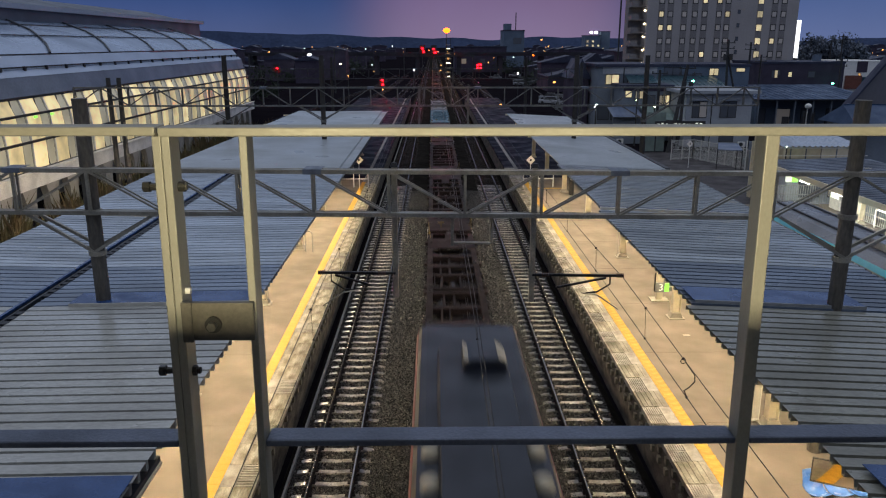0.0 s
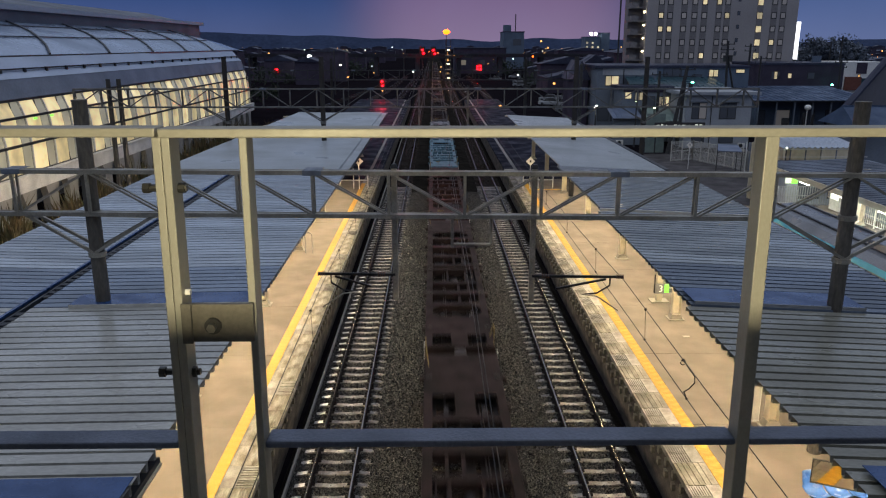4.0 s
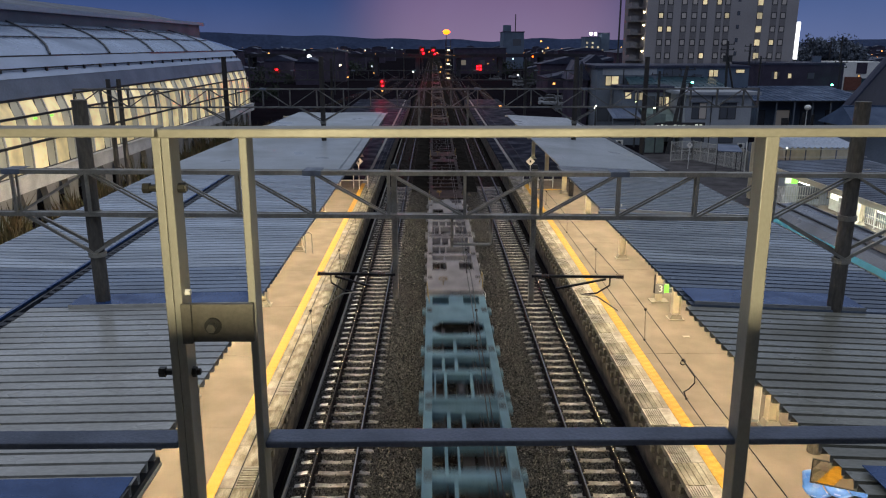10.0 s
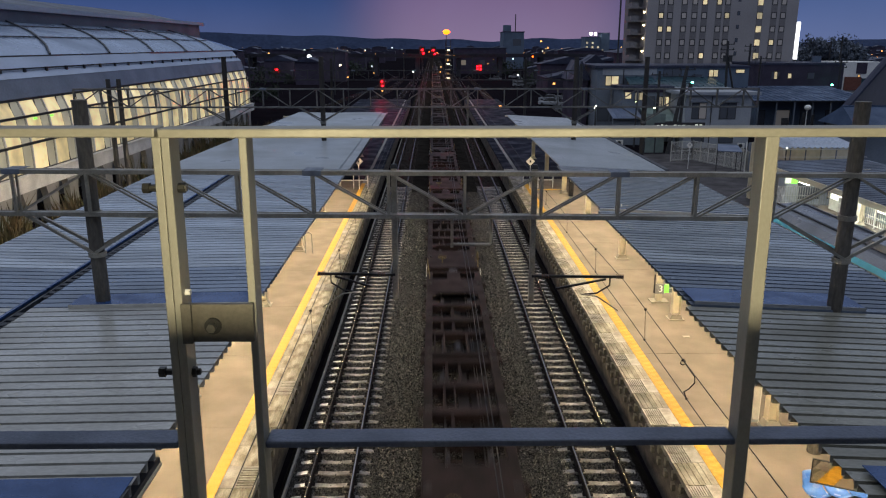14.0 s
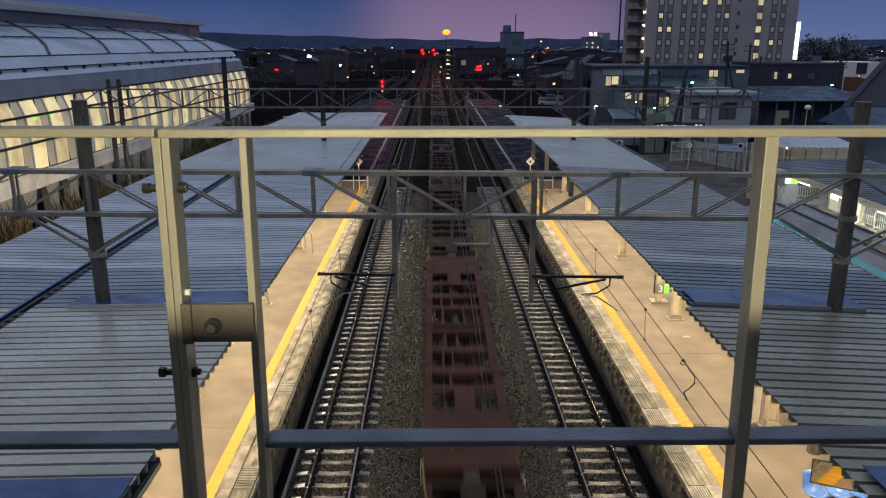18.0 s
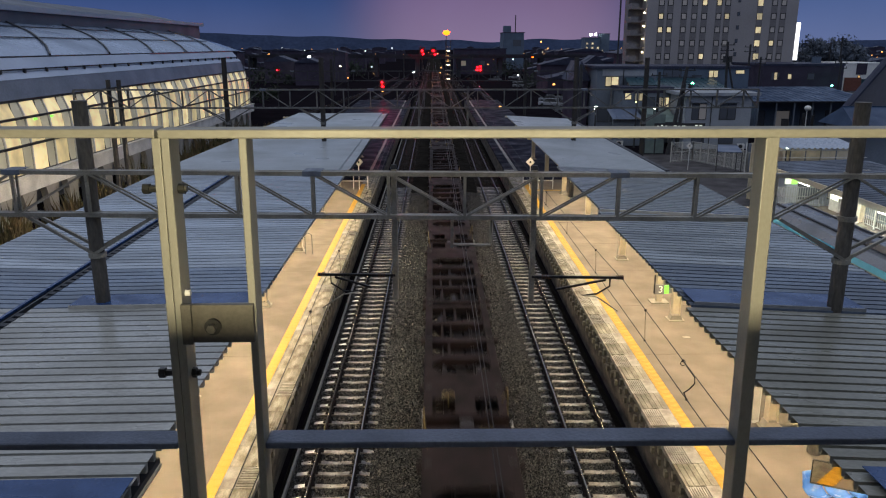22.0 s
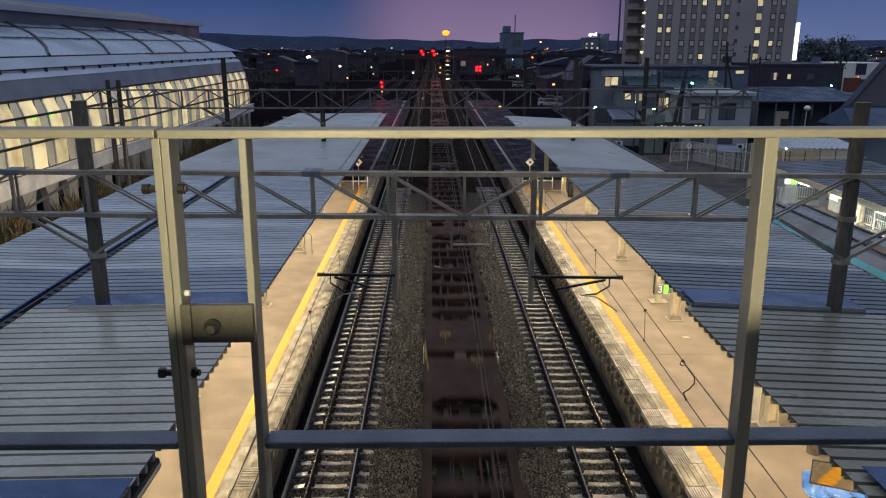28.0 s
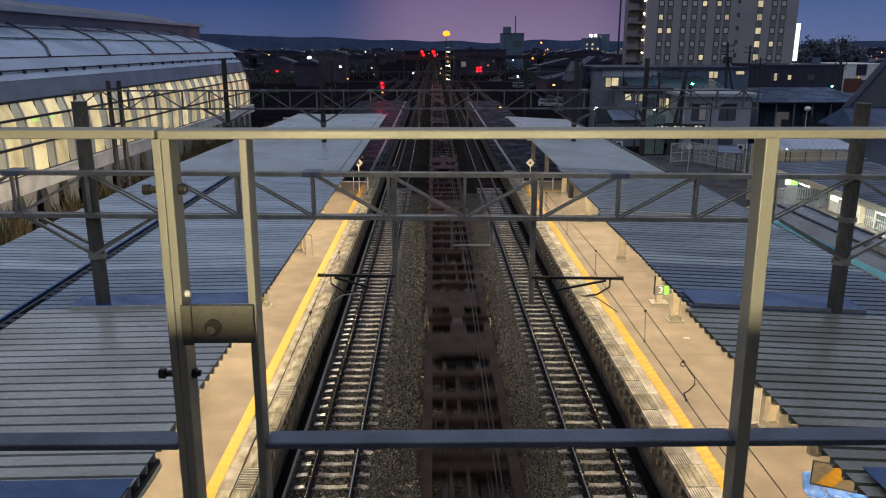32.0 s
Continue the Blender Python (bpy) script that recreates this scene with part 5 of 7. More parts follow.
# ---- third platform with the standing train ----
M_steel = surface("stainless_side", (0.42, 0.43, 0.45), 0.35, metal=0.6, vary=0.15, scale=1, fine=20)
M_band = surface("light_blue_band", (0.14, 0.58, 0.82), 0.4, vary=0.1)
M_trainroof = surface("train_roof_grey", (0.20, 0.21, 0.23), 0.35, vary=0.25, scale=0.7, fine=15, wet=0.15)
M_tube = glow("fluorescent_tube", (1.0, 0.97, 0.85), 9)
M_signwhite = glow("lit_sign_panel", (0.95, 1.0, 0.85), 0.7)
M_navy = surface("navy_sheet_roof", (0.07, 0.09, 0.13), 0.5, vary=0.3, scale=0.5, fine=10, wet=0.1)


def standing_train():
    cx, y0, y1 = 17.66, -3.2, 37.0
    t = thing("commuter_train", (cx, y0, 0), "stainless commuter train with a light blue band, standing at its platform", "train")
    for k in range(2):
        a, b = y0 + k * 20.0 + 0.25, y0 + (k + 1) * 20.0 - 0.25
        c = part("car_body", Geo().prism([(cx - 1.4, 0.9), (cx + 1.4, 0.9), (cx + 1.4, 3.05), (cx - 1.4, 3.05)], a, b), M_steel, t, "stainless steel car body")
        part("roof_band", Geo().prism([(cx - 1.405, 3.05), (cx + 1.405, 3.05), (cx + 1.36, 3.30), (cx - 1.36, 3.30)], a, b), M_band, c, "light blue band under the roof")
        part("car_roof", Geo().prism([(cx - 1.36, 3.30), (cx + 1.36, 3.30), (cx + 1.0, 3.56), (cx, 3.68), (cx - 1.0, 3.56)], a, b), M_trainroof, c, "wet grey roof")
        for s in (-0.62, 0.62):
            part("roof_gutter", Geo().box(cx + s - 0.05, cx + s + 0.05, a, b, 3.60, 3.68), M_gutter, c)
        part("roof_unit", Geo().box(cx - 0.75, cx + 0.75, (a + b) / 2 - 1.6, (a + b) / 2 + 1.6, 3.62, 3.95), M_trainroof, c, "roof air conditioner", bevel=0.05)
        for j in range(5):
            y = a + 2 + j * 3.6
            part("side_window", Geo().box(cx - 1.41, cx - 1.39, y, y + 1.8, 1.8, 2.6), M_black, c)
        for j in (a + 3, b - 3):
            part("bogie", Geo().box(cx - 1.0, cx + 1.0, j - 1.3, j + 1.3, 0.15, 0.8), M_under, t)
    return t


standing_train()


def far_platform():
    t = thing("platform_far", (22.5, 14, -0.5), "third platform of pale asphalt, brightly lit", "platform", kind="structure")
    part("core", Geo().box(19.25, 26.6, 10, 48.6, -0.6, 0.98), M_conc, t)
    part("paving", Geo().box(19.22, 26.6, 10, 48.6, 0.984, 1.0), M_plat, t)
    c = thing("platform_canopy", (22.5, 14, 1.0), "dark blue-grey sheet canopy over the third platform", "canopy", "platform canopies")
    roof_part("roof_slope", folded(20.75, 4.02, 26.6, 4.3, 10, 47, 0.5, 0.06), M_navy, c, "dark wet sheeting")
    part("fascia", Geo().box(20.65, 20.75, 10, 47, 3.78, 4.06), M_cream, c, "pale lit fascia board")
    part("end_fascia", Geo().box(20.75, 26.6, 46.9, 47.02, 3.75, 4.05), M_cream, c)
    for k in range(5):
        y = 12.1 + k * 7.7
        pillar(c, 24.95, y, 4.3)
        part("roof_beam", Geo().bar((20.8, y, 3.90), (26.4, y, 4.18), 0.14, 0.12), M_cream, c)
    for y in (19.5, 23.5, 27.5, 31.5, 35.6, 40.0, 43.9):
        l = thing("tube_lamp", (21.9, y, 3.55), "bright fluorescent tube lamp under the canopy", "lamp", "tube lamps")
        part("tube", Geo().tube((21.9, y - 0.6, 3.3), (21.9, y + 0.6, 3.3), 0.035, 8), M_tube, l)
        part("housing", Geo().box(21.8, 22.0, y - 0.63, y + 0.63, 3.35, 3.41), M_white, l)
        part("stem", Geo().bar((21.9, y, 3.40), (21.9, y, 4.10), 0.03, 0.03), M_white, l)
    # fence at the back of the platform
    f = thing("lattice_fence", (25.3, 14, 1.0), "off-white lattice fence along the back of the platform", "fence", "white fences")
    slat = None
    for k in range(13):
        y = 20 + k * 2.0
        part("fence_post", Geo().bar((25.3, y, 1.0), (25.3, y, 2.25), 0.07, 0.07), M_fascia, f)
        for j in range(9):
            if slat is None:
                slat, y_slat = part("slat", Geo().bar((25.3, y + 0.1, 1.15), (25.3, y + 0.1, 2.15), 0.03, 0.03), M_fascia, f), y + 0.1
            else:
                again("slat", slat, f, (0, y + 0.1 + j * 0.2 - y_slat, 0))
    for z in (1.15, 1.65, 2.15):
        part("fence_rail", Geo().bar((25.3, 20, z), (25.3, 46, z), 0.035, 0.035), M_fascia, f)
    f = thing("lattice_fence", (22, 48.3, 1.0), "dull white lattice fence across the platform's end", "fence", "white fences")
    for k in range(2, 5):
        part("fence_post", Geo().bar((19.4 + k * 1.45, 48.3, 1.0), (19.4 + k * 1.45, 48.3, 2.35), 0.07, 0.07), M_dullfascia, f)
        for j in range(1, 9):
            part("slat", Geo().bar((19.4 + k * 1.45 + j * 0.16, 48.3, 1.1), (19.4 + k * 1.45 + j * 0.16, 48.3, 2.3), 0.035, 0.03), M_dullfascia, f)
    for z in (1.15, 1.7, 2.3):
        part("fence_rail", Geo().bar((22.3, 48.3, z), (26.5, 48.3, z), 0.04, 0.04), M_dullfascia, f)
    s = thing("exit_sign", (21.5, 44.5, 3.0), "lit green exit sign under the canopy", "sign")
    part("green_panel", Geo().box(21.42, 21.78, 44.5, 44.6, 3.2, 3.55), M_green, s)
    part("white_panel", Geo().box(21.06, 21.41, 44.5, 44.6, 3.2, 3.55), M_signwhite, s)
    part("hanger", Geo().bar((21.42, 44.55, 3.55), (21.42, 44.55, 4.1), 0.04, 0.04), M_white, s)
    b = thing("vending_machine", (25.9, 47, 1.0), "white lit vending machine on the platform", "vending machine")
    part("cabinet", Geo().box(25.5, 26.3, 46.4, 47.6, 1.0, 2.85), M_fascia, b, bevel=0.03)
    part("display", Geo().box(25.48, 25.5, 46.5, 47.5, 1.7, 2.7), M_signwhite, b)


far_platform()


def canopy_lamps():
    """The tubes that light the platforms, fixed under the roof beams."""
    first = None
    for x, ys in ((-7.8, (9.5, 16.5, 23.5, 30.0, 36.5, 43.0, 51.0)), (-6.0, (13.0, 20.0, 27.0, 33.5, 40.0, 47.0)), (7.8, (13.0, 20.0, 27.0, 33.5, 40.0, 47.0)), (9.9, (9.5, 16.5, 23.5, 30.0, 36.5, 43.0, 51.0)), (-11.8, (16.0, 24.0, 32.0, 40.0, 48.0, 56.0))):
        for y in ys:
            if first is None:
                first = thing("tube_lamp", (x, y, 4.2), "fluorescent tube lamp under the platform canopy", "lamp", "tube lamps")
                part("housing", Geo().box(x - 0.07, x + 0.07, y - 0.62, y + 0.62, 4.22, 4.28), M_white, first)
                part("tube", Geo().tube((x, y - 0.6, 4.19), (x, y + 0.6, 4.19), 0.016, 8), M_tube, first)
                part("stem", Geo().bar((x, y, 4.28), (x, y, 4.66), 0.04, 0.04), M_white, first)
                at = Vector((x, y, 4.2))
            else:
                copy_thing(first, Matrix.Translation((x, y, 4.2)))


canopy_lamps()
# unseen housing, added only to give the concourse light a fixture
l = thing("passage_lamp", (0.1, -3.7, 11.35), "unseen lamp housing added behind the concourse light", "lamp")
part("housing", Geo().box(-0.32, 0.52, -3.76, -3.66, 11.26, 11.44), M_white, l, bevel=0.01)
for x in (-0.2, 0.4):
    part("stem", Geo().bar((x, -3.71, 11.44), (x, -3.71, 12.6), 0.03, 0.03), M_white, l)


# ---- things on the platforms ----
def writing(text, at, size, mat, parent, facing=(90, 0, 0)):
    c = bpy.data.curves.new("character", "FONT")
    c.body, c.size, c.align_x, c.align_y, c.extrude = text, size, "CENTER", "CENTER", 0.004
    c.materials.append(mat)
    ob = new("character", c)
    ob.parent = parent
    ob.matrix_local = pose(*(Vector(at) - base_of(parent)), *facing)
    return ob


def number_sign():
    t = thing("platform_number_sign", (9.2, 29.4, 1.0), "platform number sign with a glowing green panel on a cream post", "sign")
    part("post", Geo().box(9.13, 9.37, 29.36, 29.56, 1.0, 2.15), M_cream, t, "cream square post")
    part("footing", Geo().box(8.90, 9.62, 29.2, 29.75, 1.0, 1.05), M_footing, t)
    part("conduit", Geo().box(8.99, 9.03, 29.30, 29.36, 1.42, 2.2), M_bolt, t)
    p = part("number_panel", Geo().box(9.03, 9.40, 29.25, 29.33, 1.40, 1.80), M_conc, t, "grey number panel")
    writing("3", (9.25, 29.245, 1.60), 0.40, M_signwhite, p)
    part("green_panel", Geo().box(9.41, 9.58, 29.25, 29.33, 1.44, 1.76), M_green, t, "bright green panel")
    part("lamp_box", Geo().box(9.60, 9.78, 29.25, 29.45, 1.45, 1.62), M_conc, t)


number_sign()


def diamond_sign(x, y, z, char, post_foot):
    t = thing("stop_sign_board", (x, y, post_foot), "white diamond stop marker on a thin post", "sign", "diamond markers")
    part("post", Geo().tube((x, y, post_foot), (x, y, z), 0.03, 8), M_white, t)
    r = 0.33
    p = part("diamond", Geo().add([(x, y - 0.03, z - r), (x + r, y - 0.03, z), (x, y - 0.03, z + r), (x - r, y - 0.03, z), (x, y, z - r), (x + r, y, z), (x, y, z + r), (x - r, y, z)],
                                  [(0, 1, 2, 3), (7, 6, 5, 4), (0, 4, 5, 1), (1, 5, 6, 2), (2, 6, 7, 3), (3, 7, 4, 0)]), M_board, t, "white diamond board")
    if char:
        writing(char, (x, y - 0.035, z), 0.34, M_bolt, p)
    else:
        part("mark", Geo().box(x - 0.06, x + 0.06, y - 0.04, y - 0.031, z - 0.07, z + 0.07), M_bolt, p)


M_board = surface("white_board", (0.85, 0.80, 0.74), 0.5, vary=0.08)
diamond_sign(-5.42, 54.8, 3.05, "", 1.0)
diamond_sign(7.05, 54.6, 3.05, "", 1.0)
diamond_sign(24.8, 73.0, 1.85, "4", -0.55)


def barrier(x0, x1, y):
    t = thing("pipe_barrier", (x0, y, 1.0), "white pipe barrier closing off the platform", "barrier", "pipe barriers")
    for k in range(3):
        x = x0 + (x1 - x0) * k / 2
        part("post", Geo().tube((x, y, 1.0), (x, y, 2.05), 0.035, 8), M_white, t)
    for z in (2.03, 1.62):
        part("rail", Geo().tube((x0, y, z), (x1, y, z), 0.03, 8), M_white, t)


end_tile = None
for k in range(8):
    if end_tile is None:
        end_tile = solid("tactile_tile", Geo().box(7.25, 7.545, 54.3, 54.6, 0.99, 1.006), M_yellow, "yellow warning tile across the platform's end", "floor tile", "tactile tiles at the platform end", at=(7.25, 54.3, 1.0))
    else:
        copy_thing(end_tile, Matrix.Translation((7.25 + k * 0.3, 54.3, 1.0)))
barrier(-6.9, -4.8, 55.0)
barrier(6.6, 8.8, 55.0)

# white box beside the pillar on the east platform
c = thing("white_cabinet", (8.95, 19.3, 1.0), "tall white equipment cabinet beside a pillar", "cabinet")
part("case", Geo().box(8.72, 9.08, 19.08, 19.55, 1.0, 2.28), M_white, c, bevel=0.02)
part("door_panel", Geo().box(8.76, 9.04, 19.06, 19.08, 1.1, 2.2), M_fascia, c)
for x in (8.82, 8.98):
    part("lifting_eye", Geo().tube((x, 19.3, 2.28), (x, 19.3, 2.31), 0.05, 10), M_black, c, "dark opening in the top")
solid("small_frame", Geo().wire([(-6.48, 37.07, 1.0), (-6.48, 37.07, 2.0), (-6.38, 37.07, 2.08), (-6.23, 37.07, 2.08), (-6.13, 37.07, 2.0), (-6.13, 37.07, 1.0)], 0.025, 6), M_conc, "grey bent-pipe frame on the platform", "pipe frame", at=(-6.48, 37.07, 1.0))


def bench():
    M_seat = surface("blue_plastic_seat", (0.08, 0.22, 0.62), 0.25, vary=0.15, scale=4, fine=20, coat=0.5, bump=0.05)
    t = thing("platform_bench", (9.3, 15.0, 1.0), "row of shiny blue plastic bucket seats on the platform", "bench")
    for k in range(4):
        x = 8.64 + k * 0.50
        rows = []
        for i in range(9):
            u = i / 8
            row = []
            for j in range(7):
                v = j / 6 * 2 - 1
                if u < 0.55:
                    y, z = 14.78 + u * 0.8, 1.43 - 0.05 * math.sin(u / 0.55 * math.pi) + 0.05 * v * v
                else:
                    y, z = 15.22 + (u - 0.55) * 0.25 - 0.06 * v * v, 1.45 + (u - 0.55) * 0.75 + 0.02
                row.append((x + v * 0.23, y, z))
            rows.append(row)
        ob = part("seat", Geo().sheet(rows), M_seat, t, "blue moulded seat shell", smooth=True)
        m = ob.modifiers.new("thick", "SOLIDIFY")
        m.thickness = 0.012
    part("beam", Geo().box(8.53, 10.58, 14.95, 15.05, 1.30, 1.37), M_bolt, t)
    for x in (8.98, 10.38):
        part("leg", Geo().box(x - 0.04, x + 0.04, 14.9, 15.1, 1.0, 1.30), M_bolt, t)
    M_mirror = surface("mirror_plate", (0.62, 0.58, 0.52), -0.06, metal=1.0, vary=0.03, bump=0.0)
    w = thing("platform_mirror", (8.11, 13.5, 2.79), "framed platform mirror hung under the edge of the canopy", "mirror")
    m = Matrix.Translation((8.11, 13.5, 2.79)) @ pose(0, 0, 0, -1, 0, -24)
    part("mirror_plate", Geo().box(-0.42, 0.72, 0, 0.02, -0.24, 0.26, m), M_mirror, w, "mirror-bright plate")
    for q in ((-0.44, 0.74, 0.26, 0.28), (-0.44, 0.74, -0.26, -0.24), (-0.44, -0.42, -0.24, 0.26), (0.72, 0.74, -0.24, 0.26)):
        part("mirror_frame", Geo().box(q[0], q[1], -0.015, 0.03, q[2], q[3], m), M_bolt, w, "dark mirror frame")
    for x in (0.0, 0.6):
        a = m @ Vector((x, 0.03, 0.28))
        part("hanger", Geo().bar(a, (a.x, a.y, 4.86), 0.04, 0.04), M_cream, w)


bench()
solid("floor_plate", Geo().box(9.02, 9.27, 25.45, 25.62, 1.0, 1.008), M_footing, "small pale plate set on the platform", "floor plate", at=(9.14, 25.5, 1.0))


# ---- trackside fence, cars, signals ----
def mesh_fence():
    """Panels of thin upright wires: one short side and a long run that turns the corner."""
    t = thing("trackside_fence", (24.65, 78.1, -0.55), "pale galvanised wire fence round a corner of the yard", "fence", "white fences")
    M_mesh = surface("fence_galvanised", (0.66, 0.65, 0.60), 0.5, metal=0.2)
    for a, b, n in (((24.65, 78.1), (27.25, 79.1), 2), ((27.25, 79.1), (30.2, 71.2), 7)):
        a, b = Vector((*a, -0.55)), Vector((*b, -0.55))
        for k in range(n + 1):
            p = a.lerp(b, k / n)
            part("fence_post", Geo().bar(p, p + Vector((0, 0, 2.15)), 0.08, 0.08), M_mesh, t)
            if k < n:
                q = a.lerp(b, (k + 1) / n)
                for j in range(1, 14):
                    r = p.lerp(q, j / 14)
                    part("slat", Geo().bar(r, r + Vector((0, 0, 2.05)), 0.022, 0.022), M_mesh, t)
                for z in (0.2, 1.1, 2.05):
                    part("fence_rail", Geo().bar(p + Vector((0, 0, z)), q + Vector((0, 0, z)), 0.05, 0.05), M_mesh, t)


mesh_fence()
M_yard = surface("yard_asphalt", (0.085, 0.078, 0.082), 0.7, spec=0.15, vary=0.4, scale=0.5, fine=14, wet=0.15)
solid("yard_pavement", Geo().box(12.9, 34.0, 52.8, 84.0, -0.55, -0.5), M_yard, "worn grey asphalt of the yard behind the platforms", "pavement", kind="structure", at=(23, 53, -0.55))
M_carpaint = surface("car_paint_white", (0.30, 0.31, 0.33), 0.3, vary=0.1, coat=0.5, jitter=0.6)


def car():
    t = thing("parked_car", (0, 0, -0.55), "pale parked car in the station car park", "car", "parked cars")
    part("body", Geo().prism([(-0.85, -0.35), (0.85, -0.35), (0.85, 0.25), (0.80, 0.32), (-0.80, 0.32), (-0.85, 0.25)], -2.1, 2.1), M_carpaint, t, bevel=0.08)
    part("cabin", Geo().add([(-0.78, -1.6, 0.30), (0.78, -1.6, 0.30), (0.78, 1.1, 0.30), (-0.78, 1.1, 0.30), (-0.62, -1.1, 0.92), (0.62, -1.1, 0.92), (0.62, 0.4, 0.92), (-0.62, 0.4, 0.92)],
                            [(0, 1, 5, 4), (1, 2, 6, 5), (2, 3, 7, 6), (3, 0, 4, 7), (4, 5, 6, 7)]), M_black, t, "dark glazed cabin")
    part("roof", Geo().box(-0.62, 0.62, -1.1, 0.4, 0.92, 0.97), M_carpaint, t)
    for s in (-1, 1):
        for y in (-1.3, 1.3):
            part("wheel", Geo().tube((s * 0.68, y, -0.25), (s * 0.87, y, -0.25), 0.3, 14), M_black, t)
    return t


c0 = car()
c0.matrix_basis = pose(24.2, 138.7, -0.55, 0, 0, 80)
rng = random.Random(12)
for x, y in ((23.4, 155), (26.0, 152.5), (28.8, 158), (25.0, 166), (29.6, 172), (25.5, 226), (30.2, 238), (34.0, 243), (27.5, 246), (35.9, 289), (30.0, 285), (21.3, 265), (40.0, 262)):
    copy_thing(c0, pose(x, y, -0.55, 0, 0, 75 + rng.uniform(-8, 8)))

M_winlamp = glow("warm_stair_lamp", (1.0, 0.82, 0.5), 10)
M_winamber = glow("amber_window", (1.0, 0.55, 0.18), 0.9, vary=0.3, scale=1.5)
M_redlamp = glow("red_signal_lamp", (1.0, 0.0004, 0.0012), 220)
M_orange = glow("sodium_lamp", (1.0, 0.085, 0.003), 9)
M_orange_dim = glow("amber_lamp", (1.0, 0.42, 0.10), 3)
M_cool = glow("white_street_lamp", (0.95, 1.0, 0.90), 45)
M_greenlamp = glow("green_lamp", (0.12, 1.0, 0.5), 14)
M_limelamp = glow("lime_white_lamp", (0.80, 1.0, 0.40), 14)
M_dark = surface("dark_metal", (0.03, 0.03, 0.032), 0.6)


def signal(x, y, z, lamps, r=0.15, size=1.0):
    t = thing("railway_signal", (x, y, -0.55), "railway colour-light signal showing red", "signal", "signals")
    part("mast", Geo().tube((x, y, -0.55), (x, y, z - 0.4), 0.09, 8), M_dark, t)
    part("backboard", Geo().box(x - 0.55 * size, x + 0.55 * size, y, y + 0.12, z - 0.8 * size, z + 0.9 * size), M_dark, t)
    for dx, dz in lamps:
        dx, dz = dx * size, dz * size
        part("lamp", Geo().ball((x + dx, y - 0.06, z + dz), r, 10, 6), M_redlamp, t, "glowing red lamp")
        part("hood", Geo().box(x + dx - 0.2, x + dx + 0.2, y - 0.22, y, z + dz + r, z + dz + r + 0.03), M_dark, t)


signal(-3.97, 289, 8.9, ((0, 0.25), (0.25, -0.35)), 0.28, 1.93)
signal(0.2, 289, 8.9, ((0, 0.25), (0.3, -0.45)), 0.28, 1.93)
signal(15.8, 267, 3.6, ((-0.3, 0.25), (0.3, 0.35), (-0.3, -0.3), (0.3, -0.25)), 0.27, 1.78)
signal(-9.87, 150, 4.0, ((0, 0.4), (0.1, -0.45)))
signal(-30.0, 150, 6.5, ((0, 0.1),))
g = Geo().bar((-11, 289.5, 6.9), (15, 289.5, 6.9), 0.4, 0.7)
for x in (-10.8, 14.8):
    g.box(x - 0.2, x + 0.2, 289.3, 289.7, -0.55, 6.6)
solid("signal_bridge", g, M_dark, "dark signal bridge over the far tracks", "signal bridge", at=(0, 289.5, -0.55))


def street_lamp(x, y, z, mat, r, label):
    t = thing("street_lamp", (x, y, -0.55), label, "street lamp", "street lamps")
    part("pole", Geo().tube((x, y, -0.55), (x, y, z), 0.11, 8, 0.07), M_dark, t)
    part("lamp_head", Geo().ball((x, y - 0.1, z), r, 10, 6, 0.7), mat, t, "glowing lamp head")


street_lamp(4.3, 250, 15.2, M_orange, 1.15, "tall orange sodium yard lamp")
m = thing("lamp_tower", (4.9, 252, -0.55), "slim lattice mast, the lamplight on it shown by glowing bars", "lamp tower")
for dx in (-0.75, 0.75):
    part("leg", Geo().bar((4.9 + dx, 252, -0.55), (4.9 + dx, 252, 13.0), 0.16, 0.16), M_dark, m)
for k in range(8):
    z = 0.6 + 1.45 * k
    part("stage", Geo().box(4.0, 5.8, 251.6, 252.4, z, z + 0.12), M_cream, m, "pale grating stage")
    # added glowing bars stand in for the yard lamp's light on the mast
    if k % 5 != 2:
        part("stage_lamp", Geo().box(4.5 - 0.3 * (k % 2), 5.1 + 0.3 * (k % 3 == 0), 251.4, 251.6, z + 0.25, z + 0.42), M_winamber if k % 3 else M_winlamp, m, "glowing bar standing in for lamplight on the stage")
street_lamp(-39.5, 250, 7.7, M_cool, 0.6, "bright white yard lamp")
for px, pz, y, m, r in ((32.0, 7.6, 250, M_orange, 0.45), (-16.4, 5.2, 150, M_orange_dim, 0.22), (-9.8, 2.6, 150, M_orange_dim, 0.22), (11.4, 1.2, 130, M_orange_dim, 0.3), (18.6, 4.9, 170, M_cool, 0.22),
                         (58.0, 13.2, 420, M_orange_dim, 0.7), (78.0, 5.5, 300, M_cool, 0.3), (52.0, 6.0, 300, M_orange_dim, 0.35), (46.0, 3.5, 250, M_orange_dim, 0.3), (-45.0, 3.0, 260, M_cool, 0.3), (-5.0, 4.6, 200, M_cool, 0.22), (2.0, 4.2, 210, M_orange_dim, 0.25)):
    street_lamp(px, y, pz, m, r * 0.75, "distant street lamp, lit")
for px, y, pz, m, r in ((23.9, 90, 4.8, M_limelamp, 0.15), (25.45, 88, 4.25, M_limelamp, 0.15), (18.7, 88, 4.3, M_cool, 0.26), (34.3, 102, 6.42, M_greenlamp, 0.2), (71.6, 138, 4.3, M_greenlamp, 0.22), (27.2, 58, 3.6, M_cool, 0.10)):
    street_lamp(px, y, pz, m, r, "bright lamp beside the station buildings")
g = Geo()
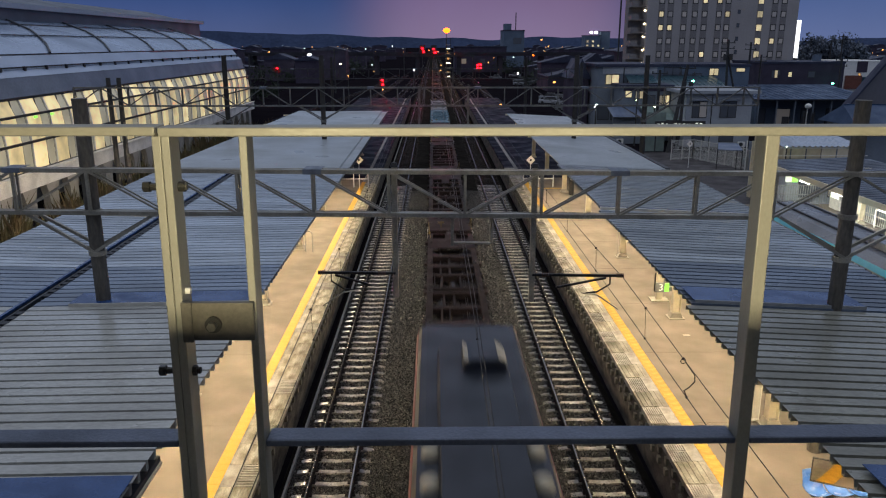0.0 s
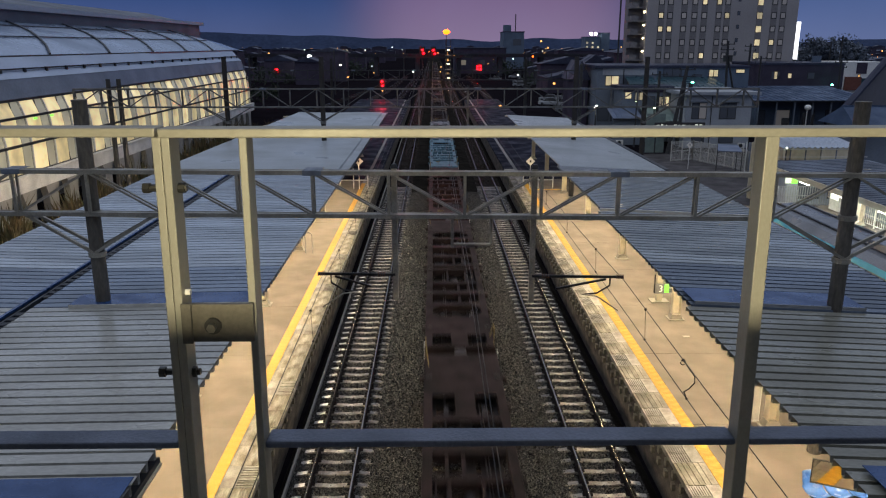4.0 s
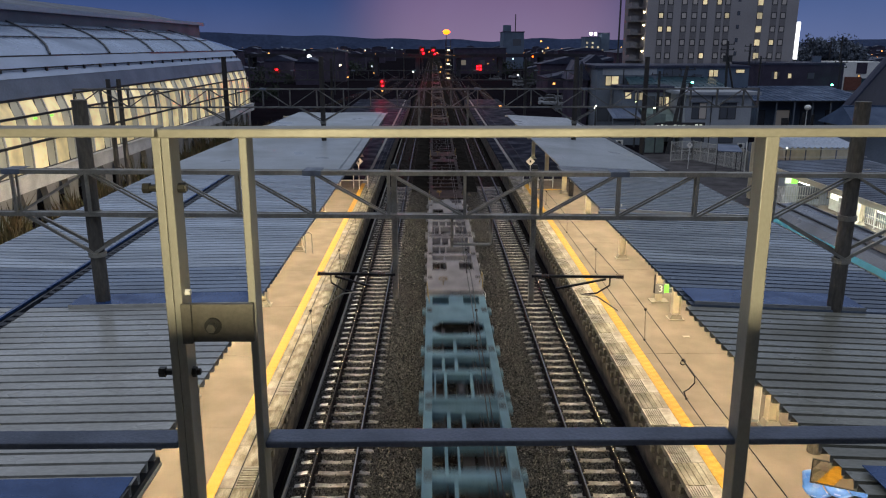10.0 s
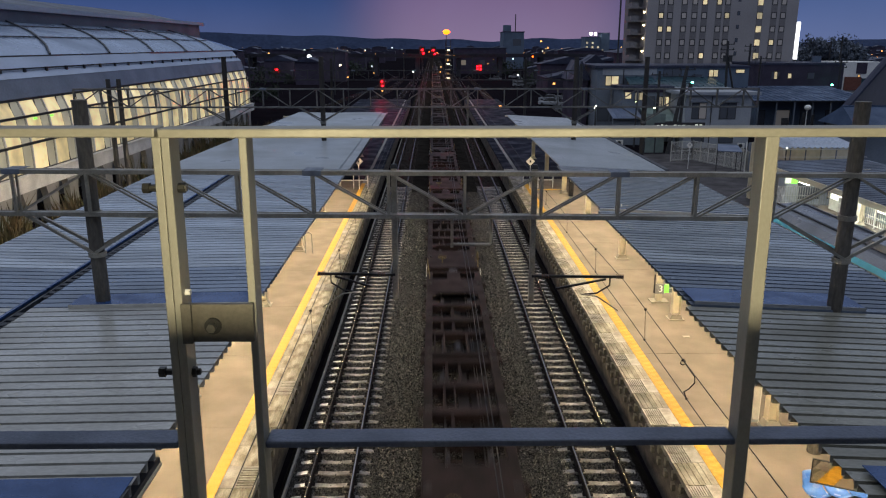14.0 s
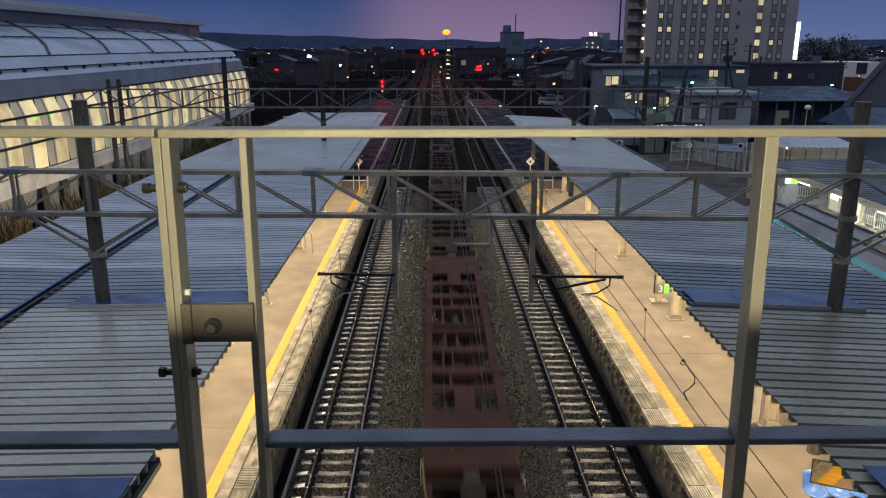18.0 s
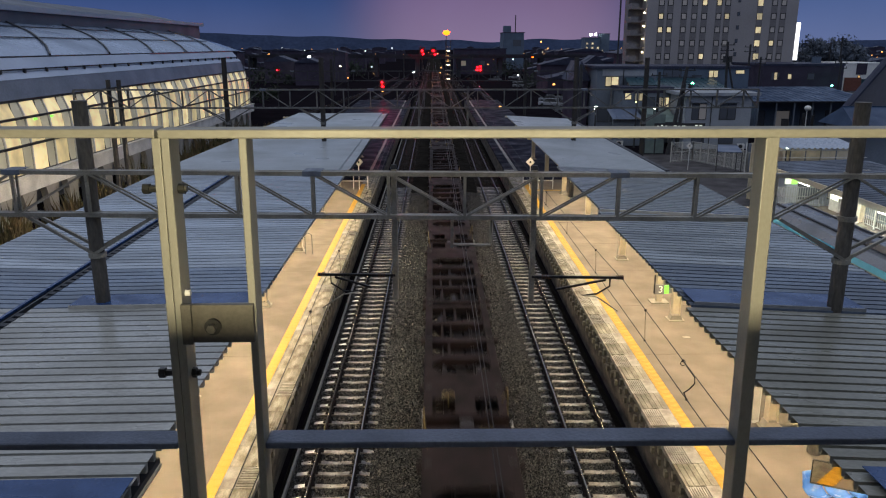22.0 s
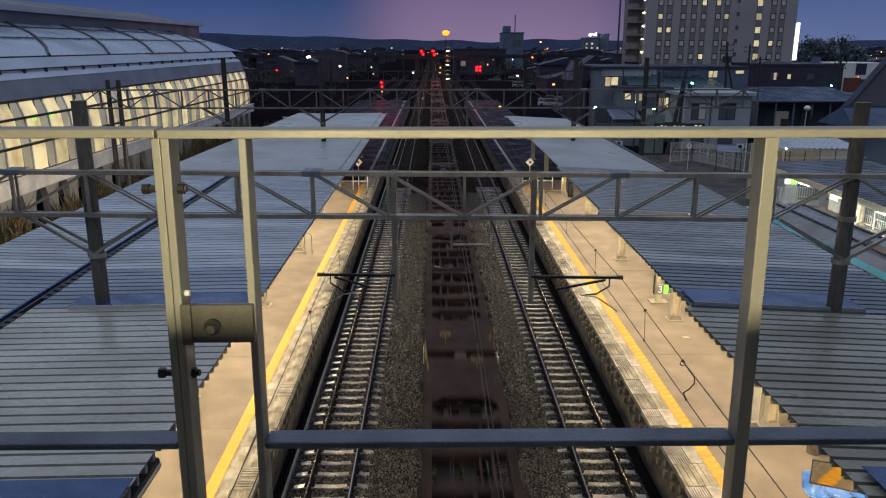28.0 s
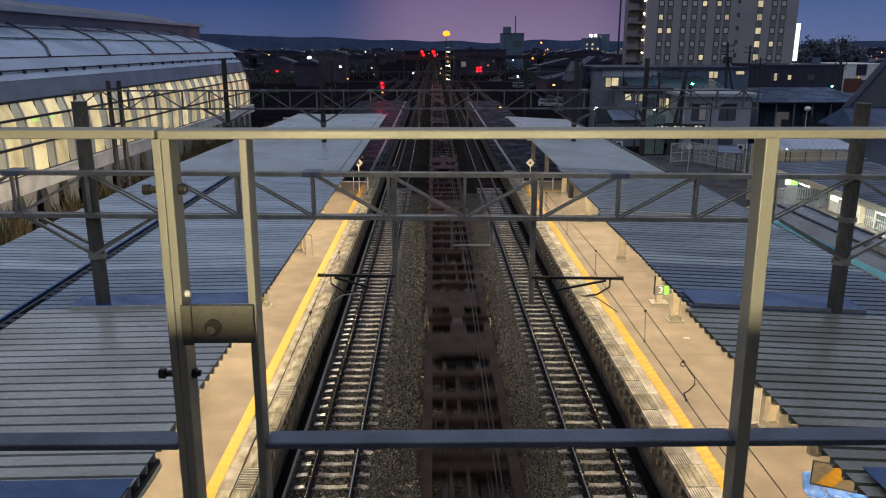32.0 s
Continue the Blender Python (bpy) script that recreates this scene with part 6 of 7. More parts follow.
for k in range(3):
    g.box(2.0 + k * 0.35, 2.2 + k * 0.35, 106, 106.2, 0.0, 0.35)
solid("ground_signal", g, M_orange_dim, "low amber ground signal between the tracks", "signal", "signals", at=(2.2, 106, -0.2))


# ---- town beyond the tracks ----
M_hotel = surface("hotel_tile_wall", (0.36, 0.335, 0.33), 0.7, vary=0.12, scale=0.15, fine=3)
M_hotel_strip = surface("hotel_dark_strip", (0.22, 0.205, 0.205), 0.7, vary=0.2)
M_win = glass("dark_window", (0.10, 0.11, 0.13), 0.15)
M_winlit = glow("lit_window", (1.0, 0.82, 0.48), 0.75, vary=0.35, scale=1.5, jitter=0.6)
M_wincold = glow("curtained_window", (0.70, 0.65, 0.62), 0.075, jitter=0.6)
M_winwarm = glow("dim_warm_window", (1.0, 0.85, 0.6), 0.11, jitter=0.4)
M_bluewall = surface("blue_grey_wall", (0.11, 0.15, 0.21), 0.7, vary=0.2, scale=0.3, fine=4)
# wall and roof tones are tinted blue-purple to stand in for haze
M_palewall = surface("pale_render_wall", (0.16, 0.19, 0.235), 0.75, vary=0.2, scale=0.4, fine=6)
M_darkwall = surface("hazed_dark_wall", (0.075, 0.064, 0.092), 0.9, spec=0.05, vary=0.3, scale=0.3, fine=4)
M_tileroof = surface("hazed_slate_roof", (0.052, 0.058, 0.095), 0.65, spec=0.15, vary=0.3, scale=0.5, fine=6, wet=0.1)
M_housewhite = surface("white_house_wall", (0.345, 0.37, 0.405), 0.75, vary=0.18, scale=0.5, fine=6)
M_brownwall = surface("hazed_brown_cladding", (0.060, 0.052, 0.080), 0.8, spec=0.2, vary=0.25, scale=0.4, fine=5)
M_redwood = surface("red_timber", (0.17, 0.055, 0.035), 0.7, vary=0.25)
M_blueroof = surface("blue_sheet_roof", (0.028, 0.065, 0.14), 0.5, spec=0.15, vary=0.3, scale=0.4, fine=6, wet=0.15)
M_paleroof = surface("pale_blue_sheet_roof", (0.12, 0.16, 0.25), 0.5, vary=0.2, scale=0.5, fine=6, wet=0.1)
M_hiproof = surface("dusky_blue_sheet_roof", (0.045, 0.078, 0.15), 0.55, spec=0.2, vary=0.25, scale=0.5, fine=6, wet=0.1)
M_translucent = surface("translucent_sheeting", (0.42, 0.49, 0.60), 0.3, vary=0.35, scale=0.8, fine=10)
M_whitebar = glow("white_light_column", (0.95, 0.97, 1.0), 1.8)


def window(t, x0, x1, y, z0, z1, mat, w=0.07):
    f = part("window", Geo().box(x0 - w, x1 + w, y - 0.03, y + 0.02, z0 - w, z0).box(x0 - w, x1 + w, y - 0.03, y + 0.02, z1, z1 + w)
             .box(x0 - w, x0, y - 0.03, y + 0.02, z0, z1).box(x1, x1 + w, y - 0.03, y + 0.02, z0, z1), M_dark, t)
    part("pane", Geo().box(x0, x1, y - 0.012, y + 0.02, z0, z1), mat, f)


def hotel():
    Y = 167.0
    x0, x1 = 45.3, 77.4
    t = thing("hotel_tower", (60, Y, -0.55), "tall beige hotel block with small windows, some of them lit", "building", "town buildings")
    part("wall", Geo().box(x0, x1, Y, Y + 14, -0.55, 34), M_hotel, t, "beige tiled wall")
    part("roof_edge", Geo().box(x0 - 0.2, x1 + 0.2, Y - 0.2, Y + 14.2, 34, 34.8), M_hotel_strip, t)
    cols = (48.3, 50.2, 53.16, 55.38, 57.47, 60.52, 62.34, 69.28, 72.3, 74.24)
    lit = {(0, 4), (6, 4), (0, 3), (1, 3), (4, 5), (5, 5), (4, 1), (8, 2)}
    for i, x in enumerate(cols):
        part("wall_strip", Geo().box(x - 0.65, x + 0.65, Y - 0.06, Y, 5.5, 34), M_hotel_strip, t, "dark recessed strip")
        for k in range(1, 11):
            z = 5.72 + k * 2.75 - (0.0 if i != 7 else 0.15)
            if i == 7:
                window(t, x - 0.55, x + 0.55, Y - 0.07, z, z + 1.25, M_winlit)
            else:
                window(t, x - 0.42, x + 0.42, Y - 0.07, z, z + 1.0, M_winlit if (i, k) in lit else M_wincold, 0.16)
    for k in range(8):
        window(t, 64.55, 65.0, Y - 0.07, 9.1 + k * 2.75, 9.8 + k * 2.75, M_win)
    for k in range(0, 11):
        z = 5.2 + k * 2.7
        s = part("stair_landing", Geo().box(x0 - 3.0, x0, Y + 1, Y + 4, z, z + 0.25), M_hotel_strip, t, "outdoor stair landing")
        part("stair_parapet", Geo().box(x0 - 3.1, x0 - 3.0, Y + 0.9, Y + 4, z, z + 1.2), M_hotel_strip, s)
        part("stair_parapet", Geo().box(x0 - 3.0, x0 - 1.5, Y + 0.9, Y + 1.0, z, z + 1.2), M_hotel_strip, s)
        part("stair_lamp", Geo().ball((x0 - 0.32, Y + 0.85, z + 1.98), 0.2, 8, 5), M_winlamp, s, "warm stair lamp")
    part("stair_core", Geo().box(x0 - 3.0, x0, Y + 4, Y + 7, -0.55, 34), M_hotel_strip, t)
    s = thing("light_column_sign", (79.9, Y + 4, -0.55), "tall white glowing column sign beside the hotel", "sign")
    part("light_column", Geo().box(79.5, 80.2, Y + 4, Y + 4.6, 8.15, 16.1), M_whitebar, s)
    part("mast", Geo().box(79.6, 80.1, Y + 4.1, Y + 4.5, -0.55, 8.15), M_dark, s)


hotel()


def block(name, x0, x1, y0, y1, h, wall, roof, label, windows=(), over=0.3, gable=0.0):
    t = thing(name, ((x0 + x1) / 2, y0, -0.55), label, "building", "town buildings")
    part("wall", Geo().box(x0, x1, y0, y1, -0.55, h), wall, t)
    if gable:
        p = [(x0 - over, h), (x1 + over, h), ((x0 + x1) / 2, h + gable)]
        part("roof", Geo().prism(p, y0 - over, y1 + over), roof, t)
    else:
        part("roof", Geo().box(x0 - over, x1 + over, y0 - over, y1 + over, h, h + 0.35), roof, t)
    for a, b, c, d, m in windows:
        window(t, a, b, y0 - 0.02, c, d, m)
    return t


def lean_to(t, x0, x1, y0, y1, z0, z1, mat, label, ribs=0.0):
    """A sloping sheet roof from the low front edge (y0, z0) to the high back edge (y1, z1)."""
    g = Geo().add([(x0, y0, z0), (x1, y0, z0), (x1, y1, z1), (x0, y1, z1), (x0, y0, z0 - 0.12), (x1, y0, z0 - 0.12), (x1, y1, z1 - 0.12), (x0, y1, z1 - 0.12)],
                  [(0, 1, 2, 3), (7, 6, 5, 4), (0, 4, 5, 1), (1, 5, 6, 2), (2, 6, 7, 3), (3, 7, 4, 0)])
    r = part("lean_to_roof", g, mat, t, label)
    k = 0
    while ribs and x0 + (k + 1) * ribs < x1:
        k += 1
        part("roof_seam", Geo().bar((x0 + k * ribs, y0, z0 + 0.02), (x0 + k * ribs, y1, z1 + 0.02), 0.06, 0.05), mat, r)
    part("eaves_gutter", Geo().box(x0, x1, y0 - 0.12, y0 - 0.01, z0 - 0.14, z0 - 0.02), M_dark, r)


def air_unit(x, y, z):
    u = thing("air_conditioner", (x, y, z), "small pale outdoor air conditioner against a house wall", "air conditioner", "air conditioners")
    part("case", Geo().box(x - 0.4, x + 0.4, y - 0.36, y - 0.04, z, z + 0.62), M_white, u, bevel=0.02)
    part("fan_grille", Geo().tube((x - 0.1, y - 0.39, z + 0.31), (x - 0.1, y - 0.355, z + 0.31), 0.24, 16), M_dark, u)


def house_row():
    t = block("office_building", 21.2, 28.9, 100, 112, 8.3, M_palewall, M_tileroof, "grey two-storey office with a lit upper window",
              ((22.35, 23.05, 6.15, 7.3, M_winlit), (23.1, 24.0, 6.15, 7.3, M_winlit), (25.2, 27.6, 5.9, 7.0, M_wincold), (21.5, 22.9, 1.6, 3.2, M_win), (23.2, 24.4, 1.6, 3.2, M_win)))
    part("upper_band", Geo().box(21.9, 28.9, 99.93, 100, 7.45, 8.28), M_housewhite, t, "paler band under the eaves")
    part("downpipe", Geo().tube((24.62, 99.9, -0.5), (24.62, 99.9, 8.2), 0.06, 8), M_dark, t)
    lean_to(t, 24.8, 28.4, 97.2, 99.95, 6.4, 7.25, M_tealroof, "teal sheet roof over a balcony", 0.6)
    part("balcony_rail", Geo().box(24.8, 28.4, 97.3, 97.36, 5.0, 5.75), M_palewall, t)
    t = block("dark_gable_shed", 18.9, 20.9, 104, 112, 6.6, M_darkwall, M_tileroof, "narrow dark shed with a steep roof", (), gable=2.6)
    part("shed_door", Geo().box(19.3, 20.4, 103.95, 104, -0.5, 2.0), M_brownwall, t)
    t = block("shop_house", 23.4, 29.4, 95, 99.7, 5.95, M_palewall, M_tileroof, "low shop with lit windows under a pale sloping awning",
              ((23.75, 24.5, 4.8, 5.75, M_winlit), (25.0, 25.45, 4.65, 5.5, M_winwarm), (25.5, 25.95, 4.65, 5.5, M_winlit), (27.9, 28.3, 3.3, 5.0, M_winwarm), (28.4, 28.75, 3.3, 5.0, M_winlit), (28.85, 29.2, 3.3, 5.0, M_winlit), (26.4, 27.4, 3.6, 5.0, M_win)))
    part("sign_band", Geo().box(23.5, 29.3, 94.9, 95, 5.55, 5.9), M_darkwall, t)
    lean_to(t, 25.6, 29.1, 90.0, 94.9, 2.5, 3.75, M_paleawning, "pale green sloping awning", 0.5)
    for x in (25.8, 27.4, 28.9):
        part("awning_post", Geo().bar((x, 90.1, -0.55), (x, 90.1, 2.45), 0.1, 0.1), M_dark, t)
    lean_to(t, 21.6, 25.2, 91.5, 95, 2.7, 3.6, M_paleroof, "pale sheet roof of a porch", 0.6)
    part("porch_wall", Geo().box(21.7, 25.1, 92.0, 92.15, -0.55, 2.65), M_palewall, t)
    air_unit(22.6, 91.95, -0.55)
    t = block("station_office", 29.2, 45.8, 112, 124, 8.0, M_bluewall, M_tileroof, "blue-grey railway office with small lit windows",
              ((40.0, 40.6, 6.8, 7.7, M_winlit), (40.65, 41.25, 6.8, 7.7, M_winlit), (43.9, 45.1, 7.3, 7.75, M_winlit), (37.6, 38.85, 6.05, 7.0, M_win), (33.4, 34.6, 6.85, 7.85, M_win), (34.7, 35.9, 6.85, 7.85, M_win), (30.2, 31.4, 6.85, 7.8, M_win)), over=0.15)
    lean_to(t, 29.9, 40.5, 103.6, 111.9, 5.3, 6.7, M_tealroof, "teal sheet roof of the ground floor", 0.75)
    part("ground_floor", Geo().box(30.2, 40.2, 104.2, 111.9, -0.55, 5.1), M_bluewall, t)
    for k in range(5):
        window(t, 30.9 + k * 1.8, 32.1 + k * 1.8, 104.18, 2.4, 3.8, M_win)
    t = block("flat_roof_house", 29.4, 37.1, 89, 98, 5.62, M_housewhite, M_housewhite, "pale two-storey house with a flat overhanging roof",
              ((30.2, 30.95, 2.9, 4.65, M_win), (31.0, 31.8, 2.9, 4.65, M_wincold), (33.45, 34.3, 2.9, 4.65, M_win), (34.35, 35.25, 2.9, 4.65, M_win), (30.4, 31.8, 0.1, 1.8, M_win), (33.6, 35.2, 0.1, 1.8, M_win)), over=0.7)
    for x in (30.9, 34.4):
        part("window_hood", Geo().box(x - 0.95, x + 1.1, 88.6, 89, 4.78, 4.86), M_palewall, t)
    part("downpipe", Geo().tube((32.4, 88.92, -0.5), (32.4, 88.92, 5.5), 0.05, 8), M_dark, t)
    air_unit(36.2, 88.97, -0.55)
    t = block("dark_block", 59.8, 74.5, 140, 155, 7.7, M_brownwall, M_tileroof, "dark brown low block with a few lit windows",
              ((61.4, 61.8, 5.25, 6.5, M_win), (61.9, 62.4, 5.25, 6.5, M_winlit), (62.5, 62.8, 5.7, 6.5, M_win), (64.4, 65.0, 5.4, 6.2, M_winlit), (68.0, 69.2, 5.3, 6.3, M_win)), over=0.12)
    part("roof_tank", Geo().tube((72.2, 146, 8.05), (72.2, 146, 9.2), 0.8, 14), M_bluewall, t)


M_tealroof = surface("teal_sheet_roof", (0.028, 0.08, 0.105), 0.4, vary=0.3, scale=0.5, fine=6, wet=0.12)
M_paleawning = surface("pale_green_awning", (0.22, 0.30, 0.28), 0.6, vary=0.25, scale=0.6, fine=8)
house_row()


def white_office():
    t = block("white_office", 83.1, 92.6, 158, 170, 7.5, M_white, M_white, "white modern office block at the edge of town", ((87.1, 87.5, 4.3, 5.3, M_winamber),), over=0.05)
    part("dark_panel", Geo().box(86.6, 88.75, 157.9, 158, 5.5, 7.7), M_darkwall, t, "dark cladding panel")
    part("dark_edge", Geo().box(83.0, 83.7, 157.9, 158, 2.0, 7.7), M_bluewall, t, "blue-grey corner strip")
    part("porch", Geo().box(84.4, 87.7, 157.6, 158, 2.2, 4.9), M_redwood, t, "red-brown timber porch")
    part("green_wing", Geo().box(87.8, 92.4, 157.5, 158, 2.0, 4.6), M_tealroof, t, "dull green side wing")


white_office()


def low_shop():
    t = thing("low_shop", (48, 100, -0.55), "low open shop with a glossy blue sheet roof on posts", "building", "town buildings")
    lean_to(t, 41.9, 58.0, 99.8, 113.0, 4.2, 5.4, M_blueroof, "glossy wet blue roof sheeting", 0.9)
    part("wall", Geo().box(42.4, 57.6, 104.0, 104.3, -0.55, 4.4), M_bluewall, t)
    part("side_wall", Geo().box(42.2, 42.5, 100.2, 104.0, -0.55, 4.1), M_bluewall, t)
    for k in range(7):
        part("post", Geo().bar((42.6 + k * 2.4, 100.1, -0.55), (42.6 + k * 2.4, 100.1, 4.05), 0.16, 0.16), M_palewall, t)
    for k in range(4):
        window(t, 43.4 + k * 3.4, 45.2 + k * 3.4, 103.96, 0.3, 2.6, M_wincold if k == 1 else M_win)


low_shop()
for a, b, c in ((43.6, 44.4, 2.4), (46.2, 46.5, 3.0), (47.3, 47.6, 2.8)):
    solid("yard_post", Geo().box(a, b, 95.0, 95.2, -0.55, c), M_dark, "dark post or board standing in the shop yard", "post", at=(a, 95, -0.55))
solid("satellite_dish", Geo().ball((46.9, 95.5, 3.65), 0.42, 14, 8, 0.8).tube((46.9, 95.6, -0.55), (46.9, 95.6, 3.5), 0.06, 8), M_white, "round white dish on a post in the yard", "dish", at=(46.9, 95.5, -0.55))


def gable_shed():
    t = thing("gable_shed", (55, 90, -0.55), "large grey gable front with a steep dark edge", "building", "town buildings")
    p = [(49.4, -0.55), (62.2, -0.55), (62.2, 4.6), (55.8, 13.0), (49.4, 4.6)]
    part("wall", Geo().prism(p, 90, 91.0), M_shedwall, t, "grey-lilac gable wall")
    for s_ in (-1, 1):
        a, b = (55.8, 13.36), (55.8 + s_ * 7.0, 4.12)
        part("roof", Geo().add([(a[0], 89.8, a[1]), (b[0], 89.8, b[1]), (b[0], 91.2, b[1]), (a[0], 91.2, a[1]), (a[0], 89.8, a[1] - 0.35), (b[0], 89.8, b[1] - 0.35), (b[0], 91.2, b[1] - 0.35), (a[0], 91.2, a[1] - 0.35)],
                               [(0, 1, 2, 3), (7, 6, 5, 4), (0, 4, 5, 1), (1, 5, 6, 2), (2, 6, 7, 3), (3, 7, 4, 0)]), M_tileroof, t, "steep dark roof")


M_shedwall = surface("shed_sheet_wall", (0.115, 0.115, 0.135), 0.75, vary=0.15, scale=0.4, fine=5, stretch=(1, 1, 0.3))
gable_shed()


def hip_house():
    t = thing("hip_roof_house", (46, 79, -0.55), "low house with a dusky blue hipped sheet roof", "building", "town buildings")
    part("wall", Geo().box(42.2, 57.5, 75, 81.4, -0.55, 3.3), M_palewall, t)
    x0, x1, y0, y1, z = 41.5, 58.3, 74.2, 82.0, 3.3
    v = [(x0, y0, z), (x1, y0, z), (x1, y1, z), (x0, y1, z), (42.2, 78.6, 5.12), (55.5, 78.6, 5.12)]
    r = part("roof", Geo().add(v, [(0, 1, 5, 4), (1, 2, 5), (2, 3, 4, 5), (3, 0, 4), (3, 2, 1, 0)]), M_hiproof, t, "blue roof sheeting")
    for k in range(12):
        x = x0 + 0.6 + k * 0.9
        part("snow_stop", Geo().box(x, x + 0.14, y0 + 0.28, y0 + 0.36, z + 0.06, z + 0.24), M_dark, r)
    part("ridge_cap", Geo().bar((42.2, 78.6, 5.15), (55.5, 78.6, 5.15), 0.2, 0.08), M_blueroof, r)
    part("fascia", Geo().box(x0, x1, y0 - 0.04, y0, z - 0.2, z), M_dark, t)


hip_house()


def platform_annex():
    """Sheds behind the end of the third platform."""
    t = block("platform_annex", 23.4, 30.5, 49.2, 52.6, 3.0, M_housewhite, M_navy, "low annex with a flat grey roof at the platform's end",
              ((24.2, 25.6, 1.4, 2.6, M_win), (26.2, 27.6, 1.4, 2.6, M_winwarm)), over=0.25)
    part("parapet_rail", Geo().bar((23.4, 52.7, 3.6), (30.5, 52.7, 3.6), 0.04, 0.04), M_white, t)
    s = thing("lean_to_shelter", (27.5, 56, -0.55), "open lean-to with a corrugated translucent roof and lit cream wall", "shelter")
    rows = []
    for j in range(2):
        rows.append([(24.8 + i * 0.2, 53.2 + j * 5.4, 4.12 + j * 0.5 + (0.13 if i % 2 else 0)) for i in range(29)])
    g = part("translucent_roof", Geo().sheet(rows), M_translucent, s, "pale corrugated plastic roof sheeting")
    th = g.modifiers.new("thick", "SOLIDIFY")
    th.thickness = 0.02
    for k in range(4):
        part("purlin", Geo().bar((24.7, 53.6 + k * 1.6, 4.02 + k * 0.148), (30.5, 53.6 + k * 1.6, 4.02 + k * 0.148), 0.06, 0.08), M_white, s)
    for x in (24.9, 27.6, 30.3):
        part("post", Geo().bar((x, 53.3, -0.55), (x, 53.3, 4.0), 0.1, 0.1), M_cream, s)
        part("post", Geo().bar((x, 58.4, -0.55), (x, 58.4, 4.5), 0.1, 0.1), M_cream, s)
    part("back_wall", Geo().box(24.8, 33.5, 58.6, 58.75, -0.55, 3.9), M_cream, s, "cream back wall")
    for k in range(7):
        part("wall_batten", Geo().box(25.4 + k * 1.2, 25.48 + k * 1.2, 58.55, 58.6, -0.5, 3.88), M_palewall, s)
    l = thing("tube_lamp", (29.5, 57, 3.7), "bright fluorescent tube lamp under the lean-to", "lamp", "tube lamps")
    part("tube", Geo().tube((28.3, 56.6, 3.9), (29.9, 56.6, 3.9), 0.04, 8), M_tube, l)
    part("housing", Geo().box(28.2, 30.0, 56.54, 56.66, 3.95, 4.25), M_white, l)
    c = thing("relay_cabinet", (29.7, 70, -0.55), "grey relay cabinets with pipes beside the fence", "cabinet")
    part("case", Geo().box(29.35, 30.1, 70, 70.7, -0.55, 1.6), M_conc, c, bevel=0.02)
    part("door", Geo().box(29.40, 30.05, 69.97, 70, -0.4, 1.5), M_palewall, c)
    part("upper_case", Geo().box(29.5, 30.0, 70.1, 70.6, 1.6, 2.4), M_palewall, c, bevel=0.02)
    part("pipe", Geo().tube((29.2, 70.2, -0.55), (29.2, 70.2, 2.5), 0.06, 8), M_white, c)
    part("pipe", Geo().tube((30.25, 70.2, -0.55), (30.25, 70.2, 2.2), 0.05, 8), M_conc, c)
    w = thing("bicycle_shelter", (27.0, 69.5, -0.55), "small open shelter with a pale lilac roof in the dark yard", "shelter")
    v = [(25.9, 68.6, 1.9), (27.9, 67.9, 1.9), (28.9, 71.6, 2.05), (27.2, 72.1, 2.05)]
    g = part("roof", Geo().add(v, [(0, 1, 2, 3)]), M_paleroof, w)
    th = g.modifiers.new("thick", "SOLIDIFY")
    th.thickness = 0.06
    for x, y, z in v:
        part("post", Geo().bar((x, y, -0.55), (x, y, z), 0.06, 0.06), M_dark, w)


platform_annex()
def shop_sign():
    t = thing("lit_sign_board", (29.0, 83.8, -0.55), "dark board on legs with a row of lit white characters", "sign")
    part("board", Geo().box(24.4, 30.0, 83.8, 83.9, 2.1, 2.95), M_dark, t)
    rng = random.Random(9)
    for k in range(11):
        x = 24.65 + k * 0.47
        part("character_bar", Geo().box(x, x + rng.uniform(0.2, 0.36), 83.76, 83.8, 2.4, 2.72 + rng.uniform(-0.1, 0.06)), M_signwhite, t)
    for x in (24.6, 29.8):
        part("leg", Geo().bar((x, 83.9, -0.55), (x, 83.9, 2.6), 0.12, 0.12), M_dark, t)


shop_sign()
solid("yard_hoarding", Geo().box(23.9, 26.0, 85.2, 85.32, -0.55, 3.8), surface("pale_green_boarding", (0.20, 0.26, 0.24), 0.7, vary=0.25, scale=1.5, fine=12), "pale green boarding beside the low shop", "hoarding", at=(25, 85.2, -0.55))
block("brown_gable_house", 36.6, 42.6, 190, 198, 6.5, M_brownwall, M_tileroof, "brown house with a pitched roof beyond the car park", ((38, 39.2, 3.2, 4.4, M_win),), gable=2.4)


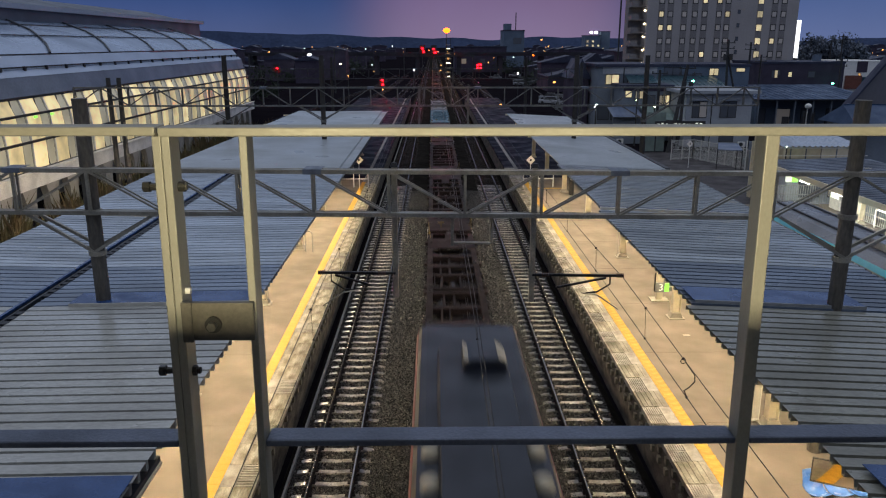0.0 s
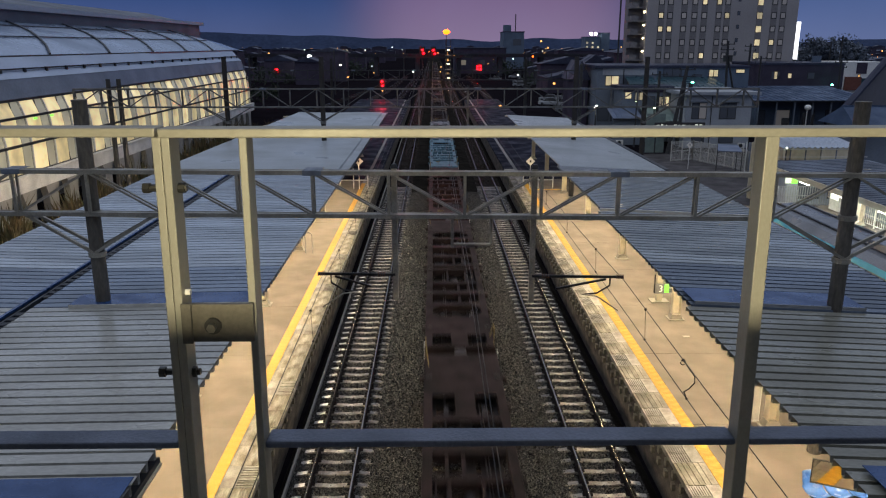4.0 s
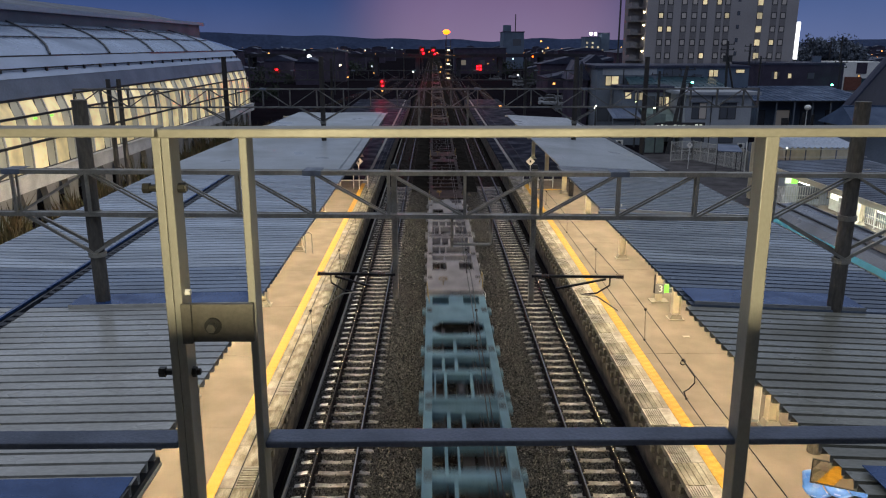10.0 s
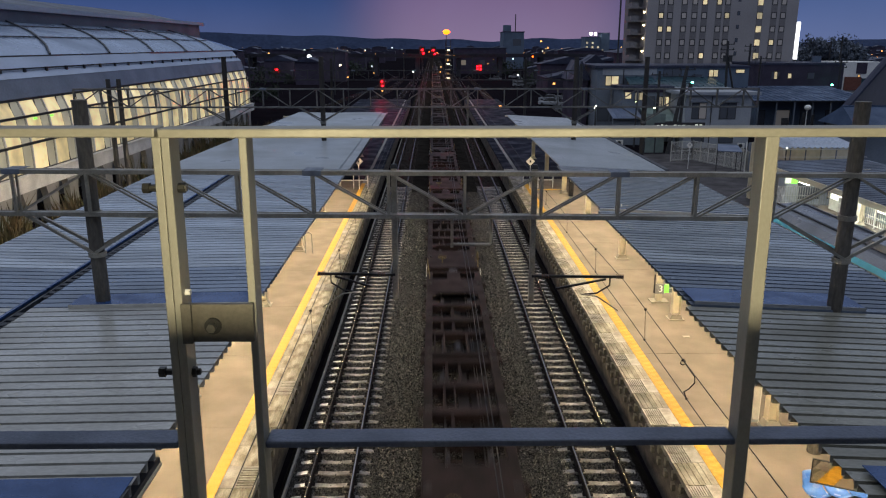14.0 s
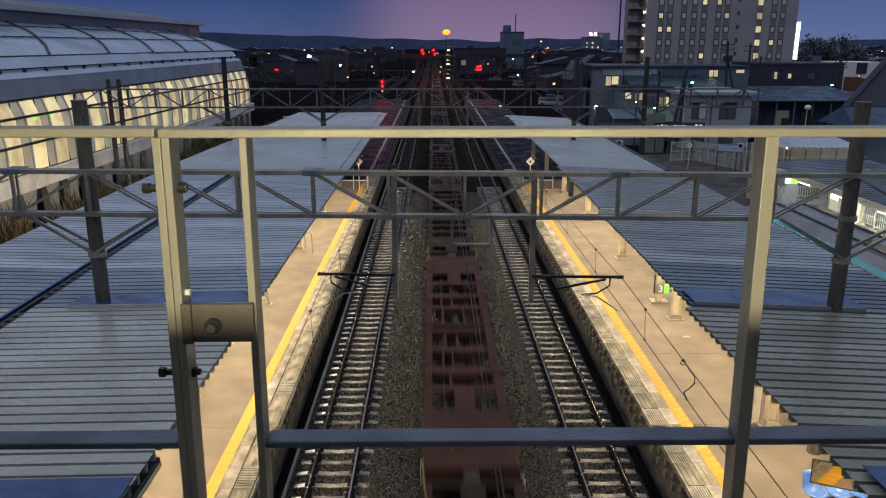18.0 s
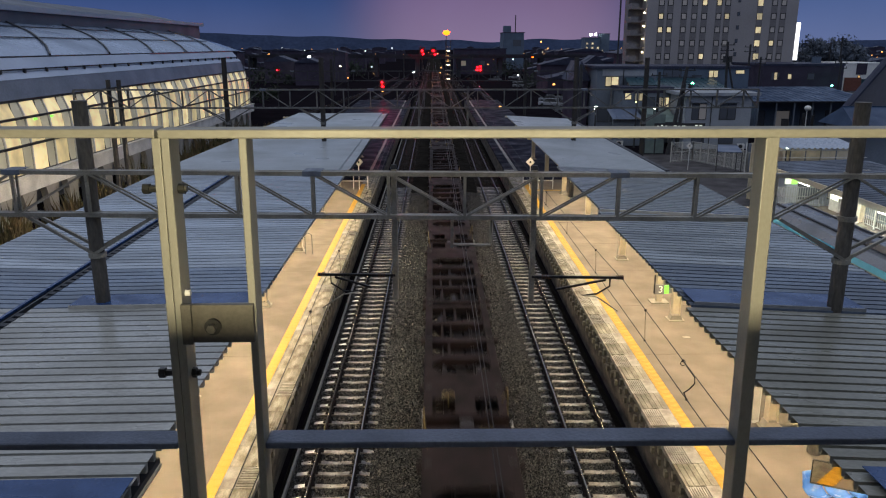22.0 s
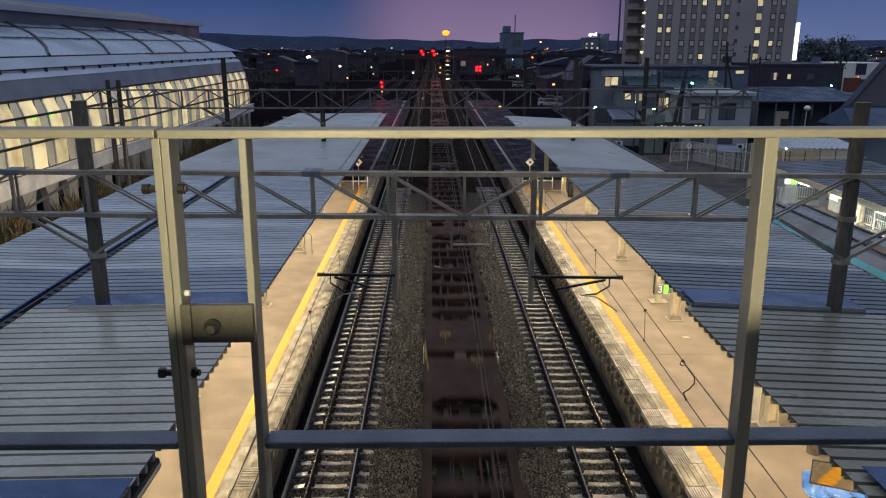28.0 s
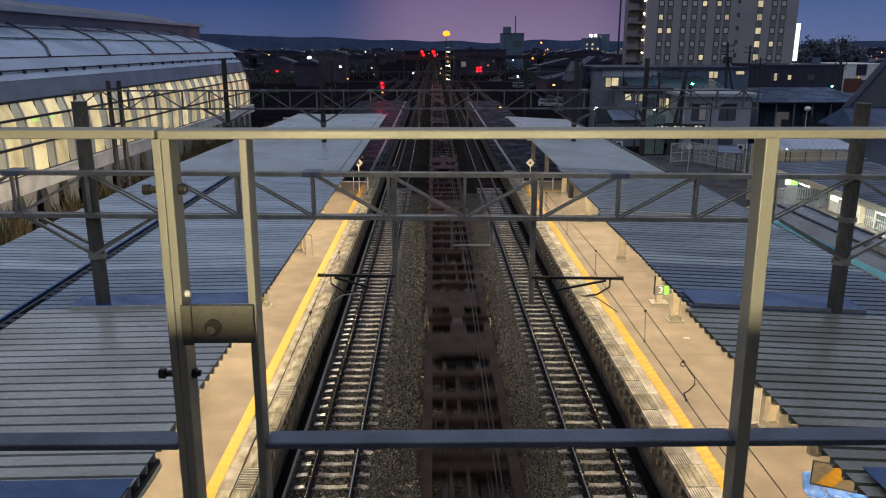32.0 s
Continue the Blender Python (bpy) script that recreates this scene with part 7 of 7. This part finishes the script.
def broad_tree(x, y, h, seed):
    """A trunk that forks into limbs, with leaves in loose clumps."""
    rng = np.random.default_rng(seed)
    t = thing("broad_tree", (x, y, -0.55), "broad leafy tree among the houses, haze put into its leaf colour", "tree", "town trees")
    part("trunk", Geo().tube((x, y, -0.55), (x + 0.2, y, h * 0.38), 0.42, 10, 0.27), M_bark, t)
    tips = []
    for k in range(9):
        a = k * 2.4
        r = h * rng.uniform(0.18, 0.36)
        tip = (x + 0.2 + r * math.cos(a), y + r * math.sin(a), h * rng.uniform(0.55, 0.9))
        tips.append(tip)
        part("limb", Geo().tube((x + 0.2, y, h * rng.uniform(0.25, 0.38)), tip, 0.16, 6, 0.05), M_bark, t)
    n = 6500
    c = np.array(tips)[rng.integers(0, len(tips), n)] + rng.normal(0, h * 0.085, (n, 3)) * (1.2, 1.2, 0.8)
    v = (c[:, None] + rng.normal(0, 0.3, (n, 3, 3))).reshape(-1, 3)
    g = Geo()
    g.v, g.f = v.tolist(), np.arange(3 * n).reshape(-1, 3).tolist()
    part("crown", g, M_leaf, t, "ragged crown of small leaves in a haze blue")


M_bark = surface("bark", (0.06, 0.05, 0.04), 0.9, vary=0.4, scale=2, fine=20)
# pale blue leaf colour stands in for haze over the trees
M_leaf = surface("hazed_leaves", (0.15, 0.185, 0.24), 0.8, vary=0.4, scale=0.5, fine=4, island=True)
for k, (x, y, h) in enumerate(((95.5, 190, 13.8), (102.0, 196, 11.0), (89.0, 200, 10.5), (112.0, 205, 9.0))):
    broad_tree(x, y, h, 40 + k)
block("tower_house", 36.0, 46.5, 400, 420, 17.5, M_bluewall, M_darkwall, "distant block with a rooftop tower on the skyline", ((41, 45, 11, 14, M_win),))
solid("rooftop_tower", Geo().box(36.5, 40.0, 402, 410, 17.8, 21.0), M_bluewall, "grey stair tower on the rooftop", "rooftop tower", at=(38, 405, 17.8))
solid("rooftop_mast", Geo().tube((42.5, 405, 17.8), (42.5, 405, 26.5), 0.25, 6), M_dark, "thin mast on the distant rooftop", "mast", at=(42.5, 405, 17.8))
t = block("flats", 116.5, 128, 600, 615, 17, M_bluewall, M_darkwall, "distant block of flats with lit landings",
          tuple((117.6 + i * 4.2, 119.0 + i * 4.2, 2.5 + k * 3.2, 3.9 + k * 3.2, M_winlit) for i in range(3) for k in range(4) if (i + k) % 5))
for x in (120.0, 123.5):
    part("roof_floodlight", Geo().box(x, x + 1.8, 599.6, 600, 18.6, 20.2), M_cool, t, "white floodlight on the roof")
    part("floodlight_stand", Geo().box(x + 0.7, x + 1.0, 600.1, 600.5, 17.2, 19.5), M_dark, t)
block("flats", 129.5, 136.5, 605, 615, 20.0, M_bluewall, M_darkwall, "distant narrow block of flats", ((131, 132, 6, 8, M_winlit),))


def utility_pole(x, y, h, arms=2):
    t = thing("utility_pole", (x, y, -0.55), "dark utility pole with cross-arms", "utility pole", "utility poles")
    part("pole", Geo().tube((x, y, -0.55), (x, y, h), 0.19, 10, 0.15), M_dark, t)
    for k in range(arms):
        part("cross_arm", Geo().bar((x - 0.9, y, h - 0.4 - k * 0.7), (x + 0.9, y, h - 0.4 - k * 0.7), 0.1, 0.1), M_dark, t)
        for s in (-0.8, 0, 0.8):
            part("insulator", Geo().tube((x + s, y, h - 0.35 - k * 0.7), (x + s, y, h - 0.15 - k * 0.7), 0.06, 6), M_dark, t)


for x, y, h, a in ((23.3, 84, 9.6, 0), (25.2, 86, 8.4, 1), (13.0, 68, 9.6, 0), (49.3, 121, 11.4, 2), (52.8, 125, 9.5, 2), (58.0, 110, 9.2, 2), (35.6, 150, 24.0, 0), (84.0, 160, 13.0, 2), (92.0, 180, 12.0, 2), (-21.7, 52, 9.0, 0), (-21.0, 52, 9.0, 0), (-40, 170, 9, 1), (-24, 190, 10, 2), (-58, 220, 11, 2)):
    utility_pole(x, y, h, a)


def braced_pole(x, y, h, lean, prop, r):
    """An upright pole with a raking prop at its side."""
    t = thing("braced_pole", (x, y, -0.55), "dark utility pole held by a raking prop", "utility pole", "utility poles")
    part("pole", Geo().tube((x, y, -0.55), (x + lean, y, h), r, 10, r * 0.75), M_dark, t)
    part("prop", Geo().tube((x + prop, y, -0.55), (x + lean * 0.9, y, h - 1.6), r * 0.8, 8, r * 0.6), M_dark, t)
    for z in (h - 0.4, h - 1.1):
        part("cross_arm", Geo().bar((x + lean - 0.9, y, z), (x + lean + 0.9, y, z), 0.1, 0.1), M_dark, t)
        for dx in (-0.8, 0, 0.8):
            part("insulator", Geo().tube((x + lean + dx, y, z + 0.05), (x + lean + dx, y, z + 0.28), 0.07, 6), M_dark, t)
    for dx in (-0.35, 0.4):
        part("transformer", Geo().tube((x + lean + dx, y - 0.3, h - 2.6), (x + lean + dx, y - 0.3, h - 1.8), 0.24, 10), M_dark, t)


braced_pole(26.1, 84, 9.0, 1.5, 1.0, 0.24)
braced_pole(38.75, 101.2, 11.7, -0.5, 2.3, 0.2)


def rooftops():
    """Small houses and lights of the town out to the hills."""
    rng = random.Random(21)
    wall = {M_darkwall: Geo(), M_brownwall: Geo()}
    roof, lit, amber = Geo(), Geo(), Geo()
    for k in range(420):
        y = 190 + 1100 * rng.random() ** 1.4
        x = rng.uniform(-0.75, 0.85) * y
        if abs(x) < 22 + 0.02 * y or (x < -22 and y < 230) or (30 < x < 95 and y < 200):
            continue
        w, d, h = rng.uniform(6, 16), rng.uniform(6, 12), rng.choice((3.2, 3.5, 5.8, 6.2, 6.4, 9.0))
        g = wall[rng.choice((M_darkwall, M_darkwall, M_darkwall, M_brownwall))]
        g.box(x, x + w, y, y + d, -0.55, h)
        roof.prism([(x - 0.4, h), (x + w + 0.4, h), (x + w / 2, h + rng.uniform(0.8, 2.0))], y - 0.4, y + d + 0.4)
        if rng.random() < 0.55:
            a = x + rng.uniform(0.5, w - 2)
            (lit if rng.random() < 0.6 else amber).box(a, a + 0.6, y - 0.05, y, h * 0.5, h * 0.5 + 0.4)
    for m, g in wall.items():
        solid("town_houses", g, m, "crowded low houses of the dusky town", "houses", kind="stuff", at=(0, 300, 0))
    solid("town_roofs", roof, M_tileroof, "dark pitched roofs of the dusky town", "roofs", kind="stuff", at=(0, 300, 0))
    solid("town_windows", lit, M_winlamp, "far lit windows of the town", "lit windows", kind="stuff", at=(0, 300, 0))
    solid("town_lamps", amber, M_orange_dim, "far amber lights of the town", "lights", kind="stuff", at=(0, 300, 0))


rooftops()


def town_lights():
    """Small lamps and lit openings scattered through the dusky town."""
    rng = random.Random(77)
    warm, cold = Geo(), Geo()
    for k in range(230):
        y = rng.uniform(190, 900)
        x = rng.uniform(-0.48, 0.62) * y
        if x < -26 and y < 240 or 36 < x < 100 and y < 330:
            continue
        s = y / 1340 * rng.uniform(0.8, 3.2)
        z = rng.uniform(2.0, 9.5)
        (warm if rng.random() < 0.6 else cold).ball((x, y, z), s * 0.4, 6, 4, rng.uniform(0.7, 1.5))
    solid("town_lamps_warm", warm, M_orange_dim, "far amber lamps scattered through the town", "lights", kind="stuff", at=(0, 300, 0))
    solid("town_lamps_cold", cold, M_townwhite, "far white lamps scattered through the town", "lights", kind="stuff", at=(0, 300, 0))


M_townwhite = glow("far_white_lamp", (0.85, 0.95, 1.0), 2.4)
town_lights()

block("warehouse", 9.0, 31.0, 330, 345, 9.8, M_brownwall, M_tileroof, "long brown warehouse beyond the yard", ((12, 14, 3, 5, M_winwarm), (20, 22, 3, 5, M_win)))


M_bridge = surface("bridge_concrete", (0.055, 0.055, 0.065), 0.85, spec=0.1, vary=0.3, scale=0.2, fine=3)


def road_bridge():
    t = thing("road_bridge", (0, 300, -0.55), "long low road bridge across the yard", "bridge", kind="structure")
    part("deck", Geo().box(-75, 62, 300, 309, 6.6, 7.3), M_bridge, t)
    part("parapet", Geo().box(-75, 62, 299.8, 300, 7.3, 8.0), M_bridge, t)
    for k in range(9):
        x = -70 + k * 16
        part("pier", Geo().box(x - 0.8, x + 0.8, 301, 308, -0.55, 6.6), M_bridge, t)


road_bridge()


def hills():
    rows = [[], []]
    for i in range(161):
        x = -2400 + i * 30
        a = 25 + 30 * noise.noise((x * 0.0016, 4.0, 0)) + 9 * noise.noise((x * 0.008, 1, 0)) + (26 * math.exp(-((x + 800) / 420) ** 2))
        rows[0].append((x, 2300, -2))
        rows[1].append((x, 2360, max(6, a)))
    g = Geo().sheet(rows)
    # the hills' blue colour stands in for distance haze
    solid("backdrop_hills", g, surface("hazed_wooded_hills", (0.05, 0.07, 0.13), 0.95, spec=0.0, vary=0.3, scale=0.01, fine=0.1, bump=0.0), "low wooded hills on the horizon, blue haze in their colour", "hills", kind="structure", at=(0, 2300, 0))


hills()


def shrubs():
    """Dark trees and bushes along the yard, as clumps of leaves."""
    rng = np.random.default_rng(31)
    pts = []
    for k in range(70):
        y = rng.uniform(130, 420)
        x = rng.choice((-1, 1)) * rng.uniform(26, 60) * (1 if rng.random() < 0.7 else 1.6)
        if x > 0 and y < 200:
            continue
        h = rng.uniform(2, 6)
        m = 160
        d = rng.normal(0, 1, (m, 3)) * (h * 0.3, h * 0.3, h * 0.28)
        pts.append(np.array([x, y, h * 0.55 - 0.4]) + d)
    p = np.concatenate(pts)
    n = len(p)
    tri = rng.normal(0, 0.32, (n, 3, 3))
    v = (p[:, None] + tri).reshape(-1, 3)
    data = bpy.data.meshes.new("far_shrubs")
    data.from_pydata(v.tolist(), [], np.arange(3 * n).reshape(-1, 3).tolist())
    data.materials.append(surface("dark_foliage", (0.035, 0.05, 0.03), 0.9, vary=0.4, scale=0.5, fine=4))
    tagged(new("far_shrubs", data), "dark trees and bushes along the yard at dusk", "bushes", kind="stuff")


shrubs()


def motions():
    # the train eases off and gathers speed a little: metres ahead of or behind an even pace
    ease = [(0.0, -0.1), (0.1, -0.09), (1.5, -0.08), (3.0, -0.1), (4.5, 0.1), (6.0, 0.4), (8.0, 0.8), (9.5, 1.1), (11.0, 1.2), (13.0, 1.2), (15.0, 1.2),
            (16.5, 1.1), (18.0, 0.55), (19.5, 0.15), (21.0, -0.05), (23.0, -0.3), (25.0, -0.5), (26.5, -0.5), (28.0, -0.45), (30.0, -0.4), (31.0, -0.4), (31.9, -0.4), (32.0, -0.4)]
    for ob, y, turned in TRAIN:
        y, turn = (y + WAGON, 180) if turned else (y, 0)
        walk(ob, [(t, pose(TRACK_C, y - SPEED * t + lag, 0, 0, 0, turn)) for t, lag in ease])


motions()
